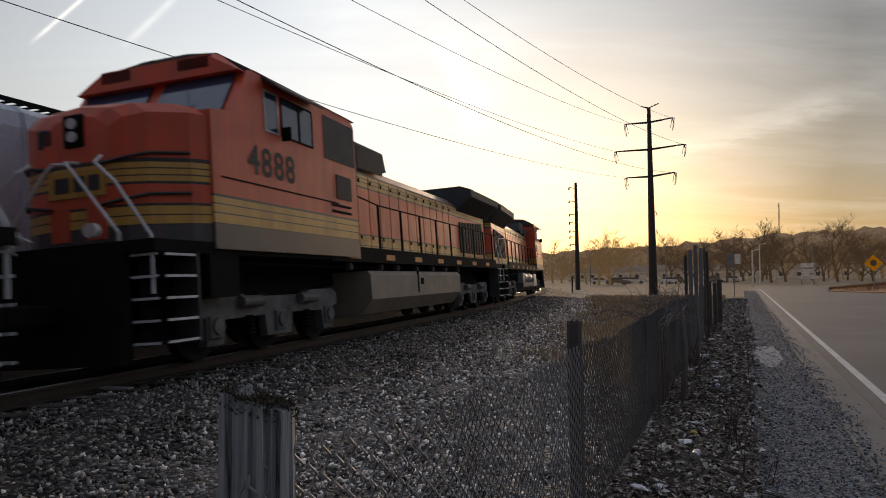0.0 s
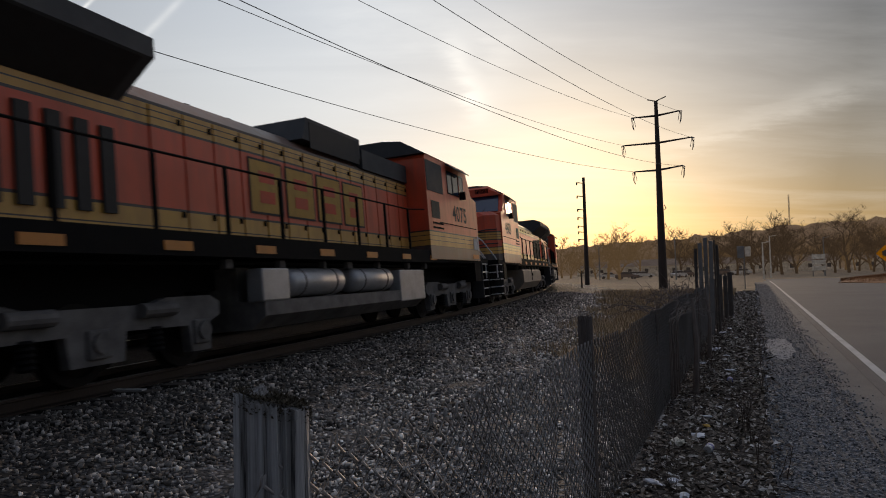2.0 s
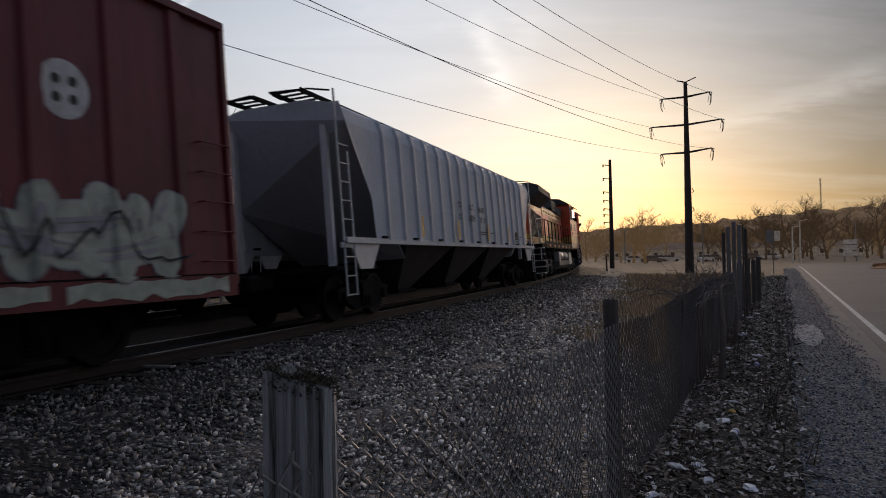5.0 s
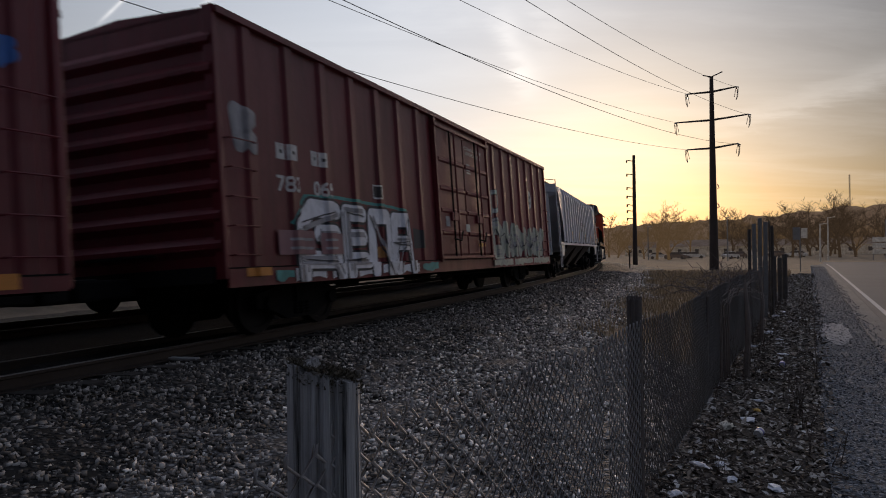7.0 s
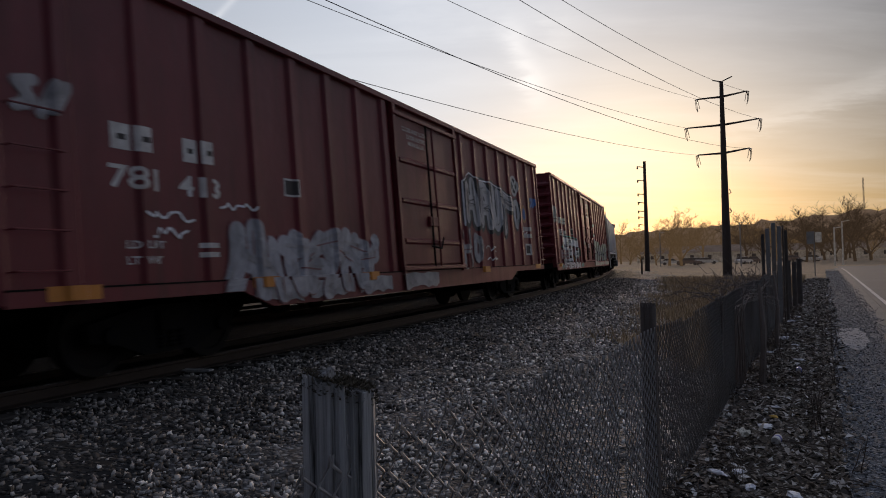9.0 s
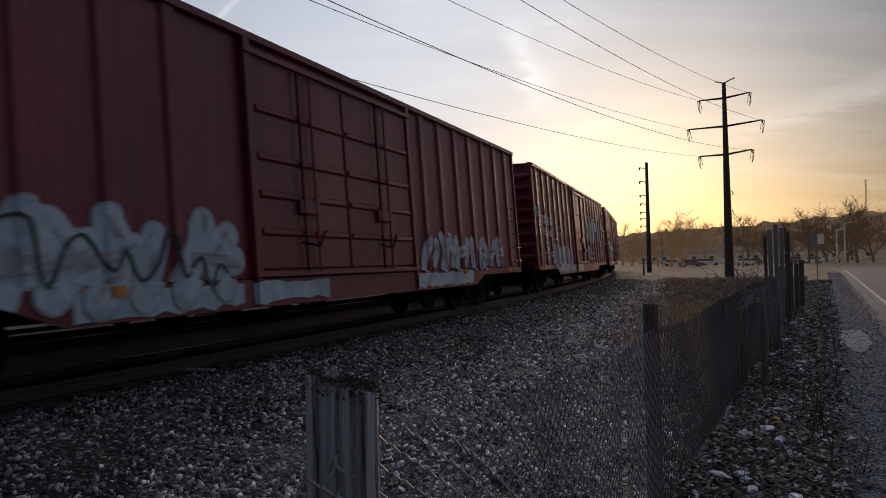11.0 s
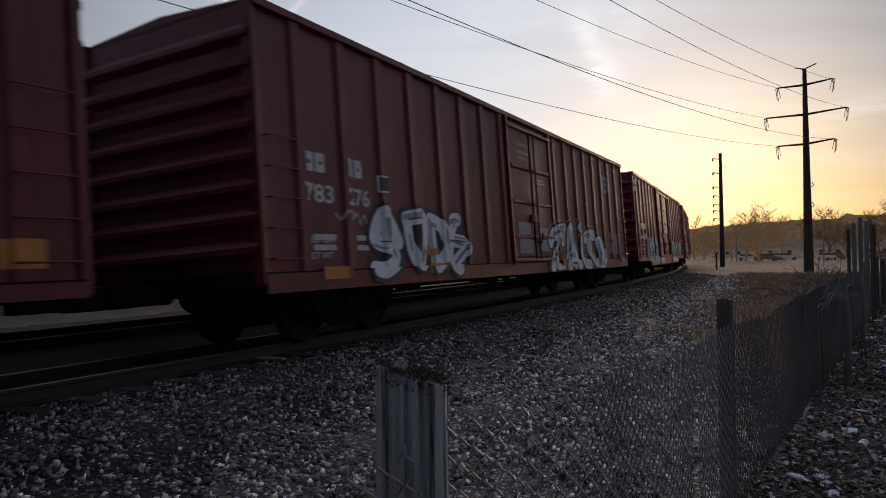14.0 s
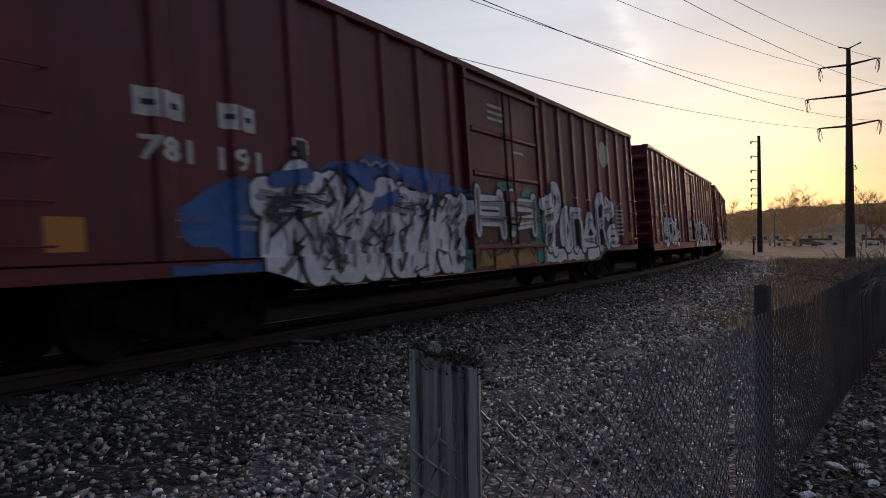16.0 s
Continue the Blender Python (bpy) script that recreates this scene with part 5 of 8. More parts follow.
def make_boxcars():
    cars = []
    # first: older double-door car with railings and white panels
    r, l = boxcar("brown sixty-foot boxcar with white window-like graffiti", (0.150, 0.0155, 0.0235), 1, [(-2.1, -0.2), (-0.2, 1.75)], [-9.05 + i * 1.0 for i in range(7)] + [2.6 + i * 0.98 for i in range(7)], "ribs")
    mark(r, l, -8.45, -7.95, 2.68, 2.93), mark(r, l, -7.5, -7.05, 2.68, 2.93)
    words(r, l, "783", -8.45, -7.85, 2.29, 0.34), words(r, l, "069", -7.45, -6.85, 2.29, 0.34)
    patch(r, l, -5.35, -5.05, 2.28, 2.56, M_LETTER, "stencil_frame", lift=0.004), patch(r, l, -5.32, -5.08, 2.31, 2.53, M_INK, lift=0.006)
    words(r, l, "CLOSE AND LOCK DOORS", -0.1, 1.3, 4.02, 0.12, fat=0.002, name="door_sign"), words(r, l, "BEFORE MOVING CAR", 0.0, 1.2, 3.88, 0.12, fat=0.002, name="door_sign")
    bars(r, l, 0.0, 0.35, 3.30, 3.60, 4, M_LETTER, "stencil_bar", 0.5, 3)
    patch(r, l, -1.75, -1.5, 1.85, 2.10, S_GREY, "placard"), patch(r, l, -0.35, -0.05, 1.75, 1.95, M_LETTER, "placard", lift=0.012), patch(r, l, 0.75, 1.15, 1.62, 1.82, S_PINK, "placard"), patch(r, l, 0.6, 1.2, 1.36, 1.46, M_ORANGE_MARK, "reflector", lift=0.012)
    slid[:] = (0, 0, 0)
    piece(r, l, [[(-6.55, 1.95), (-7.3, 1.97), (-7.66, 1.65), (-7.66, 0.85)], [(-7.6, 1.12), (-6.62, 1.1)], [(-6.55, 0.85), (-6.58, 1.55), (-7.1, 1.55)], [(-6.22, 1.95), (-6.2, 0.85)], [(-6.2, 1.95), (-5.62, 1.93)], [(-6.2, 1.5), (-5.62, 1.5)], [(-6.2, 1.08), (-5.55, 1.08)], [(-5.28, 0.85), (-5.26, 1.93), (-4.62, 1.93), (-4.62, 0.85)], [(-4.32, 0.85), (-4.3, 1.9), (-3.72, 1.9), (-3.55, 0.85)], [(-4.3, 1.42), (-3.62, 1.42)]], 0.15, S_WHITE, S_BLACK, 0.045, None, 22, 3, "white square-lettered graffiti with dark outlines", False)
    coat(r, l, stroke([(-7.85, 1.7), (-7.45, 2.15), (-6.5, 2.2), (-5.3, 2.17), (-4.3, 2.16), (-3.6, 2.1)], 0.03), S_TEAL, "graffiti_halo", 0.002)
    coat(r, l, [[(-5.18, 1.12), (-4.72, 1.12), (-4.72, 1.36), (-5.18, 1.32)]], S_AMBER, "paint_patch", 0.006, "orange sprayed patch")
    coat(r, l, [[(-3.35, 1.3), (-2.85, 1.32), (-2.9, 1.72), (-3.35, 1.75)]], S_BLACK, "paint_patch", 0.006, "black sprayed square")
    coat(r, l, [[(-8.25, 1.2), (-7.28, 1.2), (-7.28, 1.58), (-8.25, 1.58)], [(-7.1, 1.2), (-6.4, 1.2), (-6.4, 1.56), (-7.1, 1.56)]], S_PINK, "paint_patch", 0.042, "faded pink stencil panels")
    coat(r, l, [o for x in (-7.95, -7.62, -6.95) for z in (1.30, 1.44) for o in stroke([(x, z), (x + 0.26, z)], 0.022, 3)], S_GREY, "stencil_bar", 0.048)
    wash(r, l, [(-7.9, -7.05), (-6.85, -6.1), (-5.95, -5.2), (-5.0, -4.3), (-4.15, -3.3)], 0.76, 1.0, S_WHITE, 4)
    wash(r, l, [(-8.4, -7.95), (-3.1, -2.2)], 0.78, 1.0, S_TEAL, 5)
    wash(r, l, [(2.0, 4.1), (4.3, 6.6), (6.8, 9.2)], 0.74, 1.0, S_CREAM, 6)
    piece(r, l, [[(2.35, 1.2), (2.3, 1.95), (3.1, 1.85)], [(2.4, 1.2), (3.2, 1.25), (3.25, 1.75)]] + slabs(3.4, 8.5, 1.15, 1.98, 9, 12), 0.21, S_CREAM, S_GREY, 0.02, None, 40, 13, "pale cream graffiti with thin outlines")
    coat(r, l, [o for p in scribble(2.3, 8.5, 1.2, 1.95, 26, 14) for o in stroke(p, 0.016, 3)], S_BLACK, "graffiti_stroke", 0.045)
    piece(r, l, [[(2.3, 3.0), (2.9, 3.02), (2.88, 2.55), (2.35, 2.5), (2.3, 3.0)], [(2.4, 2.5), (2.2, 2.15), (2.7, 2.2)]], 0.06, spray("pale_sky_spray", (0.36, 0.42, 0.46), 0.6), S_BLACK, 0.02, None, 6, 15, "pale blue sprayed square figure")
    coat(r, l, [ring(6.95, 3.1, 0.30, 0.33)], M_LETTER, "round_emblem", 0.004, "round white railway emblem")
    coat(r, l, [ring(x, z, 0.055, 0.06, 10) for x, z in ((6.85, 3.2), (7.05, 3.2), (6.85, 3.0), (7.05, 3.0))], M_INK, "round_emblem", 0.010)
    slid[:] = SLIDE[1]
    patch(r, l, -9.35, -8.8, 0.90, 1.02, M_ORANGE_MARK, "reflector", lift=0.07)
    throw_up(r, l, -9.35, -8.95, 2.7, 3.35, 1, 4, S_GREY, S_GREY, "small white scrawled tag")
    cars.append(r)
    # second
    r, l = boxcar("dark red boxcar covered in silver and white graffiti", (0.145, 0.0135, 0.022), 2, [(-1.5, 1.55)], [-8.9 + i * 1.0 for i in range(8)] + [2.2 + i * 0.95 for i in range(8)], "slabs")
    mark(r, l, -8.35, -7.75, 2.56, 2.86), mark(r, l, -7.3, -6.75, 2.54, 2.84)
    words(r, l, "781", -8.38, -7.70, 2.24, 0.36), words(r, l, "413", -7.38, -6.66, 2.22, 0.36)
    words(r, l, "LD LMT", -8.2, -7.65, 1.48, 0.13, fat=0.002), words(r, l, "LT WT", -8.2, -7.70, 1.30, 0.13, fat=0.002)
    bars(r, l, -7.1, -6.7, 1.28, 1.52, 2, seed=4)
    slid[:] = (0, 0, 0)
    piece(r, l, slabs(-6.55, -2.6, 0.78, 1.72, 9, 21), 0.16, spray("thin_white_spray", (0.40, 0.40, 0.44), 0.45), S_PINK, 0.02, None, 30, 22, "faded pale graffiti along the foot of the side")
    coat(r, l, [o for q in (scribble(-7.75, -7.0, 1.75, 1.95, 9, 61), scribble(-7.7, -7.1, 1.55, 1.7, 7, 62), scribble(-6.5, -5.8, 1.95, 2.1, 8, 63), scribble(3.7, 4.5, 1.45, 1.62, 9, 64), scribble(3.75, 4.6, 1.2, 1.35, 11, 65), scribble(7.15, 7.8, 2.05, 2.2, 9, 66)) for p in q for o in stroke(p, 0.016, 3)], S_WHITE, "scrawled_tag", 0.012, "small white scrawled tags")
    piece(r, l, [[(2.48, 3.12), (2.44, 2.36)], [(2.92, 3.25), (3.1, 2.32)], [(2.5, 2.74), (3.0, 2.78)], [(3.56, 3.2), (3.5, 2.3)], [(3.6, 3.2), (3.98, 3.1), (4.15, 2.26)], [(3.6, 2.66), (4.05, 2.68)], [(4.5, 3.22), (4.52, 2.5), (4.8, 2.24), (5.0, 2.5), (4.95, 3.15)], [(5.2, 3.1), (6.15, 2.92)], [(5.5, 3.0), (5.48, 2.15)]], 0.20, S_SILVER, S_BLACK, 0.12, None, 34, 23, "silver bubble-letter graffiti with thick black outlines")
    coat(r, l, [o for p in ([(2.2, 2.12), (2.2, 3.27), (2.78, 3.55), (3.4, 3.42), (4.5, 3.45), (5.5, 3.3), (6.35, 3.12)],) for o in stroke(p, 0.018, 3)], S_WHITE, "graffiti_stroke", 0.016)
    piece(r, l, [[(6.58, 3.0), (6.86, 3.02), (6.92, 2.62), (6.74, 2.28), (6.56, 2.55), (6.58, 3.0)]], 0.10, S_SILVER, S_BLACK, 0.06, None, 4, 25, "grey bubble figure")
    piece(r, l, [[(1.85, 1.9), (2.05, 1.3), (2.0, 1.1)], [(2.4, 1.95), (2.5, 1.15)], [(2.0, 1.5), (2.5, 1.55)], [(2.9, 1.85), (3.2, 1.7), (3.1, 1.3), (2.85, 1.35), (2.9, 1.85)]], 0.11, S_GREY, S_PINK, 0.02, None, 5, 24, "thin pale ghost letters")
    coat(r, l, [ring(6.72, 3.58, 0.35, 0.34)], M_LETTER, "round_emblem", 0.006, "round white railway emblem")
    coat(r, l, [ring(6.72, 3.58, 0.25, 0.24)], M_INK, "round_emblem", 0.009)
    coat(r, l, [o for a in (0.785, 2.356) for o in stroke([(6.72 - 0.2 * math.cos(a), 3.58 - 0.2 * math.sin(a)), (6.72 + 0.2 * math.cos(a), 3.58 + 0.2 * math.sin(a))], 0.045, 3)], M_LETTER, "round_emblem", 0.012)
    wash(r, l, [(-6.0, -4.9), (-4.7, -3.4), (-3.2, -2.0), (-1.5, 0.2)], 0.64, 1.0, S_GREY, 26)
    slid[:] = SLIDE[2]
    blob(r, l, ring(7.42, 2.72, 0.26, 0.30), S_AMBER, "graffiti", 0.006, "round orange and blue sprayed dot"), blob(r, l, ring(7.42, 2.72, 0.17, 0.2), S_BLUE, "graffiti", 0.008)
    throw_up(r, l, 8.2, 8.8, 3.0, 3.35, 2, 27, S_BLUE, S_BLUE, "small blue tag")
    bars(r, l, 7.1, 8.3, 1.85, 2.30, 2, S_GREY, "graffiti_bar", 0.6, 3)
    patch(r, l, 7.33, 7.83, 1.36, 1.74, M_LETTER), patch(r, l, 7.39, 7.77, 1.42, 1.68, M_INK, lift=0.007)
    words(r, l, "CLOSE AND LOCK", -1.2, 0.0, 4.03, 0.13, fat=0.002, name="door_sign"), words(r, l, "DOORS BEFORE", -1.0, -0.1, 3.88, 0.13, fat=0.002, name="door_sign"), words(r, l, "MOVING CAR", -0.95, -0.15, 3.74, 0.13, fat=0.002, name="door_sign")
    for x in (-9.2, -6.2, -3.2, 3.0, 8.1):
        patch(r, l, x, x + 0.6, 0.90, 1.05, M_ORANGE_MARK, "reflector", lift=0.07)
    throw_up(r, l, -9.4, -8.9, 2.75, 3.15, 2, 29, S_GREY, S_GREY, "small white scrawl")
    patch(r, l, -5.26, -4.93, 2.27, 2.55, M_LETTER), patch(r, l, -5.23, -4.96, 2.30, 2.52, M_INK, lift=0.006)
    cars.append(r)
    # third: two doors side by side
    r, l = boxcar("brown double-door boxcar with pale blue graffiti", (0.165, 0.0155, 0.024), 3, [(-2.7, -0.30), (-0.30, 2.15)], RIBS_B, "ribs")
    mark(r, l, -8.05, -7.65, 2.27, 2.52), mark(r, l, -7.40, -7.02, 2.27, 2.52)
    words(r, l, "621", -8.2, -7.6, 1.94, 0.32), words(r, l, "384", -7.3, -6.72, 1.93, 0.32)
    blob(r, l, ring(-9.08, 4.08, 0.27, 0.27), M_LETTER, "round_emblem", 0.006, "round white railway emblem"), patch(r, l, -9.11, -9.05, 3.83, 4.33, M_INK, lift=0.008), patch(r, l, -9.30, -8.86, 4.05, 4.11, M_INK, lift=0.009)
    patch(r, l, -9.38, -8.88, 1.18, 1.46, M_ORANGE_MARK, "reflector", "orange square reflector")
    slid[:] = (0, 0, 0)
    piece(r, l, slabs(-6.4, -3.2, 0.85, 1.78, 6, 31), 0.19, spray("pale_blue_spray", (0.40, 0.50, 0.56), 0.6), S_GREY, 0.03, None, 26, 33, "pale blue and white graffiti")
    coat(r, l, [o for q in (scribble(-6.3, -3.2, 0.95, 1.7, 18, 71),) for p in q for o in stroke(p, 0.02, 3)], S_BLACK, "graffiti_stroke", 0.042)
    piece(r, l, slabs(2.6, 7.6, 1.1, 1.8, 11, 32), 0.13, S_SILVER, S_PINK, 0.02, None, 22, 34, "pale scrawled graffiti")
    wash(r, l, [(-5.5, -3.0), (-2.8, -1.0), (2.2, 5.4)], 0.64, 1.0, spray("pale_blue_spray", (0.40, 0.50, 0.56), 0.6), 35)
    slid[:] = SLIDE[3]
    bars(r, l, -8.2, -7.3, 0.95, 1.6, 4, S_GREY, "stencil_bar", 0.5, 8)
    for x in (-8.6, -5.5, 4.4, 8.2):
        patch(r, l, x, x + 0.5, 0.90, 1.02, M_ORANGE_MARK, "reflector", lift=0.07)
    cars.append(r)
    # fourth: big white letters
    r, l = boxcar("brown boxcar with large white block-letter graffiti", BROWN, 4, [(-1.6, 1.15)], [-8.9 + i * 1.0 for i in range(8)] + [1.75 + i * 0.95 for i in range(9)], "slabs")
    mark(r, l, -8.85, -8.35, 2.44, 2.72), mark(r, l, -7.9, -7.45, 2.44, 2.72)
    words(r, l, "783", -8.87, -8.2, 2.12, 0.36), words(r, l, "276", -7.9, -7.3, 2.12, 0.36)
    bars(r, l, -8.7, -8.2, 1.25, 1.55, 2, seed=2), bars(r, l, -7.7, -7.2, 1.25, 1.55, 2, seed=3)
    slid[:] = (0, 0, 0)
    piece(r, l, [[(0.95, 1.55), (1.3, 1.78), (2.35, 1.92)], [(2.3, 1.9), (2.16, 1.6)], [(1.62, 1.8), (1.55, 1.45), (1.2, 1.12), (1.05, 0.85)], [(2.45, 0.82), (2.64, 1.25), (2.82, 1.95)], [(2.95, 1.97), (3.15, 1.4), (3.42, 0.90)], [(2.75, 1.16), (3.2, 1.16)], [(3.76, 2.02), (3.82, 2.03)], [(3.86, 1.66), (3.80, 1.22), (4.02, 0.95), (4.45, 0.86)], [(4.3, 1.70), (4.7, 1.82), (5.18, 1.80)], [(4.74, 1.74), (4.6, 1.40), (4.85, 1.14), (5.25, 0.92)], [(5.55, 1.60), (5.95, 1.60), (6.28, 1.2), (6.1, 0.93), (5.72, 0.84)], [(5.62, 1.52), (5.72, 0.98)]], 0.18, S_WHITE, S_BLACK, 0.065, S_AMBER, 36, 41)
    wash(r, l, [(1.0, 2.1), (2.3, 3.4), (3.6, 4.5), (4.8, 6.1)], 0.76, 0.98, S_WHITE, 42)
    coat(r, l, [o for p in scribble(5.55, 6.2, 0.80, 0.92, 8, 43) for o in stroke(p, 0.014, 3)], S_BLACK, "scrawled_tag", 0.044)
    piece(r, l, [[(-6.28, 1.46), (-6.66, 1.92), (-6.98, 1.52), (-6.55, 1.36), (-6.40, 1.18), (-6.75, 1.0), (-7.0, 1.02)], [(-6.66, 1.85), (-6.64, 1.5)], [(-5.98, 1.84), (-5.9, 1.36), (-5.62, 1.08), (-5.46, 1.5), (-5.46, 1.9)], [(-6.02, 1.86), (-5.52, 1.94)], [(-5.2, 1.88), (-5.1, 1.05)], [(-5.2, 1.88), (-4.78, 1.74), (-4.66, 1.3), (-5.08, 1.02)], [(-4.34, 1.9), (-4.12, 1.93)], [(-4.25, 1.9), (-4.46, 1.55), (-4.5, 1.1), (-4.25, 0.96)], [(-4.4, 1.52), (-3.92, 1.48)], [(-4.35, 1.06), (-3.8, 1.36)]], 0.135, S_WHITE, S_BLACK, 0.08, None, 26, 44, "white pointed-letter graffiti with black outlines")
    coat(r, l, [[(-5.42, 1.22), (-5.0, 1.24), (-5.0, 1.36), (-5.42, 1.34)]], S_AMBER, "paint_patch", 0.05, "orange sprayed patch")
    coat(r, l, [o for q in (scribble(-7.9, -7.45, 1.78, 1.95, 8, 45), scribble(-7.6, -7.05, 1.7, 1.9, 7, 46)) for p in q for o in stroke(p, 0.02, 3)], S_GREY, "scrawled_tag", 0.006, "small pale scrawled tags")
    slid[:] = SLIDE[4]
    patch(r, l, -7.05, -6.76, 2.26, 2.54, M_LETTER, "stencil_frame"), patch(r, l, -7.02, -6.79, 2.29, 2.51, M_INK, lift=0.006), words(r, l, "C", -6.96, -6.85, 2.37, 0.15, name="stencil", fat=0.002)
    words(r, l, "LD LMT", -8.75, -8.2, 1.47, 0.13, fat=0.002), words(r, l, "LT WT", -8.75, -8.28, 1.24, 0.13, fat=0.002)
    words(r, l, "CLOSE AND LOCK", -1.1, -0.1, 3.92, 0.12, fat=0.002, name="door_sign"), words(r, l, "DOORS BEFORE", -1.05, -0.15, 3.72, 0.12, fat=0.002, name="door_sign"), words(r, l, "MOVING CAR", -1.0, -0.2, 3.58, 0.12, fat=0.002, name="door_sign"), bars(r, l, 0.15, 0.7, 2.98, 3.14, 2, M_LETTER, "door_sign", 0.5, 8)
    blob(r, l, ring(7.1, 3.63, 0.35, 0.33), S_GREY, "round_emblem", 0.006, "faded round emblem"), blob(r, l, ring(7.1, 3.63, 0.24, 0.22), boxcar_paint("brown_boxcar_paint", BROWN, 4), "round_emblem", 0.008), patch(r, l, 7.06, 7.14, 3.38, 3.88, S_GREY, lift=0.010), patch(r, l, 6.86, 7.34, 3.59, 3.67, S_GREY, lift=0.011)
    patch(r, l, 7.1, 7.65, 1.2, 1.6, S_PINK, "placard"), bars(r, l, 7.15, 7.6, 1.24, 1.50, 3, M_LETTER, "placard_bar", 0.6, 6), patch(r, l, 7.12, 7.45, 1.70, 1.98, S_PINK, "placard")
    patch(r, l, 7.85, 8.45, 1.2, 1.95, S_PINK, "paint_patch", "faded pink painted patch")
    patch(r, l, -1.3, -0.5, 1.25, 2.0, S_GREY, "paint_patch"), patch(r, l, 0.0, 0.75, 1.3, 1.9, S_GREY, "paint_patch")
    for x in (-8.6, -5.6, 1.7, 5.05, 8.25):
        patch(r, l, x, x + 0.6, 0.90, 1.08, M_ORANGE_MARK, "reflector", lift=0.07)
    cars.append(r)
    # fifth: the fullest painting
    r, l = boxcar("dark red boxcar with white, blue and teal graffiti", (0.138, 0.0125, 0.024), 5, [(-1.7, 1.45)], [-9.2 + i * 1.0 for i in range(8)] + [2.1 + i * 0.95 for i in range(8)], "slabs")
    mark(r, l, -8.52, -7.9, 2.55, 2.85), mark(r, l, -7.46, -6.88, 2.55, 2.85)
    words(r, l, "781", -8.46, -7.82, 2.21, 0.36), words(r, l, "191", -7.47, -6.83, 2.18, 0.36)
    words(r, l, "LD LMT", -8.1, -7.6, 1.50, 0.12, fat=0.002), words(r, l, "LT WT", -8.1, -7.65, 1.32, 0.12, fat=0.002), bars(r, l, -7.3, -6.8, 1.30, 1.55, 2, seed=7)
    blob(r, l, ring(6.5, 3.68, 0.34, 0.38), spray("cream_spray", (0.58, 0.60, 0.46), 0.9), "painted_disc", 0.006, "cream painted-out round emblem")
    rng = random.Random(55)
    blob(r, l, ring(-6.9, 1.47, 1.15, 0.47, 30, 0.16, rng), S_BLUE, "graffiti_halo", 0.004, "blue sprayed cloud"), blob(r, l, ring(-4.0, 1.9, 2.2, 0.6, 30, 0.16, rng), S_BLUE, "graffiti_halo", 0.0045)
    slid[:] = (0, 0, 0)
    piece(r, l, slabs(-6.25, -1.75, 0.72, 2.12, 10, 51, 0.2), 0.26, S_WHITE, S_BLACK, 0.05, None, 70, 52, "white angular graffiti on blue cloud")
    rng = random.Random(57)
    cuts = []
    for _ in range(60):
        x, z = rng.uniform(-6.2, -1.8), rng.uniform(0.75, 2.05)
        cuts += stroke([(x, z), (x + rng.uniform(-0.2, 0.25), z + rng.uniform(-0.25, 0.3)), (x + rng.uniform(-0.15, 0.5), z + rng.uniform(-0.1, 0.55))], rng.uniform(0.010, 0.028), 3)
    coat(r, l, cuts, S_BLACK, "graffiti_stroke", 0.046, kind="stuff")
    coat(r, l, [o for p in ([(-4.7, 2.25), (-4.2, 2.05)], [(-3.3, 2.2), (-2.6, 2.1), (-2.2, 2.2)], [(-6.1, 2.0), (-5.5, 2.1)], [(-4.1, 1.75), (-3.7, 1.9)]) for o in stroke(p, 0.10)], S_BLUE, "graffiti_stroke", 0.050, "blue sprayed touches")
    coat(r, l, [o for q in (scribble(-2.1, -1.7, 1.75, 1.95, 5, 58), scribble(-2.1, -1.7, 1.5, 1.7, 5, 59), scribble(-4.4, -3.6, 2.3, 2.45, 8, 60)) for p in q for o in stroke(p, 0.02, 3)], S_GREY, "scrawled_tag", 0.053, "small pale scrawled tags")
    wash(r, l, [(-7.6, -6.3)], 0.66, 1.0, S_BLUE, 61)
    wash(r, l, [(-6.2, -4.6), (-4.5, -3.1), (-3.0, -1.9)], 0.63, 1.0, S_WHITE, 62)
    wash(r, l, [(-1.85, -1.4), (1.5, 1.9)], 0.63, 1.3, S_TEAL, 63, "sprayed_cloud", "teal sprayed cloud")
    coat(r, l, [ring(-1.55, 1.85, 0.28, 0.35, 20, 0.2, rng), ring(0.1, 2.25, 0.35, 0.16, 16, 0.2, rng), ring(1.2, 2.2, 0.35, 0.16, 16, 0.2, rng), ring(1.6, 1.5, 0.25, 0.5, 16, 0.2, rng)], S_TEAL, "graffiti_halo", 0.004, "teal sprayed cloud")
    piece(r, l, [[(-1.12, 2.15), (-1.15, 1.4)], [(-1.0, 1.95), (-0.15, 1.95)], [(-1.0, 1.62), (-0.15, 1.62)], [(-0.2, 2.1), (-0.1, 1.35)], [(0.35, 2.15), (0.3, 1.4)], [(0.5, 1.95), (1.35, 1.95)], [(0.5, 1.55), (1.3, 1.62)], [(1.4, 2.1), (1.38, 1.4)]], 0.14, S_WHITE, S_BLACK, 0.05, None, 20, 53, "white blocky graffiti on the door", False)
    wash(r, l, [(-1.35, -0.6), (-0.5, 0.4), (0.5, 1.45)], 0.64, 1.22, S_AMBER, 64, "sprayed_foot", "orange-brown paint along the door's foot")
    coat(r, l, [o for q in (scribble(-1.3, 1.4, 0.7, 1.2, 16, 74), scribble(-1.3, 1.4, 0.95, 1.25, 12, 75)) for p in q for o in stroke(p, 0.03, 3)], S_BLACK, "graffiti_stroke", 0.012)
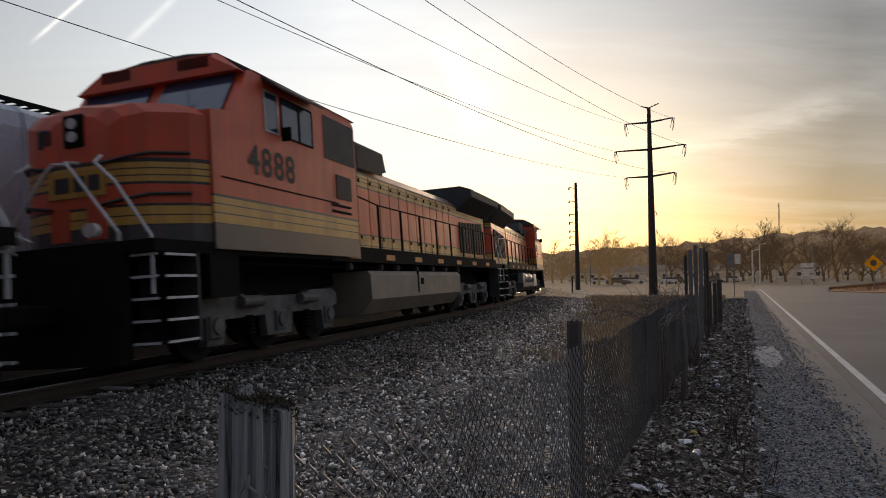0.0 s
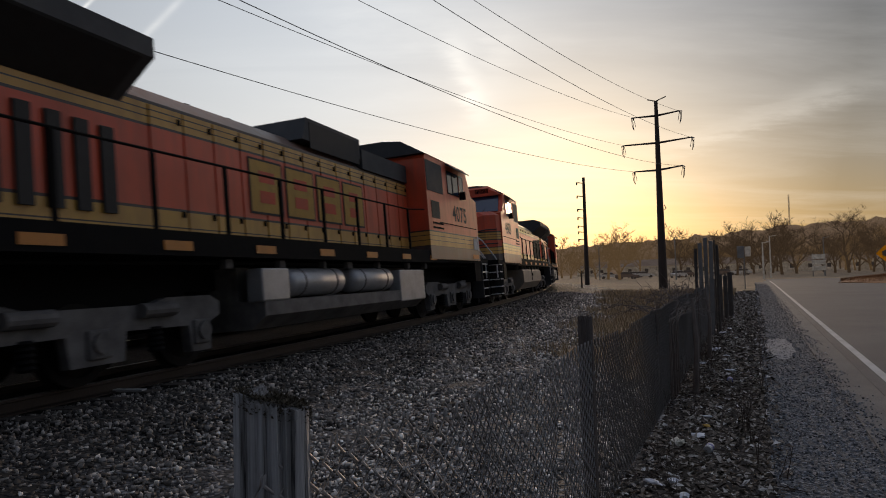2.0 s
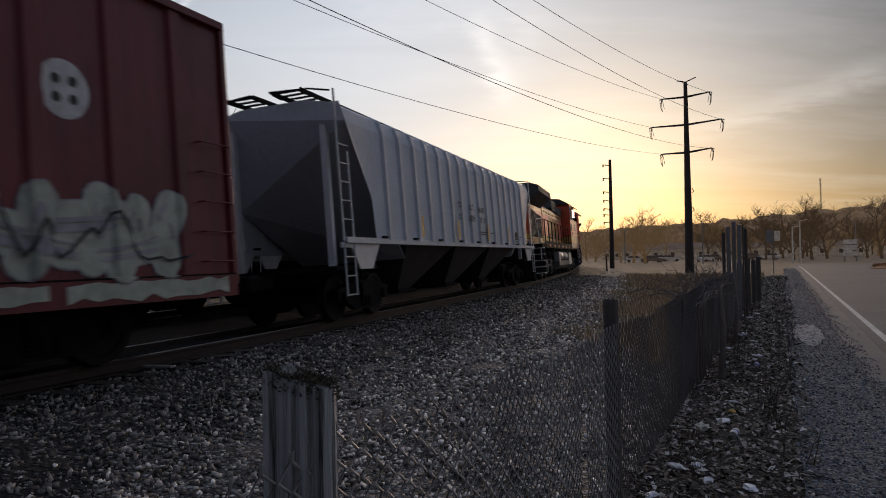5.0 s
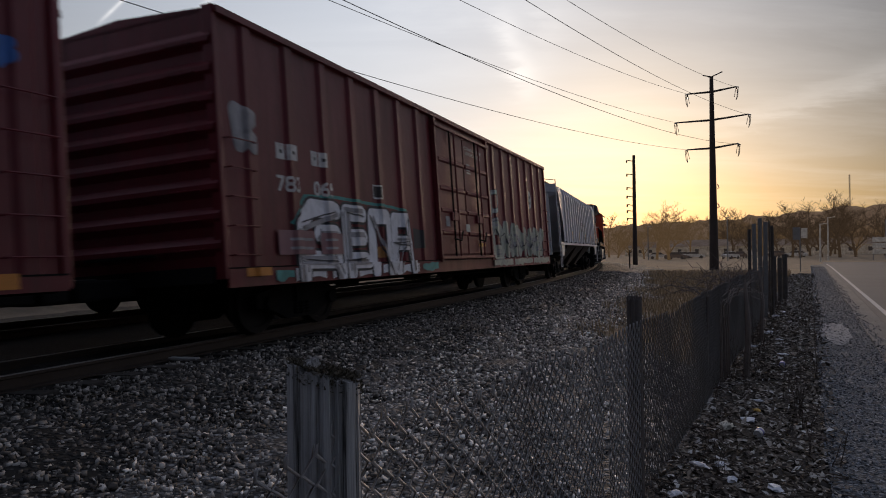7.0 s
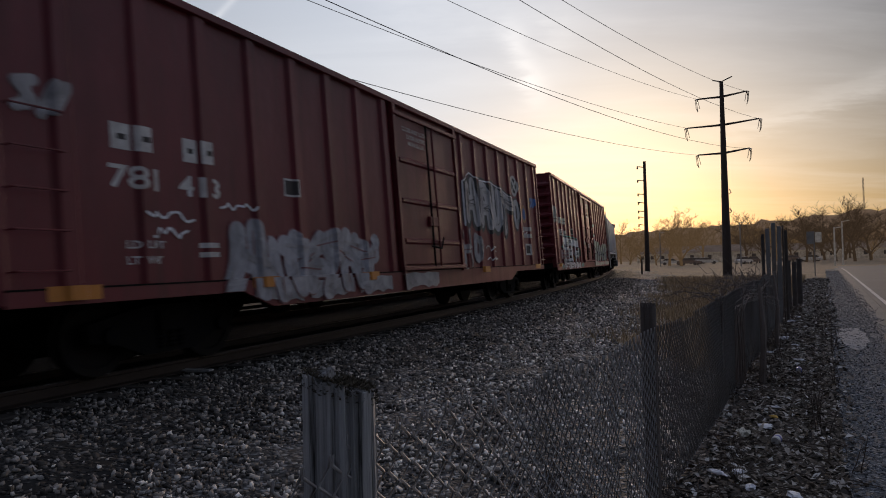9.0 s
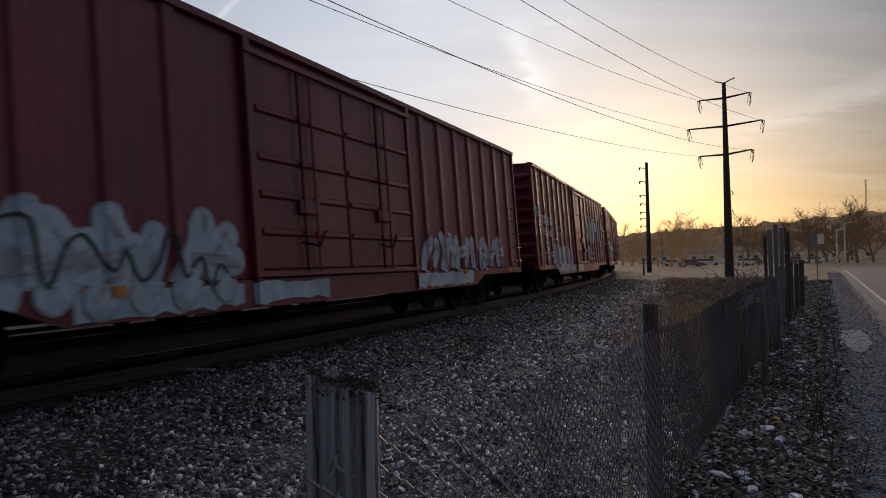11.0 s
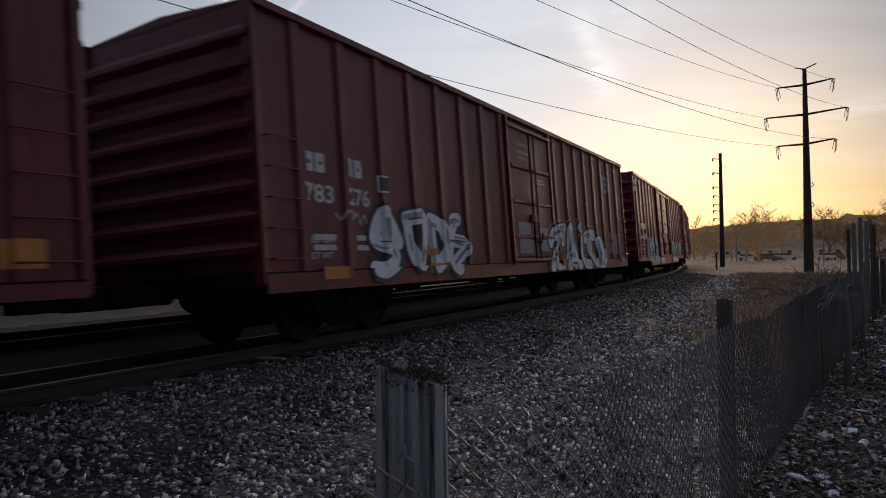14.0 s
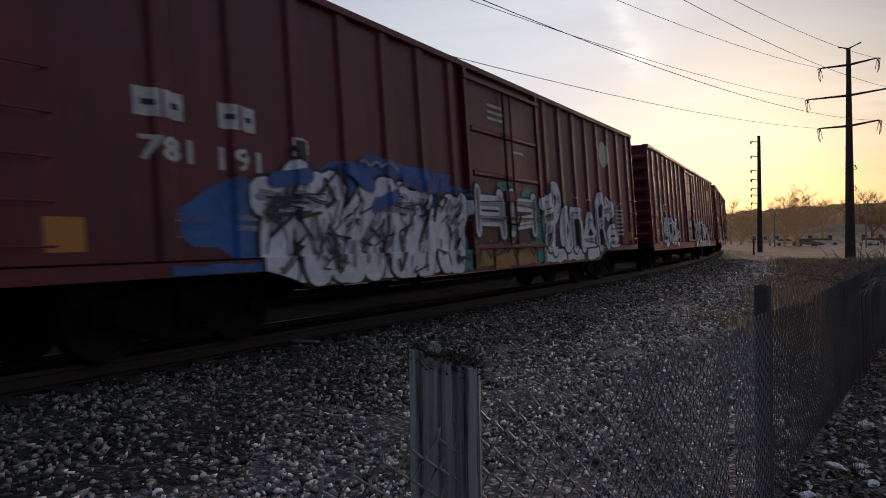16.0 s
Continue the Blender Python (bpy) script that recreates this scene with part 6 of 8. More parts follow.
    piece(r, l, [[(1.85, 2.02), (2.2, 2.05), (2.6, 2.22)], [(2.2, 1.74), (2.6, 1.80)], [(1.98, 1.2), (2.4, 1.3)], [(2.62, 2.42), (2.6, 1.7), (2.5, 0.95)], [(2.62, 2.42), (2.9, 2.46), (3.05, 2.2), (2.9, 1.86), (2.6, 1.66)], [(2.36, 1.5), (2.22, 1.05)], [(3.35, 1.9), (3.16, 1.5), (3.22, 1.08), (3.45, 1.08), (3.55, 1.5), (3.35, 1.9)], [(3.86, 1.9), (3.84, 1.0)], [(3.86, 1.86), (4.28, 1.86), (4.45, 1.5), (4.40, 1.0)], [(4.66, 1.12), (4.9, 1.5), (5.05, 1.8), (5.2, 1.55), (5.42, 1.4)], [(4.7, 1.14), (5.3, 1.16)], [(5.76, 2.1), (5.74, 1.0)], [(5.76, 2.16), (6.05, 2.40), (6.28, 2.1), (6.1, 1.72), (5.86, 1.62)], [(6.1, 1.6), (6.36, 1.05)], [(6.36, 1.98), (6.8, 2.06)], [(6.62, 2.30), (6.94, 2.08), (6.68, 1.86)], [(6.62, 1.34), (7.0, 1.5), (7.4, 1.24)], [(6.7, 1.1), (7.3, 1.12)]], 0.15, S_WHITE, S_BLACK, 0.05, None, 44, 54)
    coat(r, l, [o for x, a in ((3.08, 0.62), (4.12, 0.45), (6.02, 0.5), (2.86, 0.3)) for o in stroke([(x, 1.1), (x + 0.08, 1.1 + a)], 0.07, 5)], S_BLACK, "graffiti_shade", 0.018)
    wash(r, l, [(1.95, 3.2), (3.3, 4.4), (4.7, 5.6)], 0.64, 1.0, S_WHITE, 65)
    wash(r, l, [(5.7, 6.4), (6.6, 7.4)], 0.88, 1.0, S_GREY, 66)
    coat(r, l, [o for q in (scribble(7.3, 7.95, 2.18, 2.34, 9, 67), scribble(3.95, 4.3, 2.25, 2.38, 6, 68), scribble(4.9, 5.3, 2.15, 2.28, 6, 69)) for p in q for o in stroke(p, 0.018, 3)], S_GREY, "scrawled_tag", 0.006, "small pale scrawled tags")
    slid[:] = SLIDE[5]
    bars(r, l, 7.4, 7.95, 1.25, 2.1, 7, M_LETTER, "stencil_bar", 0.45, 9)
    patch(r, l, 8.55, 8.95, 1.15, 1.42, M_ORANGE_MARK, "reflector")
    patch(r, l, -9.42, -9.05, 1.15, 1.48, M_ORANGE_MARK, "reflector")
    patch(r, l, -6.31, -5.99, 2.31, 2.58, M_LETTER), patch(r, l, -6.28, -6.02, 2.34, 2.55, M_INK, lift=0.006)
    bars(r, l, -0.9, -0.1, 3.55, 3.95, 3, M_LETTER, "door_sign", 0.45, 5), bars(r, l, 0.2, 0.7, 3.0, 3.1, 1, M_LETTER, "door_sign")
    for x in (1.4, 4.9):
        patch(r, l, x, x + 0.6, 0.98, 1.12, M_ORANGE_MARK, "reflector", lift=0.012)
    cars.append(r)
    return cars


def hopper(label):
    """A covered grain hopper; its ribs stand upright."""
    root = tagged(new("covered_hopper"), label, "hopper car", "grain hoppers")
    m = dirty("pale_blue_grey_hopper_paint", (0.50, 0.53, 0.58), (0.36, 0.38, 0.42), 0.5, 0, 0.9, 0.5, 0.05)
    x1 = 8.15
    ribs = [-7.4 + i * 0.87 for i in range(18)]
    line = side_line(ribs, -7.0, 7.0, 0.06)
    for side in (-1, 1):
        s = Shape()
        xs = [-8.2] + [-7.0] + [r + d for r in ribs if abs(r) < 6.8 for d in (-0.10, -0.05, 0.05, 0.10)] + [7.0, 8.2]
        ds = [0.0] + [0.0] + [v for r in ribs if abs(r) < 6.8 for v in (0.0, 0.06, 0.06, 0.0)] + [0.0, 0.0]
        rings = []
        for z, inset, half in ((1.60, 0.0, 7.15), (2.45, 0.0, 7.25), (3.9, 0.02, 8.2), (4.18, 0.10, 8.2), (4.32, 0.30, 8.2)):
            rings.append([(max(-half, min(half, x)), side * (1.5 - inset + d), z) for x, d in zip(xs, ds)])
        s.loft(rings, closed=False)
        part("side_wall", s, m, root, "smooth pale side with upright ribs")
        part("side_sill", Shape().box(-8.5, 8.5, side * 1.5 - 0.03, side * 1.5 + 0.03, 1.50, 1.62, 0.01), m, root)
        for i in range(9):
            x = -6.9 + i * 1.74
            part("sill_bracket", Shape().box(x, x + 0.2, side * 1.5 - 0.06, side * 1.5 + 0.06, 1.62, 1.67), M_BLACK, root)
        for e in (-1, 1):
            part("end_panel", Shape().prism([(e * 6.95, 1.52), (e * 8.6, 1.52), (e * 8.6, 1.42), (e * 8.2, 1.42), (e * 7.9, 1.0), (e * 7.35, 1.0)], side * 1.45 - 0.02, side * 1.45 + 0.02), M_WHITE, root, "pale end gusset")
            for dx in (0.08, 0.48):
                part("ladder_rail", Shape().tube([(e * (8.05 + dx), side * 1.48, 1.55), (e * (8.05 + dx), side * 1.46, 3.3 if dx < 0.2 else 4.45)], 0.022, 5), M_WHITE, root)
                part("ladder_rail", Shape().tube([(e * (8.05 + dx), side * 1.48, 1.5), (e * (8.05 + dx), side * 1.48, 0.5)], 0.018, 5), M_WHITE, root)
            for i in range(9):
                z = 0.52 + i * 0.36
                part("ladder_rung", Shape().tube([(e * 8.13, side * 1.48, z), (e * 8.53, side * 1.48, z)], 0.014, 5), M_WHITE, root)
            part("roof_walk_end", Shape().tube([(e * 8.2, side * 0.2, 4.5), (e * 8.6, side * 0.2, 4.55), (e * 8.6, side * 1.0, 4.50), (e * 8.55, side * 1.4, 4.42)], 0.02, 5), M_BLACK, root)
    # slanting ends
    for e in (-1, 1):
        s = Shape().poly([(e * 8.2, -1.4, 4.3), (e * 8.2, 1.4, 4.3), (e * 8.2, 1.5, 3.9), (e * 7.25, 1.5, 2.45), (e * 5.2, 1.3, 1.2), (e * 5.2, -1.3, 1.2), (e * 7.25, -1.5, 2.45), (e * 8.2, -1.5, 3.9)])
        part("slope_sheet", s, m, root)
        part("end_platform", Shape().box(min(e * 7.0, e * 8.75), max(e * 7.0, e * 8.75), -1.4, 1.4, 1.0, 1.08), M_BLACK, root)
        for y in (-1.0, 1.0):
            part("end_post", Shape().box(e * 8.1 - 0.06, e * 8.1 + 0.06, y - 0.06, y + 0.06, 1.05, 4.0), M_WHITE, root)
        coupler(root, e * 8.7, e)
        freight_truck(root, e * 6.9)
    roof = Shape().loft([[(x, y, z) for y, z in ((-1.22, 4.30), (-0.7, 4.42), (0.7, 4.42), (1.22, 4.30))] for x in (-8.2, 8.2)])
    part("roof", roof, m, root)
    for yy in (-0.5, 0.5):
        s = Shape()
        for i in range(68):
            x = -8.45 + i * 0.25
            s.box(x, x + 0.07, yy - 0.28, yy + 0.28, 4.55, 4.58)
        s.box(-8.5, 8.5, yy - 0.30, yy - 0.27, 4.50, 4.59).box(-8.5, 8.5, yy + 0.27, yy + 0.30, 4.50, 4.59)
        part("roof_walk", s, M_BLACK, root, "dark open-grid roof walk")
    hatch = Shape().box(-7.4, 7.4, -0.19, 0.19, 4.42, 4.52, 0.02)
    part("roof_hatch", hatch, m, root)
    tan = dirty("dusty_brown_hopper_bottom", (0.055, 0.044, 0.037), (0.025, 0.021, 0.018), 0.85, 0, 1.5, 0.6)
    for x in (-3.6, 0.0, 3.6):
        s = Shape().loft([[(x - 1.75, -1.42, 1.56), (x + 1.75, -1.42, 1.56), (x + 1.75, 1.42, 1.56), (x - 1.75, 1.42, 1.56)], [(x - 0.4, -0.55, 0.45), (x + 0.4, -0.55, 0.45), (x + 0.4, 0.55, 0.45), (x - 0.4, 0.55, 0.45)]])
        part("hopper_bay", s, tan, root, "dusty brown discharge bay")
        part("discharge_gate", Shape().box(x - 0.55, x + 0.55, -0.65, 0.65, 0.36, 0.46, 0.02), M_BLACK, root)
    part("centre_sill", Shape().box(-8.6, 8.6, -0.2, 0.2, 0.75, 1.1), M_BLACK, root)
    return root, line


def hopper_marks(root, line):
    y = -1.566
    for text, x0, x1, z in (("DO", -1.75, -1.45, 2.70), ("NOT", -0.68, -0.30, 2.68), ("HAMMER", 0.28, 0.90, 2.66), ("ON", -1.75, -1.45, 2.35), ("SIDES", -0.68, -0.16, 2.35), ("OF CAR", 0.38, 0.93, 2.34)):
        me = letters(text, 0.25, 0.006)
        me.materials.append(M_INK)
        xs = [p.co.x for p in me.vertices]
        sx = (x1 - x0) / (max(xs) - min(xs))
        on_side(me, (x0 + x1) / 2, z, y, 0, sx, 1)
        part("lettering", me, None, root, "black stencilled warning words")
    tape = dirty("yellow_reflector_tape", (0.62, 0.34, 0.03), (0.45, 0.25, 0.03), 0.45, 0, 6, 0.3)
    for x in (1.16, 3.9, 6.85, -1.9, -4.7):
        part("reflector", Shape().box(x, x + 0.13, y - 0.003, y + 0.003, 1.70, 2.22), tape, root, "upright yellow reflector strip")
    part("data_panel", Shape().box(4.95, 5.35, y - 0.003, y + 0.003, 1.80, 2.10), M_INK, root)
    for x, z, w in ((0.35, 1.95, 0.6), (0.35, 1.88, 0.55), (1.5, 1.95, 0.4), (5.6, 1.9, 0.3), (5.6, 1.8, 0.28), (5.0, 1.72, 0.35)):
        part("stencil_bar", Shape().box(x, x + w, y - 0.002, y + 0.002, z, z + 0.035), M_INK, root)


LOCO_1 = locomotive(1, "", "reservoirs", "orange diesel locomotive with dark roof, leading the train")
LOCO_2 = locomotive(1, "4888", "plain", "dusty orange diesel locomotive running nose backwards")
LOCO_3 = locomotive(-1, "4075", "reservoirs", "orange diesel locomotive with yellow bands and silver reservoirs", (-1.2, 1.3))
hood_emblem(LOCO_3)
for _x0, _x1, _z0, _z1 in ((8.50, 8.95, 2.04, 2.42), (8.98, 9.12, 2.02, 2.52)):
    part("placard", Shape().box(_x0, _x1, -1.562, -1.553, _z0, _z1), M_LETTER, LOCO_3, "white paper placard on the cab side")
part("reflector", Shape().box(8.3, 9.0, -1.562, -1.553, 1.72, 1.86), M_ORANGE_MARK, LOCO_3)
HOPPER, _line = hopper("pale blue-grey covered hopper with yellow reflector strips")
hopper_marks(HOPPER, _line)
BOXCARS = make_boxcars()
for _car in [LOCO_1, LOCO_2, LOCO_3, HOPPER] + BOXCARS:
    _car.scale = (1, 1, 0.94 if _car in BOXCARS else 0.945)
PARKED = hopper("grey-blue covered hopper standing on the second track")[0]
PARKED.matrix_basis = on_track(-12.7, -4.6)
for _s in (-66.3, -48.4, -30.6, 5.2, 23.1, 41.0, 58.9):
    copy_thing(PARKED, on_track(_s, -4.6))


# ---- the fence and what lies about it ----
FENCE_W = -0.92


def scatter_stones(name, pts, sizes, mat, seed, label, flat=0.5):
    """Many small angular stones as one mesh."""
    rng = np.random.default_rng(seed)
    n = len(pts)
    base = np.array([(x, y, z) for x in (-1, 1) for y in (-1, 1) for z in (-1, 1)], float)
    tri = np.array([(0, 1, 3), (0, 3, 2), (4, 6, 7), (4, 7, 5), (0, 4, 5), (0, 5, 1), (2, 3, 7), (2, 7, 6), (0, 2, 6), (0, 6, 4), (1, 5, 7), (1, 7, 3)])
    v = base[None] * (1 + rng.uniform(-0.62, 0.25, (n, 8, 3)))
    v = v * (sizes[:, None, None] * rng.uniform(0.65, 1.25, (n, 1, 3))) * np.array([1, 1, flat])
    a = rng.uniform(0, 2 * np.pi, (n, 3)) * np.array([1, 0.3, 0.3])
    ca, sa, cb, sb = np.cos(a[:, 0]), np.sin(a[:, 0]), np.cos(a[:, 1]), np.sin(a[:, 1])
    x, y, z = v[..., 0], v[..., 1], v[..., 2]
    y, z = y * cb[:, None] - z * sb[:, None], y * sb[:, None] + z * cb[:, None]
    x, y = x * ca[:, None] - y * sa[:, None], x * sa[:, None] + y * ca[:, None]
    v = np.stack([x, y, z], -1) + pts[:, None]
    f = (tri[None] + (np.arange(n) * 8)[:, None, None]).reshape(-1, 3)
    return tagged(new(name, raw_mesh(name, v.reshape(-1, 3), f, mat)), label, "gravel", kind="stuff")


# light multiplies the stone colour to copy the falloff towards the train
def stone_material(name="grimy_shaded_ballast_stone", light=1.0):
    m, k, b = material(name, 0.85)
    g = k.tree.nodes.new("ShaderNodeNewGeometry").outputs["Random Per Island"]
    col = k.ramp(g, [(0.0, (0.022, 0.020, 0.018)), (0.35, (0.075, 0.068, 0.061)), (0.62, (0.18, 0.166, 0.15)), (0.85, (0.36, 0.335, 0.305)), (1.0, (0.58, 0.55, 0.51))])
    v = coords(k)
    col = k.mix(0.5, col, k.ramp(k.noise(v, 60.0, 3.0), [(0.3, 0.5), (0.7, 1.5)]), "MULTIPLY")
    col = k.mix(k.ramp(k.noise(v, 0.5, 3.0), [(0.4, 0.0), (0.7, 0.5)]), col, (0.06, 0.05, 0.042))
    col = k.mix(1.0, col, (light, light * 0.985, light * 0.97), "MULTIPLY")
    k.link(col, b.inputs["Base Color"])
    return m


def make_ballast():
    rng = np.random.default_rng(7)
    n = 640000
    u, w = rng.uniform(-6, 46, n), rng.uniform(-30, -0.98, n)
    x, y = u * UX + w * UY, u * UY - w * UX
    q = np.hypot(x - CX, y - CY) - RADIUS
    far = np.hypot(x, y)
    edge = 5.4 + 0.5 * np.sin(u * 0.9) + np.clip((14 - u) / 3, 0, 8)
    keep = (q > 0.95) & (q < edge) & (far > 1.3) & (y > 0.2)
    keep &= rng.random(n) < np.clip(7.5 / far, 0.06, 1.0) ** 1.25
    x, y, far = x[keep], y[keep], far[keep]
    size = (0.009 + 0.017 * rng.random(len(x)) ** 1.5) * (1 + far / 40)
    z = lie(x, y) + size * 0.35
    q = np.hypot(x - CX, y - CY) - RADIUS
    near = q < 3.4 + rng.normal(0, 0.45, len(q))
    pts = np.stack([x, y, z], -1)
    # grime and shade darken the inner stones' colour; dust and light pale the outer
    scatter_stones("ballast_stones", pts[near], size[near], stone_material(light=0.9), 8, "grimy dark grey ballast stones beside the track, shade in their colour")
    scatter_stones("ballast_stones", pts[~near], size[~near] * 0.85, stone_material("dusty_lit_ballast_stone", 2.4), 18, "pale dusty ballast stones near the fence, light in their colour")
    # fine gravel on the shoulder
    n = 42000
    u, w = rng.uniform(2.5, 62, n), rng.uniform(0.06, 0.82, n)
    w = np.where(rng.random(n) < 0.14, 0.82 + np.abs(rng.normal(0, 0.10, n)), w)
    keep = rng.random(n) < np.clip(6.0 / u, 0.06, 1) ** 1.2
    u, w = u[keep], w[keep]
    pts = np.stack([u * UX + w * UY, u * UY - w * UX, np.where(w > 0.82, 0.030, 0.014)], -1)
    m = dirty("shoulder_gravel", (0.18, 0.187, 0.20), (0.07, 0.07, 0.075), 0.9, 0, 6.0, 0.5, 0, 0.85)
    scatter_stones("shoulder_stones", pts, rng.uniform(0.004, 0.011, len(u)) * (1 + u / 40), m, 9, "small grey stones on the road shoulder")


make_ballast()


def make_post(u, r, top, seed, lean=0.0, broad=1.0, slope=0.0, n=36, rag=1.0):
    """A weathered wooden post with drying cracks and a ragged top."""
    rng = random.Random(seed)
    crack = {i: rng.uniform(0.10, 0.30) for i in rng.sample(range(n), 8 if n < 60 else 13)}
    rings = []
    for j, h in enumerate((0.0, 0.25, 0.5, 0.75, 0.9, 0.97, 1.0)):
        ringp = []
        for i in range(n):
            a = 2 * math.pi * i / n
            rr = r * (1.0 + 0.04 * math.sin(3 * a + seed) + 0.02 * math.sin(7 * a + 2 * h)) * (1 - 0.03 * h)
            if i in crack and h > 0.2:
                rr *= 1 - 0.6 * crack[i] * min(1, h + 0.1)
            z = -0.25 + (top + 0.25) * h + (rng.uniform(-0.045, 0.02) * rag if h == 1.0 else 0)
            z -= slope * rr * (0.78 * math.cos(a) + 0.6 * math.sin(a)) * h
            ringp.append((rr * math.cos(a) * broad + lean * h, rr * math.sin(a), z))
        rings.append(ringp)
    rings.append([(p[0] * 0.72 + lean * 0.28, p[1] * 0.72, p[2] - 0.006 + rng.uniform(-0.01, 0.012)) for p in rings[-1]])
    rings.append([(p[0] * 0.25 + lean * 0.75, p[1] * 0.25, p[2] + rng.uniform(-0.008, 0.012)) for p in rings[-2]])
    return Shape().loft(rings), pose(*road(u, FENCE_W - 0.0 - r * 0.9), 0, 0, -ROAD_TURN)


def post_material():
    m, k, b = material("weathered_grey_wood", 0.9)
    v = coords(k)
    grain = k.noise(k.mapping(v, scale=(1.0, 1.0, 0.03)), 75.0, 6.0, 0.7)
    col = k.ramp(grain, [(0.34, (0.045, 0.043, 0.042)), (0.45, (0.31, 0.305, 0.305)), (0.72, (0.54, 0.535, 0.54))])
    col = k.mix(k.ramp(k.noise(v, 5.0, 5.0), [(0.5, 0.0), (0.8, 0.5)]), col, (0.10, 0.085, 0.075))
    k.link(col, b.inputs["Base Color"])
    bump(k, b, grain, 0.9, 0.012)
    return m


def moss(r, top, slope):
    """Short dry tufts on a post's head."""
    rng = random.Random(77)
    s = Shape()
    for _ in range(2200):
        a, q = rng.uniform(0, 2 * math.pi), r * rng.random() ** 0.5 * 1.0
        p = Vector((q * math.cos(a), q * math.sin(a), top + 0.004 - (0.035 * rng.random() if q > r * 0.88 else 0)))
        p.z -= slope * (0.78 * p.x + 0.6 * p.y)
        e = Vector((rng.uniform(-1, 1), rng.uniform(-1, 1), rng.uniform(0.0, 0.9))) * rng.uniform(0.006, 0.015)
        f = Vector((rng.uniform(-1, 1), rng.uniform(-1, 1), 0)).normalized() * 0.0032
        s.poly([p - f, p + f, p + e])
    return s


def make_fence():
    root = tagged(new("chain_link_fence"), "sagging rusty chain-link fence on weathered wooden posts", "fence")
    wood = post_material()
    old = dirty("dark_weathered_post", (0.115, 0.095, 0.085), (0.05, 0.042, 0.038), 0.95, 0, 5.0, 0.6, 0.4)
    for i, (u, r, top, lean) in enumerate(((1.276, 0.085, 1.185, 0.0), (4.29, 0.046, 1.165, 0.0), (7.3, 0.03, 0.98, 0.02), (10.2, 0.03, 1.0, -0.02), (13.0, 0.03, 1.02, 0.02), (-1.8, 0.07, 1.2, 0.0))):
        s, m = make_post(u, r, top, 3 + i, lean, 1.0, *((0.30, 84, 0.22) if i == 0 else (0.0, 36, 0.5)))
        post = part("wooden_post", s, wood if i == 0 else old, root, "grey weathered wooden post" if i == 0 else "dark brown weathered wooden post")
        post.matrix_basis = m
        if i == 0:
            part("moss", moss(r, top, 0.30), dirty("dry_brown_moss", (0.060, 0.048, 0.030), (0.022, 0.018, 0.014), 0.95, 0, 30.0, 0.7, 0), post, "dry brown moss and rotted wood on the post's head")
    wire = dirty("dull_galvanised_wire", (0.66, 0.65, 0.66), (0.34, 0.30, 0.28), 0.45, 0.3, 1.2, 0.6, 0.0)
    rusty = dirty("rusty_fence_wire", (0.26, 0.25, 0.245), (0.13, 0.115, 0.108), 0.7, 0.1, 1.2, 0.6, 0.0)
    p, h = 0.0435, 0.0305
    spans = [(-1.9, 1.28), (1.28, 4.29), (4.29, 7.3), (7.3, 10.2), (10.2, 13.0), (13.0, 16.4)]
    for a, b in spans:
        verts, faces = [], []
        for i in range(int(a / p), int(b / p)):
            u0 = i * p
            top = float(np.interp(u0, [-2, 1.15, 2.2, 4.05, 7, 9, 17], [1.07, 1.06, 1.08, 1.01, 1.04, 1.08, 1.08])) - 0.03 * math.sin(math.pi * (u0 - a) / (b - a))
            n = int((top + 0.04) / h)
            k = np.arange(n + 1)
            side = (k + i) % 2
            uu = u0 + p * side
            zz = -0.04 + k * h
            slack = 1.0 if u0 < 3.5 else 0.25
            bulge = FENCE_W + slack * (0.05 * np.sin(u0 * 1.9 + 1.0) * np.sin(zz * 2.6 + u0) + 0.03 * np.sin(u0 * 4.3) * zz)
            ww = bulge + 0.0022 * np.where(side == 0, 1, -1)
            zz = zz + 0.012 * np.sin(u0 * 2.7 + zz * 3)
            # a barb at the top
            uu, zz, ww = np.append(uu, uu[-1] + 0.004), np.append(zz, zz[-1] + 0.022), np.append(ww, ww[-1])
            c = np.stack([uu * UX + ww * UY, uu * UY - ww * UX, zz], -1)
            r = 0.0034 if u0 < 4 else 0.0030
            d1, d2, d3 = np.array([UX, UY, 0]) * r, np.array([UY, -UX, 0]) * r, np.array([0, 0, r * 0.6])
            ringv = np.stack([c + d1 + d3, c - d1 * 0.5 + d2, c - d1 * 0.5 - d2 - d3], 1)
            o = sum(len(q) for q in verts)
            verts.append(ringv.reshape(-1, 3))
            m = len(c)
            j = np.arange(m - 1)[:, None] * 3
            for s in range(3):
                t = (s + 1) % 3
                faces.append(np.concatenate([o + j + s, o + j + t, o + j + 3 + t, o + j + 3 + s], 1))
        part("wire_mesh", raw_mesh("wire_mesh", np.concatenate(verts), np.concatenate(faces), wire if a < 4 else rusty), None, root, "woven diamond wire mesh")


make_fence()


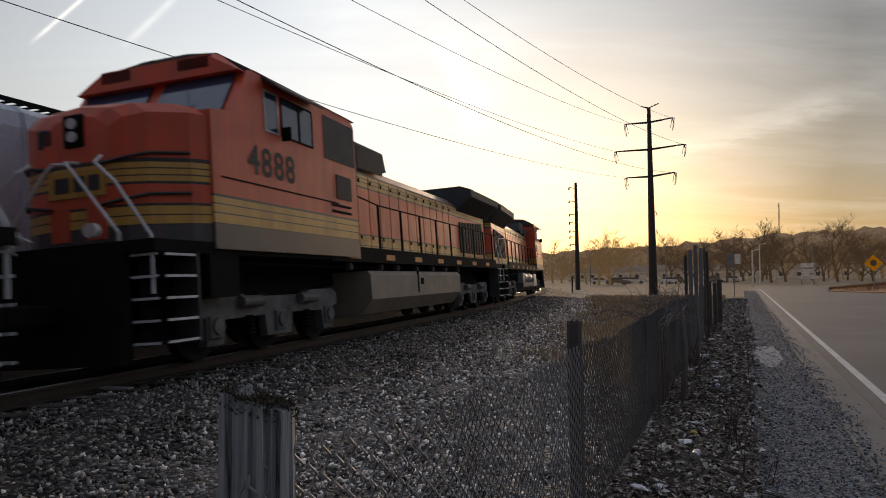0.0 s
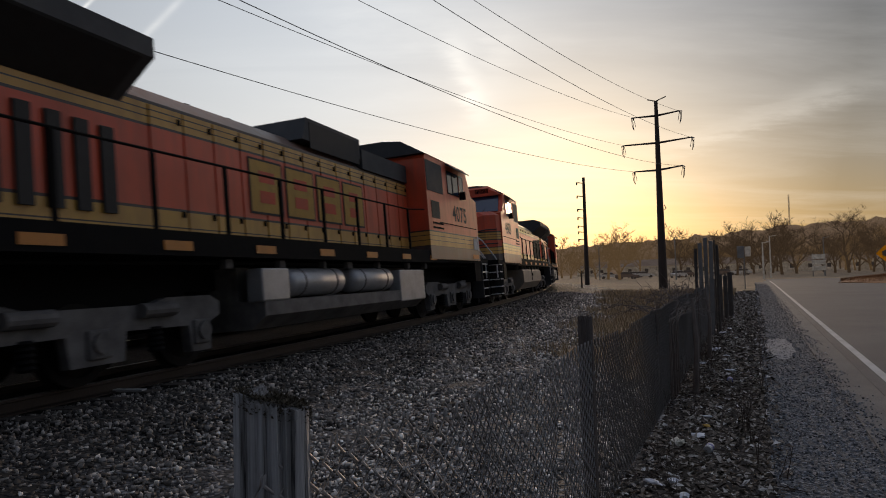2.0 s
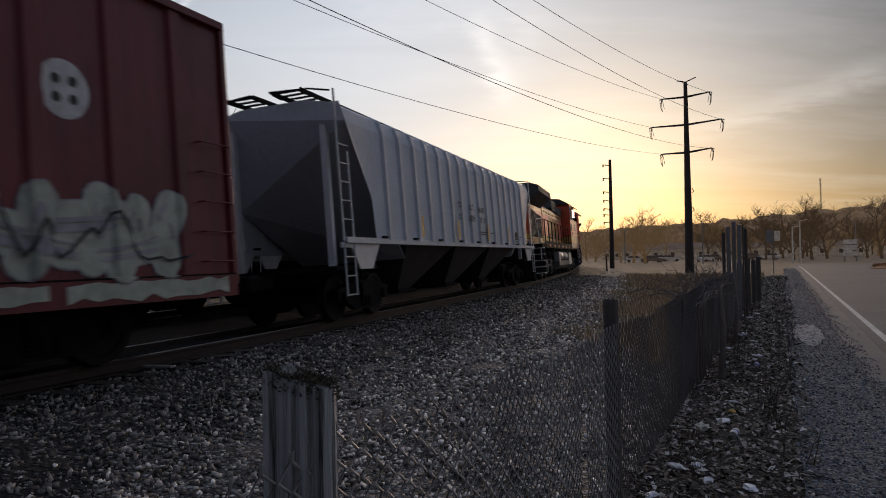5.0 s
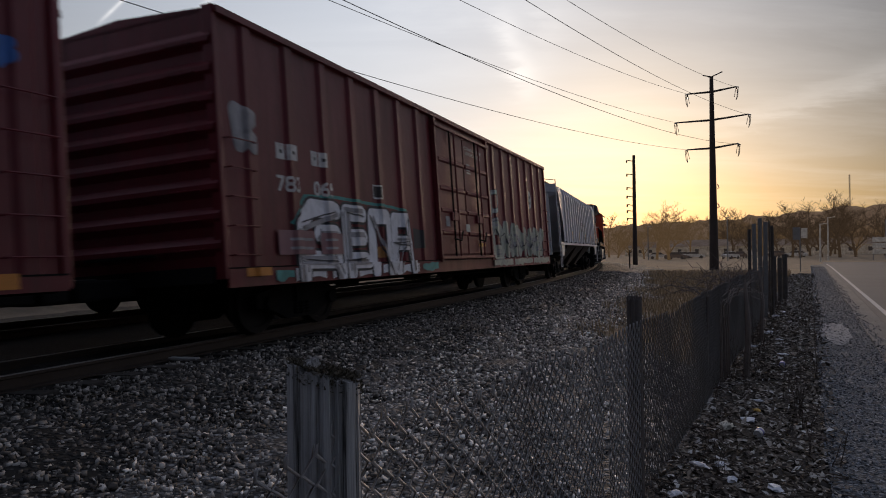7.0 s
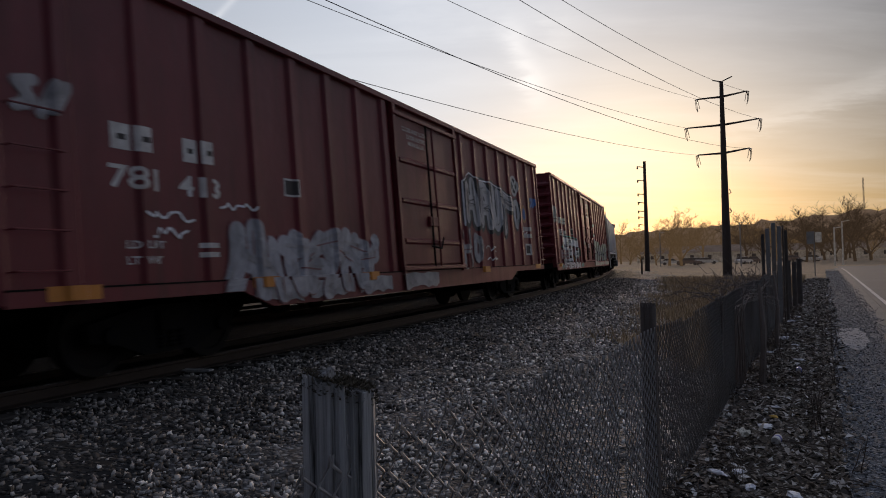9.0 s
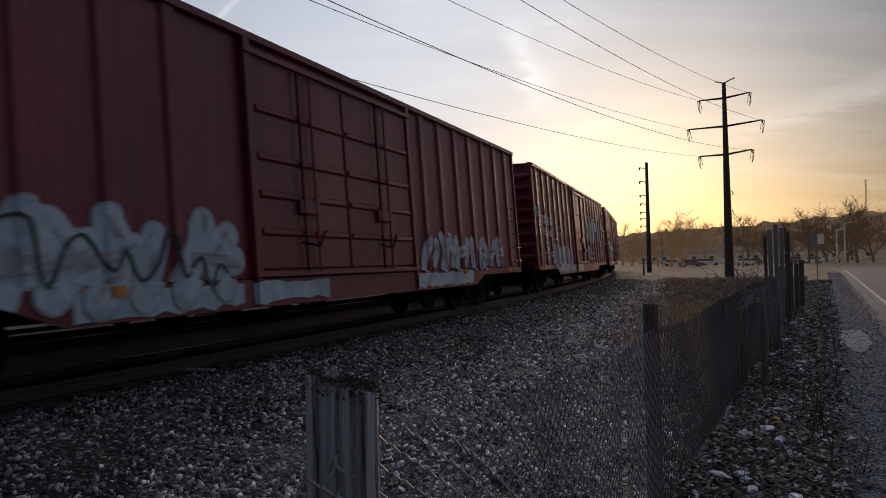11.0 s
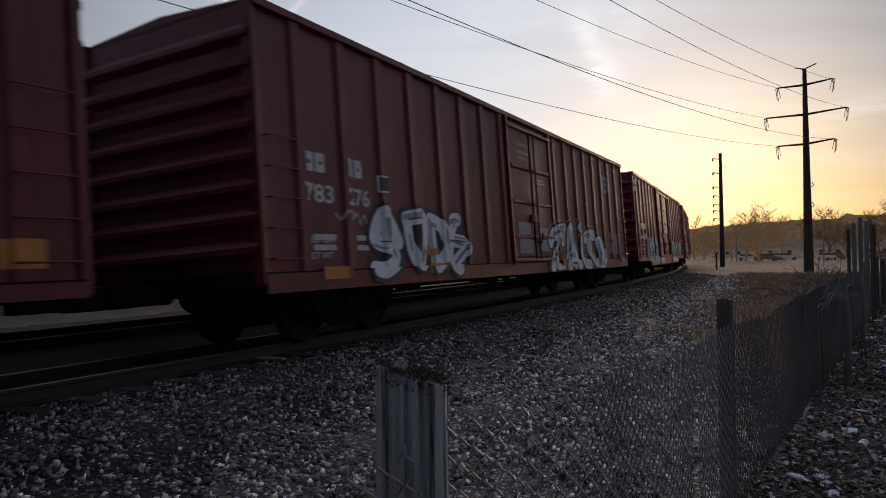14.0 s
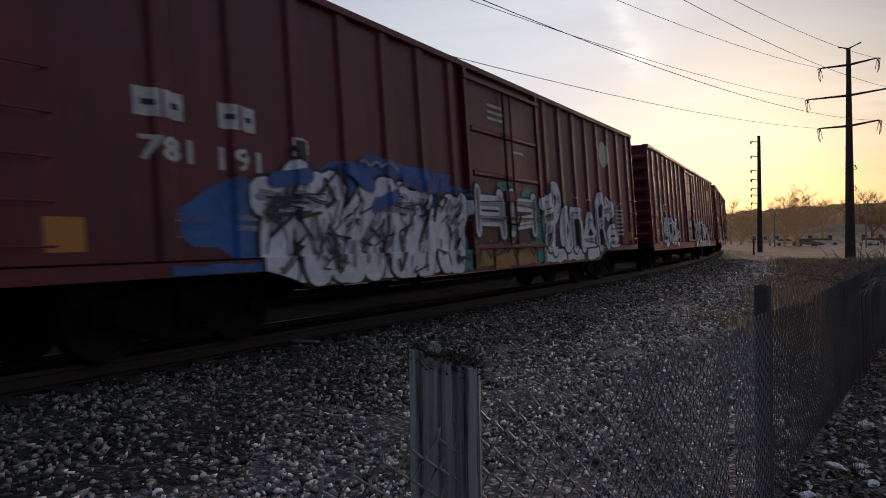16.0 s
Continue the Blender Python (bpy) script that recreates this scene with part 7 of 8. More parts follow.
def make_old_posts():
    """Tall old timbers and stumps further along the fence line."""
    wood = dirty("dark_old_timber", (0.06, 0.05, 0.045), (0.12, 0.11, 0.10), 0.95, 0, 4.0, 0.6)
    grey = dirty("bleached_plank", (0.22, 0.215, 0.21), (0.11, 0.105, 0.10), 0.95, 0, 4.0, 0.6)
    for i, (u, w, r, top, m) in enumerate(((16.3, -1.15, 0.035, 1.86, wood), (16.9, -0.79, 0.018, 2.06, wood), (17.0, -0.74, 0.035, 1.95, wood), (20.2, -0.85, 0.07, 1.25, wood), (21.5, -0.75, 0.06, 1.20, wood), (22.4, -0.65, 0.07, 1.28, wood), (19.4, -1.0, 0.07, 1.15, wood))):
        s, _ = make_post(u, r, top, 30 + i)
        ob = part("timber_post", s, m)
        ob.matrix_basis = pose(*road(u, w), 0, 0, -ROAD_TURN + 10 * i)
        tagged(ob, "dark old timber post standing in the fence line", "post", "old posts by the fence")
    for i, (u, w, top) in enumerate(((16.6, -1.06, 2.0), (16.66, -0.965, 2.12), (16.6, -0.87, 2.04))):
        s = Shape().box(-0.043, 0.043, -0.015, 0.015, -0.2, top, 0.006)
        ob = part("upright_plank", s, grey)
        ob.matrix_basis = pose(*road(u, w), 0, 0.6 * i - 0.5, -ROAD_TURN + 3 * i)
        tagged(ob, "bleached upright plank between old posts", "plank", "old posts by the fence")


make_old_posts()


# ---- dead plants ----
def twigs(seed, n, height, spread, r=0.004, forks=3, droop=0.3):
    """A tuft of bare forking stems."""
    rng = random.Random(seed)
    s = Shape()
    for _ in range(n):
        a, h = rng.uniform(0, 2 * math.pi), height * rng.uniform(0.5, 1.1)
        sp = spread * rng.uniform(0.2, 1.0)
        p0 = Vector((rng.uniform(-0.06, 0.06), rng.uniform(-0.06, 0.06), -0.03))
        pts = [p0 + Vector((math.cos(a) * sp * t ** 1.4, math.sin(a) * sp * t ** 1.4, h * (t - droop * t * t * sp))) + Vector((rng.uniform(-1, 1), rng.uniform(-1, 1), 0)) * 0.02 * t for t in (0, 0.25, 0.5, 0.75, 1.0)]
        s.tube(pts, [r, r * 0.9, r * 0.75, r * 0.6, r * 0.35], 4)
        for _ in range(forks):
            k = rng.randrange(1, 4)
            b = rng.uniform(0, 2 * math.pi)
            l = h * rng.uniform(0.15, 0.4)
            q = pts[k]
            s.tube([q, q + Vector((math.cos(b) * l * 0.5, math.sin(b) * l * 0.5, l * 0.35)), q + Vector((math.cos(b) * l * 0.9, math.sin(b) * l * 0.9, l * 0.8))], [r * 0.55, r * 0.45, r * 0.25], 3)
    return s


M_TWIG = dirty("dead_brown_stem", (0.070, 0.050, 0.038), (0.035, 0.025, 0.02), 0.9, 0, 8.0, 0.5, 0)
M_STRAW = dirty("pale_dead_grass", (0.42, 0.31, 0.18), (0.24, 0.17, 0.10), 0.9, 0, 3.0, 0.6, 0, 0.4)


def make_plants():
    rng = random.Random(17)
    kinds = [twigs(40 + i, 9, 0.42 + 0.08 * i, 0.28, 0.0032).mesh("weed", M_TWIG) for i in range(5)]
    for i in range(56):
        if i < 44:
            u, w = rng.uniform(4.6, 20), (rng.uniform(-0.9, -0.55) if rng.random() < 0.6 else rng.uniform(-0.2, 0.12))
        else:
            u, w = rng.uniform(1.6, 14), rng.uniform(-2.2, -1.05)
        p = road(u, w)
        ob = new("dead_weed", rng.choice(kinds))
        ob.matrix_basis = pose(p.x, p.y, float(lie(p.x, p.y)), 0, 0, rng.uniform(0, 360)) @ Matrix.Scale(rng.uniform(0.4, 0.8), 4)
        tagged(ob, "dead brown forking weed by the fence", "weed", "weeds along the fence")
    # thin dark stems that stand in the strip
    for u, w, h in ((5.6, -0.02, 0.55), (5.2, 0.12, 0.42), (7.4, -0.22, 0.6), (8.8, 0.02, 0.7), (6.4, -0.15, 0.4)):
        ob = part("dry_stalk", twigs(int(u * 10), 2, h, 0.1, 0.004, 2), M_TWIG)
        ob.matrix_basis = pose(*road(u, w))
        tagged(ob, "thin dry stalk standing in leaf litter", "weed", "weeds along the fence")
    # bramble through the fence
    stem_m = dirty("bare_bramble_stem", (0.19, 0.155, 0.135), (0.08, 0.06, 0.052), 0.9, 0, 6.0, 0.5, 0)
    bush = tagged(new("bramble_bush"), "bare tangled bramble bush growing through the fence", "bush", "brambles along the fence")
    for i in range(40):
        s = Shape()
        b = Vector((rng.uniform(-0.12, 0.12), rng.uniform(-0.3, 0.3), -0.02))
        if i < 24:
            d, l, up = Vector((rng.uniform(-0.12, 0.2), 1, 0)), rng.uniform(1.2, 3.6), rng.uniform(0.15, 0.45)
        elif i < 33:
            d, l, up = Vector((-1, rng.uniform(-0.6, 0.8), 0)), rng.uniform(0.5, 1.5), rng.uniform(0.25, 0.5)
        else:
            d, l, up = Vector((rng.uniform(-1, 1), rng.uniform(-1, 1), 0)), rng.uniform(0.1, 0.5), rng.uniform(0.4, 0.75)
        pts = [b, b + Vector((0, 0, 0.5))] + [b + d * l * t + Vector((0, 0, 0.85 + up * (1.9 * t - 1.45 * t * t) - 0.12 * l * t * t)) + Vector((rng.uniform(-1, 1), rng.uniform(-1, 1), rng.uniform(-1, 1))) * 0.04 for t in (0, 0.25, 0.5, 0.75, 1.0)]
        s.tube(pts, [0.0075, 0.007, 0.006, 0.005, 0.004, 0.003, 0.0018], 4)
        for _ in range(3):
            q, e = pts[rng.randrange(3, 6)], Vector((rng.uniform(-1, 1), rng.uniform(-1, 1), rng.uniform(-0.3, 1))) * 0.22
            s.tube([q, q + e * 0.6, q + e], [0.0035, 0.003, 0.0015], 3)
        part("cane", s, stem_m, bush)
    part("stump", Shape().tube([(0, 0, -0.1), (0.03, 0.02, 0.5), (-0.02, 0, 0.9)], [0.05, 0.04, 0.02], 7), stem_m, bush)
    part("stump", Shape().tube([(0.3, 0.1, -0.1), (0.34, 0.1, 0.6), (0.3, 0.15, 1.1)], [0.04, 0.03, 0.015], 7), stem_m, bush)
    bush.matrix_basis = pose(*road(8.6, -0.98), 0, 0, -ROAD_TURN)
    copy_thing(bush, pose(*road(11.9, -1.0), 0, 0, -ROAD_TURN + 7))
    # dead grass, blade by blade
    g = np.random.default_rng(23)
    n = 60000
    u, w = 3.5 + 45 * g.random(n) ** 1.3, g.uniform(-14, -1.0, n)
    x, y = u * UX + w * UY, u * UY - w * UX
    q = np.hypot(x - CX, y - CY) - RADIUS
    edge = 5.3 + 0.5 * np.sin(u * 0.9) + 0.4 * np.sin(u * 2.3) + np.clip((14 - u) / 3, 0, 8)
    keep = q > edge + g.uniform(-0.5, 0.4, n)
    x, y, far = x[keep], y[keep], np.hypot(x, y)[keep]
    blades(x, y, far, g, "dead_grass", "pale dead grass beyond the fence", 0.10, 0.34)


def blades(x, y, far, g, name, label, h0, h1, mat=None):
    n = len(x)
    a, h = g.uniform(0, 2 * np.pi, n), g.uniform(h0, h1, n)
    wd = 0.0025 + far * 0.00030
    z = lie(x, y) - 0.01
    lean = g.normal(0, 0.35, (n, 2)) * h[:, None]
    b = np.stack([x, y, z], -1)
    e = np.stack([np.cos(a) * wd, np.sin(a) * wd, np.zeros(n)], -1)
    m = b + np.stack([lean[:, 0] * 0.3, lean[:, 1] * 0.3, h * 0.6], -1)
    t = b + np.stack([lean[:, 0], lean[:, 1], h], -1)
    v = np.stack([b - e, b + e, m + e * 0.7, m - e * 0.7, t], 1).reshape(-1, 3)
    o = (np.arange(n) * 5)[:, None]
    f = np.concatenate([o + np.array([0, 1, 2]), o + np.array([0, 2, 3]), o + np.array([3, 2, 4])])
    tagged(new(name, raw_mesh(name, v, f, mat or M_STRAW)), label, "grass", kind="stuff")


make_plants()


def make_leaf_litter():
    g = np.random.default_rng(31)
    n = 34000
    u, w = 3.0 + 42 * g.random(n) ** 1.9, g.uniform(-1.05, 0.22, n)
    keep = w < 0.04 + 0.22 * g.random(n) ** 2
    u, w = u[keep], w[keep]
    n = len(u)
    x, y = u * UX + w * UY, u * UY - w * UX
    size = g.uniform(0.010, 0.034, n) * (1 + u * 0.03)
    a = g.uniform(0, 2 * np.pi, n)
    e1 = np.stack([np.cos(a), np.sin(a), g.normal(0, 0.35, n)], -1) * size[:, None]
    e2 = np.stack([-np.sin(a), np.cos(a), g.normal(0, 0.35, n)], -1) * (size * g.uniform(0.25, 0.7, n))[:, None]
    c = np.stack([x, y, lie(x, y) + g.uniform(0.006, 0.035, n)], -1)
    up = np.array([0, 0, 1.0]) * (size * g.uniform(-0.3, 0.5, n))[:, None]
    v = np.stack([c - e1, c + e2 + up, c + e1, c - e2 + up], 1).reshape(-1, 3)
    o = (np.arange(n) * 4)[:, None]
    f = np.concatenate([o + np.array([0, 1, 2]), o + np.array([0, 2, 3])])
    m, k, b = material("dead_leaf", 0.9)
    r = k.tree.nodes.new("ShaderNodeNewGeometry").outputs["Random Per Island"]
    k.link(k.ramp(r, [(0.0, (0.035, 0.028, 0.023)), (0.4, (0.11, 0.085, 0.066)), (0.70, (0.26, 0.215, 0.17)), (0.90, (0.46, 0.42, 0.37)), (1.0, (0.66, 0.64, 0.61))]), b.inputs["Base Color"])
    tagged(new("leaf_litter", raw_mesh("leaf_litter", v, f, m)), "dead leaves and bark scraps on the strip", "leaves", kind="stuff")
    s = Shape()
    rng = random.Random(3)
    for _ in range(420):
        p = road(3.2 + 16 * rng.random() ** 1.5, rng.uniform(-0.95, 0.15), 0.015)
        d = Vector((rng.uniform(-1, 1), rng.uniform(-1, 1), rng.uniform(-0.1, 0.2))).normalized() * rng.uniform(0.04, 0.16)
        s.tube([p - d, p + Vector((0, 0, 0.01)), p + d], [0.003, 0.0035, 0.002], 4)
    tagged(part("fallen_twigs", s, M_TWIG), "fallen twigs on the strip", "twigs", kind="stuff")


make_leaf_litter()


# ---- litter ----
def crumple(seed, sx, sy, sz, n=10):
    rng = random.Random(seed)
    bm = bmesh.new()
    bmesh.ops.create_icosphere(bm, subdivisions=2, radius=1.0)
    for p in bm.verts:
        k = 0.9 + 0.6 * noise.noise(p.co * 2.2 + Vector((seed, 0, 0))) + 0.5 * noise.noise(p.co * 5.0 + Vector((0, seed, 0)))
        p.co = Vector((p.co.x * sx * 0.9 * k, p.co.y * sy * 0.8 * k, max(p.co.z, -0.4) * sz * 0.55 * k))
    return Shape().add(bm)


def make_litter():
    white = dirty("dirty_white_plastic", (0.80, 0.80, 0.84), (0.30, 0.30, 0.31), 0.5, 0, 12.0, 0.5, 0.2)
    cream = dirty("crumpled_cream_bag", (0.62, 0.58, 0.48), (0.30, 0.26, 0.2), 0.7, 0, 12.0, 0.5, 0.2)
    blue = dirty("blue_can_print", (0.07, 0.08, 0.42), (0.10, 0.10, 0.3), 0.35, 0.4, 12.0, 0.4)
    steel = dirty("can_aluminium", (0.55, 0.56, 0.58), (0.40, 0.40, 0.42), 0.35, 0.8, 12.0, 0.3)
    yellow = dirty("yellow_wrapper", (0.50, 0.30, 0.04), (0.35, 0.2, 0.05), 0.6, 0, 12.0)

    def can(u, w, turn, body, label):
        root = tagged(new("drink_can"), label, "can", "dropped cans")
        prof = [(-0.061, 0.022), (-0.058, 0.027), (-0.050, 0.033), (0.048, 0.033), (0.058, 0.027), (0.061, 0.026), (0.057, 0.023)]
        s = Shape().loft([[(x, r * math.cos(2 * math.pi * i / 20), r * math.sin(2 * math.pi * i / 20)) for i in range(20)] for x, r in prof[1:5]])
        part("can_body", s, body, root, smooth=False)
        for x0, x1 in ((-0.063, -0.056), (0.056, 0.063)):
            part("can_rim", Shape().cyl((x0, 0, 0), (x1, 0, 0), 0.0275, 20), steel, root)
        part("can_print", Shape().cyl((-0.02, 0, 0), (0.015, 0, 0), 0.0334, 20), blue if body is not blue else steel, root)
        root.matrix_basis = pose(*road(u, w, 0.03), 0, 0, turn)

    can(5.91, -0.38, 58, steel, "silver and blue drink can lying in leaves")
    can(9.55, -0.33, 65, blue, "blue drink can lying in leaves")
    for name, label, cat, m, u, w, shp in (
        ("crumpled_bag", "crumpled cream paper bag on leaf litter", "bag", cream, 6.05, -0.63, crumple(1, 0.085, 0.06, 0.085)),
        ("plastic_wrap", "torn clear plastic wrap on leaf litter", "wrapper", white, 6.38, -0.49, crumple(2, 0.10, 0.07, 0.03)),
        ("plastic_bottle", "crushed white plastic bottle on leaf litter", "bottle", white, 4.90, -0.68, crumple(3, 0.09, 0.03, 0.03)),
        ("crumpled_cup", "crumpled white cup on leaf litter", "cup", white, 4.96, -0.56, crumple(4, 0.045, 0.05, 0.045)),
        ("crumpled_cup", "crumpled white cup on leaf litter", "cup", white, 4.66, -0.46, crumple(5, 0.045, 0.04, 0.04)),
        ("paper_scrap", "crumpled white paper scrap on leaf litter", "paper", white, 4.61, -0.22, crumple(6, 0.08, 0.05, 0.03)),
        ("paper_scrap", "crumpled white paper scrap on leaf litter", "paper", white, 4.27, -0.74, crumple(7, 0.05, 0.05, 0.03)),
        ("food_wrapper", "yellow food wrapper on leaf litter", "wrapper", yellow, 6.77, -0.45, crumple(8, 0.05, 0.04, 0.03)),
        ("paper_scrap", "white paper scrap near the fence", "paper", white, 7.2, -0.46, crumple(9, 0.05, 0.03, 0.025)),
        ("paper_scrap", "white paper scrap near the fence", "paper", white, 13.1, -0.66, crumple(10, 0.11, 0.09, 0.08)),
        ("paper_scrap", "white paper scrap near the fence", "paper", white, 11.2, -0.76, crumple(11, 0.09, 0.05, 0.03)),
        ("paper_scrap", "white paper scrap near the fence", "paper", white, 16.5, -0.66, crumple(12, 0.12, 0.07, 0.05)),
        ("paper_scrap", "white paper scrap near the fence", "paper", white, 17.6, -0.57, crumple(13, 0.14, 0.05, 0.04)),
        ("paper_scrap", "tan paper scrap at the strip's edge", "paper", cream, 15.7, -0.09, crumple(14, 0.10, 0.06, 0.05)),
        ("paper_scrap", "white paper scrap near the fence", "paper", white, 10.5, -0.35, crumple(15, 0.10, 0.04, 0.03)),
        ("paper_scrap", "white paper scrap near the fence", "paper", white, 12.2, -0.45, crumple(16, 0.08, 0.05, 0.03)),
    ):
        ob = part(name, shp, m)
        ob.matrix_basis = pose(*road(u, w, 0.02), 0, 0, (u * 97) % 360)
        tagged(ob, label, cat, "litter on the strip")
    # a board lying on the ballast by the rails
    ob = part("metal_strip", Shape().box(-0.30, 0.30, -0.05, 0.05, 0.0, 0.03, 0.006), dirty("pale_sheet_metal", (0.40, 0.40, 0.40), (0.2, 0.18, 0.17), 0.6, 0.2, 5.0))
    ob.matrix_basis = pose(-3.79, 8.87, 0.125, 3, 0, -14)
    tagged(ob, "pale metal strip lying on the ballast", "scrap metal")


make_litter()


# ---- poles and wires ----
def at(bearing, dist, z=0.0):
    return Vector((dist * math.sin(radians(bearing)), dist * math.cos(radians(bearing)), z))


def ground_at(p):
    return float(lie(p.x, p.y))


WIRE_RUN = Vector((math.sin(radians(212.5)), math.cos(radians(212.5)), 0))
MAST = at(19.02, 55)
ACROSS = Vector((math.cos(radians(20)), -math.sin(radians(20)), 0))
M_POLE = dirty("brown_weathering_steel", (0.065, 0.048, 0.040), (0.035, 0.026, 0.022), 0.8, 0.2, 0.6, 0.6)
M_INSUL = dirty("grey_insulator", (0.16, 0.15, 0.15), (0.08, 0.08, 0.08), 0.4, 0, 5.0)
M_WIRE = dirty("dark_power_cable", (0.03, 0.03, 0.032), (0.05, 0.05, 0.05), 0.6, 0.3, 1.0)
ARMS = ((13.14, 1.66), (11.07, 2.45), (9.00, 1.72))


def mast(label):
    root = tagged(new("power_pole"), label, "power pole", "steel power poles")
    part("shaft", Shape().tube([(0, 0, -0.5), (0, 0, 5), (0, 0, 14.25)], [0.34, 0.26, 0.13], 12), M_POLE, root)
    part("top_bracket", Shape().tube([(-0.6, 0, 14.42), (0.0, 0, 14.25), (0.75, 0, 14.55)], 0.045, 6), M_POLE, root)
    for z, l in ARMS:
        for e in (-1, 1):
            rise = 0.0 if e < 0 else 0.22
            part("arm", Shape().tube([(0, 0, z), (e * l, 0, z + rise)], [0.085, 0.05], 8), M_POLE, root)
            x, zz = e * l, z + rise
            part("insulator", Shape().tube([(x, 0, zz), (x + 0.15 * e, -0.5, zz - 0.15)], [0.05, 0.04], 8).tube([(x, 0, zz), (x + 0.1 * e, 0.5, zz - 0.2)], [0.05, 0.04], 8), M_INSUL, root)
            part("jumper", Shape().tube([(x + 0.15 * e, -0.5, zz - 0.15), (x + 0.1 * e, -0.3, zz - 0.75), (x, 0.0, zz - 0.95), (x + 0.05 * e, 0.3, zz - 0.7), (x + 0.1 * e, 0.5, zz - 0.2)], 0.022, 5).tube([(x, 0.1, zz - 0.05), (x - 0.12 * e, 0.2, zz - 0.7)], 0.02, 5), M_WIRE, root)
    for z in (6.0, 4.6):
        part("bracket", Shape().tube([(0.28, 0, z), (0.42, 0, z + 0.1), (0.30, 0, z + 0.35)], 0.035, 5), M_POLE, root)
    return root


def make_wires():
    m = mast("tall brown steel power pole with three cross arms")
    turn = math.degrees(math.atan2(ACROSS.y, ACROSS.x))
    m.matrix_basis = pose(MAST.x, MAST.y, -0.1, 0, 0, turn)
    back = MAST + WIRE_RUN * 75
    copy_thing(m, pose(back.x, back.y, 0.0, 0, 0, turn))
    def end(side, arm):
        z, l = ARMS[arm]
        return MAST + ACROSS * side * l + Vector((0, 0, z - 0.1 + (0.2 if side > 0 else 0)))
    for p, drop, sag in ((end(-1, 2), -0.487, 1.558), (end(-1, 1), 0.10, 1.635), (end(1, 2), 1.159, 2.377), (end(1, 1), 1.127, 2.195), (end(-1, 0), -0.301, 1.924), (end(1, 0), 0.249, 2.369)):
        pts = []
        for i in range(41):
            t = i / 40
            pts.append(p + WIRE_RUN * 75 * t + Vector((0, 0, drop * t - 4 * sag * t * (1 - t))))
        tagged(part("power_line", Shape().tube(pts, 0.0115, 5), M_WIRE), "dark sagging overhead power line", "power line", "overhead lines")
    # second pole with short brackets on one side
    root = tagged(new("power_pole"), "slim dark pole with short brackets on one side", "power pole")
    part("shaft", Shape().tube([(0, 0, -0.5), (0, 0, 12.9)], [0.30, 0.17], 10), M_POLE, root)
    for i, z in enumerate((12.2, 10.6, 9.0, 8.0, 7.0, 6.3, 5.4)):
        part("bracket", Shape().tube([(0, 0, z), (-0.62, 0, z + 0.10), (-0.80, 0, z + 0.12), (-0.82, 0, z - 0.16)], [0.05, 0.06, 0.11, 0.10], 6), M_POLE, root)
    p = at(13.2, 85)
    root.matrix_basis = pose(p.x, p.y, -0.25, 0, 0, -13)
    # marker post beside the track
    p = at(12.76, 62)
    ob = part("marker_post", Shape().box(-0.06, 0.06, -0.06, 0.06, -0.3, 1.35, 0.01), M_POLE)
    ob.matrix_basis = pose(p.x, p.y, ground_at(p))
    tagged(ob, "short dark marker post in dead grass", "post")
    # radio mast on the ridge
    p = at(28.1, 900)
    s = Shape()
    for a in (0, 120, 240):
        o = Vector((math.cos(radians(a)), math.sin(radians(a)), 0)) * 0.7
        s.tube([p + o + Vector((0, 0, -2)), p + o + Vector((0, 0, 83))], 0.22, 4)
    # evening haze put into the mast's pale brown colour
    tagged(part("radio_mast", s, dirty("haze_painted_steel", (0.30, 0.24, 0.18), (0.3, 0.24, 0.18), 0.9)), "far thin radio mast on the ridge", "radio mast")


make_wires()


# ---- trees, ridge, buildings ----
def bare_tree(seed, height, r):
    """Trunk, limbs and a crown of fine bare twigs: two shapes."""
    rng = random.Random(seed)
    trunk, crown = Shape(), Shape()

    def grow(p, d, length, rad, level):
        n = 3
        pts, q, dd = [p], p, d
        for _ in range(n):
            dd = (dd + Vector((rng.uniform(-1, 1), rng.uniform(-1, 1), rng.uniform(-0.4, 0.8))) * 0.16).normalized()
            q = q + dd * length / n
            pts.append(q)
        (trunk if level < 2 else crown).tube(pts, [rad * (1 - 0.42 * i / n) for i in range(n + 1)], 6 if level < 2 else 3)
        if level >= 5:
            return
        k = 5 if level == 0 else 3 if level == 1 else 4
        for i in range(k):
            at_p = pts[-1] if i == 0 else pts[rng.randrange(1, n + 1)]
            a = rng.uniform(0, 2 * math.pi)
            side = Vector((math.cos(a), math.sin(a), rng.uniform(-0.05, 0.35)))
            nd = (dd * rng.uniform(0.5, 1.0) + side * rng.uniform(0.5, 0.95)).normalized()
            grow(at_p, nd, length * rng.uniform(0.58, 0.80), max(rad * rng.uniform(0.42, 0.58), 0.022), level + 1)

    grow(Vector((0, 0, -0.2)), Vector((0, 0, 1)), height * 0.30, r, 0)
    return trunk, crown


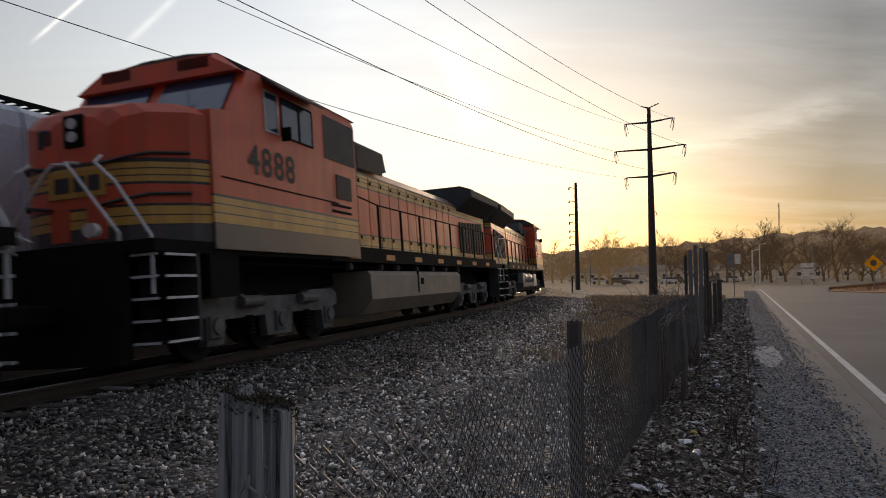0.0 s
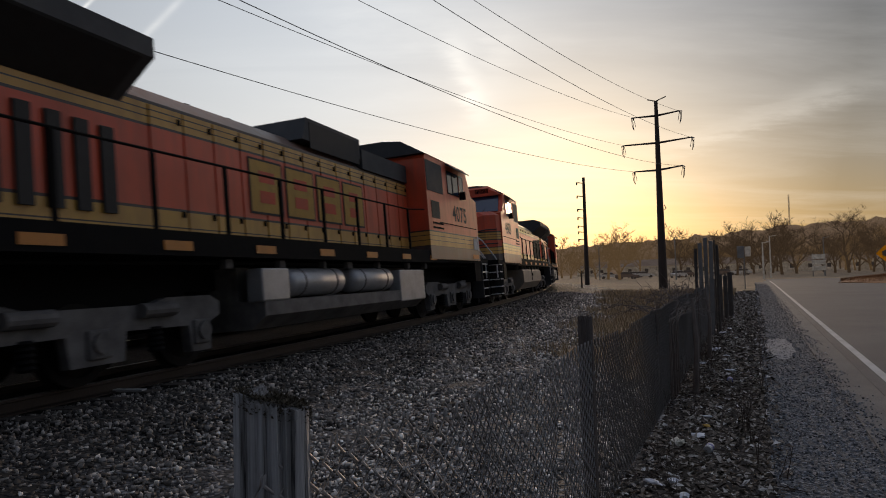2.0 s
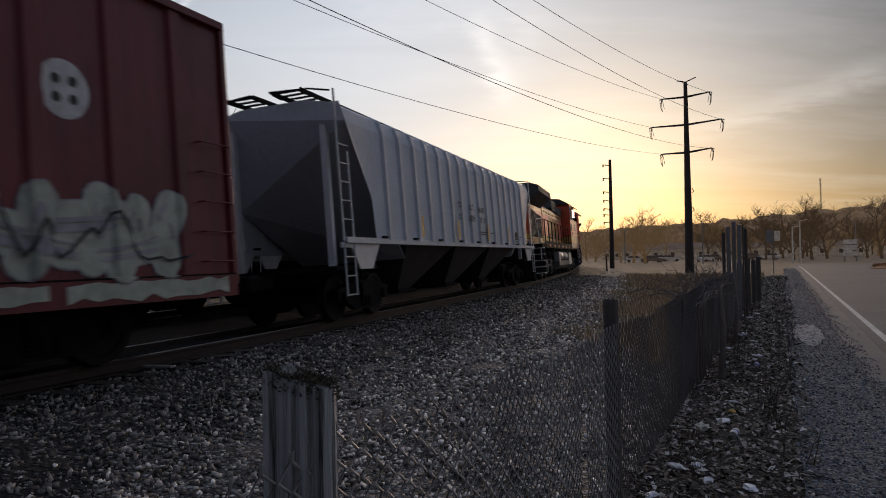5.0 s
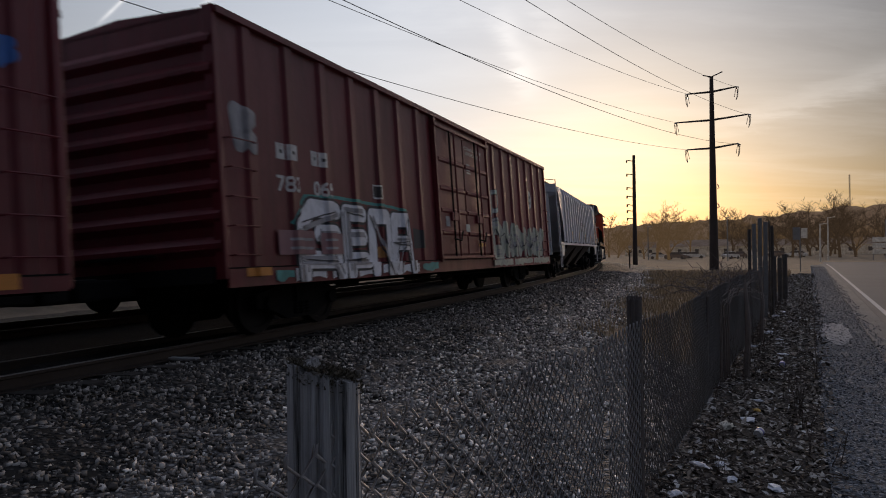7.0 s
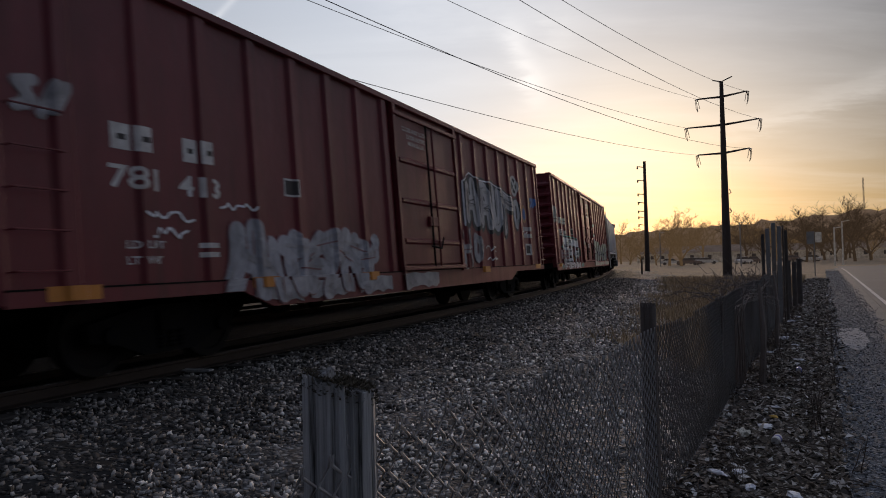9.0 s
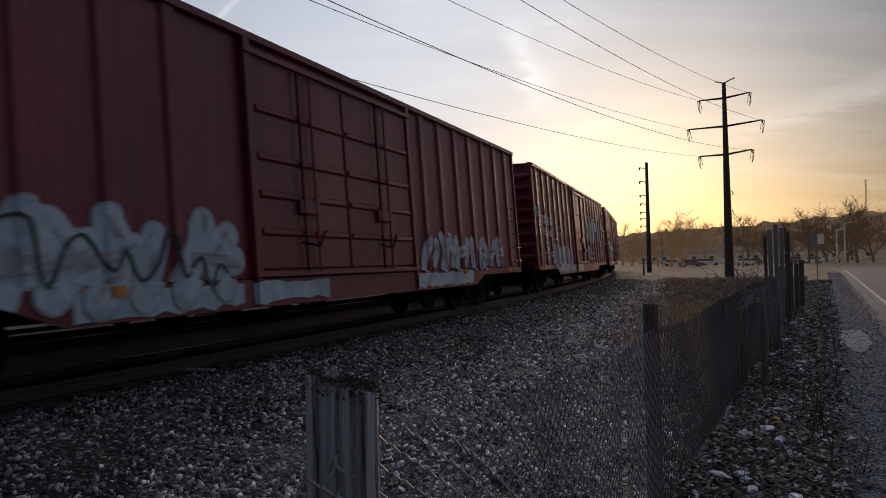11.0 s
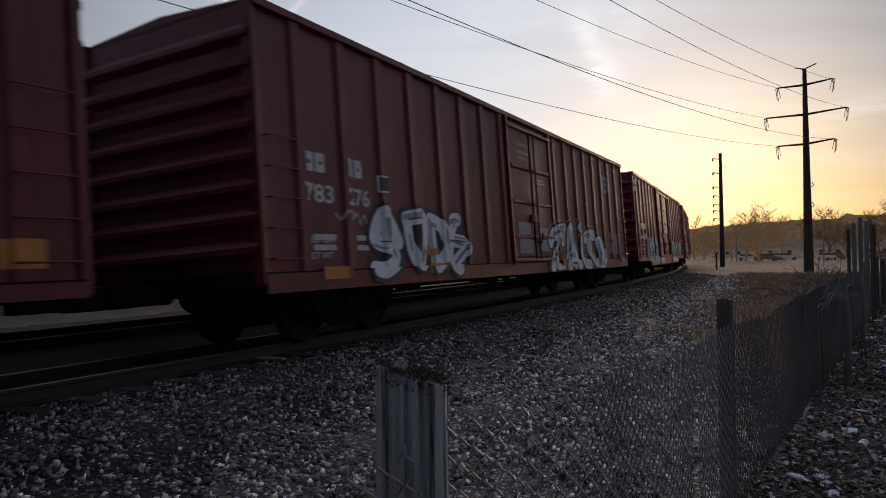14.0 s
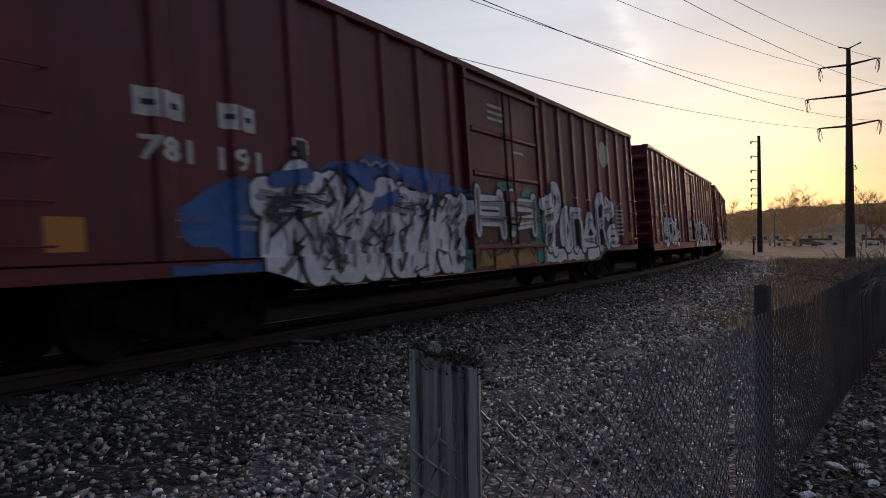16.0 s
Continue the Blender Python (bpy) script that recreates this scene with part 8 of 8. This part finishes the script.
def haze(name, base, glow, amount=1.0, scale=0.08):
    """Distant stuff with bright dusk haze painted in: an even glow added to its colour."""
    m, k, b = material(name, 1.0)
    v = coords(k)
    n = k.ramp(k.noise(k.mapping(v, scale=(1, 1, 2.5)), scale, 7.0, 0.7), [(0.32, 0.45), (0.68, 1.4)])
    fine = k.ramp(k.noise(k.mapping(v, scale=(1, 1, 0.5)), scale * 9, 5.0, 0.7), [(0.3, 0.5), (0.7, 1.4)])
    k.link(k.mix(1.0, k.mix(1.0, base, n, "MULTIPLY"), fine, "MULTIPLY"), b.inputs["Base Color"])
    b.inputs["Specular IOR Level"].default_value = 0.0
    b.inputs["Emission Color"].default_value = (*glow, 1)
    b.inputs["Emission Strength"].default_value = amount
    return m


def make_distance():
    # ridge of woods: a rough hill band that goes round
    rng = np.random.default_rng(5)
    nb = 720
    b = np.linspace(-180, 180, nb + 1)
    e = np.interp(b, [-180, -60, 0, 8, 13, 18, 24, 28, 32, 40, 70, 180], [0.03, 0.03, 0.030, 0.031, 0.034, 0.038, 0.043, 0.049, 0.052, 0.054, 0.04, 0.03])
    e = e + 0.0016 * np.sin(b * 2.1) + 0.0012 * np.sin(b * 5.3 + 1) + rng.normal(0, 0.0006, nb + 1)
    rows = []
    for d, f in ((330, 0.0), (360, 0.55), (400, 0.85), (440, 1.0), (520, 1.02)):
        z = np.where(f > 0, e * d * f + 1.45 * f, -1.0) + rng.normal(0, 0.35, nb + 1) * (f > 0.3)
        rows.append(np.stack([d * np.sin(np.radians(b)), d * np.cos(np.radians(b)), z], -1))
    v = np.concatenate(rows)
    n = nb + 1
    i, j = np.meshgrid(np.arange(4), np.arange(nb), indexing="ij")
    f = np.stack([i * n + j, i * n + j + 1, (i + 1) * n + j + 1, (i + 1) * n + j], -1).reshape(-1, 4)
    # ridge and woods glow evenly to paint the evening haze
    ridge_m = haze("brown_ridge_haze_glow", (0.15, 0.105, 0.075), (0.085, 0.056, 0.034), 1.0, 0.05)
    tagged(new("backdrop", raw_mesh("backdrop", v, f, ridge_m, True)), "far wooded brown ridge, evening haze painted as glow", "hill", kind="structure")
    # crowns along the ridge line
    g = np.random.default_rng(9)
    k = 5200
    bb = g.uniform(-8, 42, k)
    ee = np.interp(bb, b, e)
    d = g.uniform(335, 440, k)
    frac = np.interp(d, [330, 360, 400, 440], [0.0, 0.55, 0.85, 1.0])
    base = np.stack([d * np.sin(np.radians(bb)), d * np.cos(np.radians(bb)), ee * d * frac - 1.5], -1)
    h, wd = g.uniform(2.5, 5.0, k), g.uniform(1.6, 4.5, k)
    a = g.uniform(0, np.pi, k)
    verts, faces = [], []
    for s in range(4):
        ang = a + s * 0.8
        ox, oy = np.cos(ang) * wd * 0.6, np.sin(ang) * wd * 0.6
        tip = base + np.stack([ox + g.normal(0, 0.5, k), oy + g.normal(0, 0.5, k), h * g.uniform(0.7, 1.0, k)], -1)
        l = base + np.stack([-oy * 0.18, ox * 0.18, h * 0.2], -1)
        r = base + np.stack([oy * 0.18, -ox * 0.18, h * 0.2], -1)
        o = s * 3 * k + np.arange(k)[:, None] * 3
        verts.append(np.stack([l, r, tip], 1).reshape(-1, 3))
        faces.append(np.concatenate([o, o + 1, o + 2], 1))
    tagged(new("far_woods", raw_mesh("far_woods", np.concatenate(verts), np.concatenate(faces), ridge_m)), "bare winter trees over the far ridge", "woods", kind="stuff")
    # nearer bare trees, haze painted in; the far copy is paler and glows more
    rng = random.Random(77)
    m_near = haze("bare_tree_haze_glow", (0.055, 0.040, 0.030), (0.030, 0.019, 0.011), 1.0, 0.5)
    m_far = haze("paler_tree_haze_glow", (0.08, 0.055, 0.038), (0.075, 0.046, 0.022), 1.0, 0.5)
    kinds = []
    for i in range(5):
        t, c = bare_tree(200 + i, 11 + i, 0.28)
        kinds.append((t, c))
    protos = {}
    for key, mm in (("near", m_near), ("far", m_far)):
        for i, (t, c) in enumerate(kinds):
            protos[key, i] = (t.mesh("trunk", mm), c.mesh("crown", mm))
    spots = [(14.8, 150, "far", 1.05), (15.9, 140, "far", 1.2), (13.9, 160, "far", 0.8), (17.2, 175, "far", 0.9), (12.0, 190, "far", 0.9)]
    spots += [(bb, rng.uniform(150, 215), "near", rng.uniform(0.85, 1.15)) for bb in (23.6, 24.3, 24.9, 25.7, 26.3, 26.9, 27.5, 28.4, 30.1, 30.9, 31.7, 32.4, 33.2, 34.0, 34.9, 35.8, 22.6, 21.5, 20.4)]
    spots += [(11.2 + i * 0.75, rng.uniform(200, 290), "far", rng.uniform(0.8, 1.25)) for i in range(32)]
    spots += [(rng.uniform(19, 37), rng.uniform(220, 300), "near", rng.uniform(0.9, 1.3)) for i in range(26)]
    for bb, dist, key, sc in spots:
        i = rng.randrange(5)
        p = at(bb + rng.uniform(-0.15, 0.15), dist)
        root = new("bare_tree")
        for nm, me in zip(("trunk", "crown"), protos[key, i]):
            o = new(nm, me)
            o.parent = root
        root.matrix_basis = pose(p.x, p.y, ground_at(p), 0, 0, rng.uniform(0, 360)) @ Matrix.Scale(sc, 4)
        tagged(root, "bare winter tree with evening haze painted in", "tree", "trees beyond the crossing")
    # two bare trees behind the train
    for bb, dist, sc in ((-17.5, 30, 0.72), (-30.5, 34, 0.70)):
        t, c = protos["near", 2]
        p = at(bb, dist)
        root = new("bare_tree")
        for nm, me in (("trunk", t), ("crown", c)):
            o = new(nm, me)
            o.parent = root
        root.matrix_basis = pose(p.x, p.y, ground_at(p), 0, 0, 40 * sc) @ Matrix.Scale(sc, 4)
        tagged(root, "bare tree behind the railway", "tree")


make_distance()


def make_town():
    """Cars, houses, signs and the crossing at the end of the road."""
    asphalt = bpy.data.materials["worn_asphalt"]
    s = Shape()
    for i in range(40):
        a, b = -70 + i * 4.0, -66 + i * 4.0
        s.poly([road(80, a, -0.24), road(80, b, -0.24), road(92, b, -0.30), road(92, a, -0.30)])
    tagged(part("cross_street", s, bpy.data.materials["pale_road_edge"]), "pale cross street at the end of the road", "road", kind="structure")
    # town colours carry a faint glow that paints the haze in
    white = haze("white_siding_haze_glow", (0.42, 0.38, 0.34), (0.06, 0.045, 0.03), 1.0, 0.3)
    grey = haze("grey_roof_haze_glow", (0.14, 0.12, 0.11), (0.05, 0.035, 0.025), 1.0, 0.3)
    dark = haze("dark_glass_haze_glow", (0.03, 0.03, 0.035), (0.02, 0.015, 0.012), 1.0, 0.3)
    carp = haze("white_car_haze_glow", (0.52, 0.52, 0.54), (0.05, 0.04, 0.03), 1.0, 0.3)
    red = haze("dark_car_haze_glow", (0.08, 0.07, 0.07), (0.03, 0.02, 0.015), 1.0, 0.3)

    def car(bb, dist, turn, paint, label, z=None):
        root = tagged(new("parked_car"), label, "car", "cars in the far lot")
        body = [(-2.2, 0.35), (-2.25, 0.75), (-1.9, 0.95), (-1.2, 1.0), (1.0, 0.98), (2.0, 0.80), (2.2, 0.6), (2.2, 0.35)]
        part("body", Shape().prism(body, -0.85, 0.85), paint, root)
        part("cabin", Shape().loft([[(-1.7, -0.75, 0.98), (1.0, -0.75, 0.98), (1.0, 0.75, 0.98), (-1.7, 0.75, 0.98)], [(-1.2, -0.62, 1.42), (0.35, -0.62, 1.42), (0.35, 0.62, 1.42), (-1.2, 0.62, 1.42)]]), dark, root)
        part("roof", Shape().box(-1.2, 0.35, -0.62, 0.62, 1.42, 1.46, 0.02), paint, root)
        for x in (-1.4, 1.4):
            for y in (-0.8, 0.8):
                part("wheel", Shape().cyl((x, y - 0.1, 0.32), (x, y + 0.1, 0.32), 0.32, 12), dark, root)
        p = at(bb, dist)
        root.matrix_basis = pose(p.x, p.y, ground_at(p), 0, 0, turn)

    car(15.0, 158, -12, carp, "white car parked in the far lot")
    for bb, dist, pn in ((16.3, 150, red), (17.6, 165, carp), (20.2, 150, carp), (20.9, 158, red), (24.6, 170, carp), (23.4, 175, red), (16.9, 172, carp)):
        car(bb, dist, 20 * bb, pn, "white car parked in the far lot" if pn is carp else "dark car parked in the far lot")

    def house(bb, dist, w, d, h, label):
        root = tagged(new("house"), label, "house", "far houses")
        part("wall", Shape().box(-w / 2, w / 2, -d / 2, d / 2, -0.3, h), white, root)
        part("roof", Shape().prism([(-d / 2 - 0.3, h), (0, h + d * 0.28), (d / 2 + 0.3, h)], -w / 2 - 0.3, w / 2 + 0.3, "x"), grey, root)
        for i in range(3):
            x = -w / 3 + i * w / 3
            part("window", Shape().box(x - 0.5, x + 0.5, -d / 2 - 0.04, -d / 2 + 0.02, 1.0, 2.1), dark, root)
        p = at(bb, dist)
        root.matrix_basis = pose(p.x, p.y, ground_at(p), 0, 0, -bb)

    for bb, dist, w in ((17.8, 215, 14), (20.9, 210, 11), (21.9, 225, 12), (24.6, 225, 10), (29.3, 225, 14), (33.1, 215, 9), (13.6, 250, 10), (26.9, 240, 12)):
        house(bb, dist, w, 7, 2.8, "low white house with a grey roof, haze painted in")
    # poles and boards by the crossing
    steel = dirty("pale_sign_steel", (0.30, 0.28, 0.26), (0.2, 0.18, 0.16), 0.6, 0.3, 3.0)
    # pale boards and poles share a face with haze painted as glow
    signw = haze("pale_sign_haze_glow", (0.50, 0.48, 0.45), (0.05, 0.04, 0.03), 1.0, 0.5)
    for bb, dist, h in ((26.2, 95, 4.6), (26.7, 110, 6.0), (30.2, 130, 6.2), (20.0, 120, 7.0), (14.2, 140, 6.5)):
        p = at(bb, dist)
        ob = part("street_pole", Shape().tube([(0, 0, -0.3), (0, 0, h)], [0.12, 0.07], 8).tube([(0, 0, h - 0.1), (0.9, 0, h + 0.05)], 0.05, 5), signw if dist < 112 else steel)
        ob.matrix_basis = pose(p.x, p.y, ground_at(p), 0, 0, -bb)
        tagged(ob, "pale street pole by the crossing", "street pole", "poles by the crossing")
    root = tagged(new("road_sign"), "grey back of a road sign on a thin post", "road sign")
    part("post", Shape().box(-0.035, 0.035, -0.035, 0.035, -0.3, 2.9), steel, root)
    part("panel", Shape().box(-0.42, 0.02, -0.06, -0.04, 2.1, 2.9, 0.02), steel, root)
    part("panel", Shape().box(0.06, 0.42, -0.06, -0.04, 2.2, 2.85, 0.02), signw, root)
    p = at(24.9, 50)
    root.matrix_basis = pose(p.x, p.y, -0.1, 0, 0, -24)
    root = tagged(new("sign_stack"), "stacked white roadside sign boards", "sign board")
    for i in range(3):
        part("board", Shape().box(-0.9, 0.9, -0.05, 0.05, 0.9 + i * 0.85, 1.55 + i * 0.85, 0.02), signw, root)
    for x in (-0.8, 0.8):
        part("post", Shape().box(x - 0.06, x + 0.06, 0.06, 0.16, -0.3, 3.4), steel, root)
    p = at(29.85, 118)
    root.matrix_basis = pose(p.x, p.y, ground_at(p), 0, 0, -30)
    root = tagged(new("warning_sign"), "orange diamond warning sign with a dark centre", "road sign")
    # unlit sign; the glow is haze put into its colour
    org = haze("orange_sign_haze_glow", (0.62, 0.24, 0.02), (0.10, 0.035, 0.0), 1.0, 0.5)
    part("panel", Shape().prism([(0, 1.5), (0.62, 2.12), (0, 2.74), (-0.62, 2.12)], -0.03, 0.0), org, root)
    part("symbol", Shape().prism([(0.2, 2.0), (0.2, 2.28), (0, 2.4), (-0.2, 2.28), (-0.2, 2.0), (0, 1.88)], -0.04, -0.03), dark, root)
    part("post", Shape().box(-0.04, 0.04, 0.005, 0.08, -0.3, 2.6), steel, root)
    p = at(33.95, 62)
    root.matrix_basis = pose(p.x, p.y, 0.0, 0, 0, -33)
    # verge of tawny grass on the far side of the road
    s = Shape()
    rng = random.Random(2)
    ring0 = [at(31.0 + 0.9 * i, 60 - 1.1 * i + rng.uniform(-0.4, 0.4), 0.06) for i in range(9)]
    ring1 = [at(31.4 + 0.9 * i, 66 + rng.uniform(-0.4, 0.4), 0.04 + 0.51 * min(1, i / 5)) for i in range(9)]
    ring2 = [at(31.8 + 0.9 * i, 84 + rng.uniform(-0.4, 0.4), 0.02 + 0.33 * min(1, i / 5)) for i in range(9)]
    s.loft([[Vector((p.x, p.y, -0.4)) for p in ring0], ring0, ring1, ring2], closed=False)
    tawny = dirty("tawny_verge_grass", (0.30, 0.13, 0.045), (0.16, 0.085, 0.04), 0.95, 0, 0.7, 0.7, 0.5)
    tagged(part("grass_verge", s, tawny), "tawny grass verge across the road", "grass", kind="structure")
    g = np.random.default_rng(4)
    n = 9000
    bb, dd = np.radians(g.uniform(31.2, 39, n)), g.uniform(58, 80, n)
    x, y = dd * np.sin(bb), dd * np.cos(bb)
    rise = np.clip((np.degrees(bb) - 31.4) / 4.5, 0, 1)
    a, h = g.uniform(0, 6.28, n), g.uniform(0.1, 0.45, n) * (0.3 + 0.7 * rise)
    z = np.interp(dd, [58, 66, 84], [0.0, 0.48, 0.32]) * rise - 0.02
    b = np.stack([x, y, z], -1)
    e = np.stack([np.cos(a), np.sin(a), 0 * a], -1) * 0.035
    t = b + np.stack([g.normal(0, 0.12, n), g.normal(0, 0.12, n), h], -1)
    v = np.stack([b - e, b + e, t], 1).reshape(-1, 3)
    tagged(new("verge_grass", raw_mesh("verge_grass", v, np.arange(3 * n).reshape(-1, 3), tawny)), "tawny dry grass on the verge", "grass", kind="stuff")


make_town()


# ---- what moves ----
def motions():
    """The train rolls away round the bend, slowing a little."""
    run = lambda t: 9.2557 * t - 0.01806 * t * t
    cars = [(LOCO_1, 39.3, 0), (LOCO_2, 17.2, 180), (LOCO_3, -5.4, 0), (HOPPER, -26.5, 0)] + [(c, -47.62 - 20.99 * i, 0) for i, c in enumerate(BOXCARS)]
    for thing, start, turn in cars:
        walk(thing, [(i * 0.5, on_track(start + run(i * 0.5)) @ pose(0, 0, 0, 0, 0, turn)) for i in range(33)])
        # the wheels roll along the rail
        for ob in thing.children:
            if ob.name.startswith("wheel"):
                x, r = ob.location.x, ob.location.z
                way = -1 if turn else 1
                walk(ob, [(i / 15, pose(x, 0, r, 0, way * math.degrees(run(i / 15) / r), 0)) for i in range(241)])


motions()
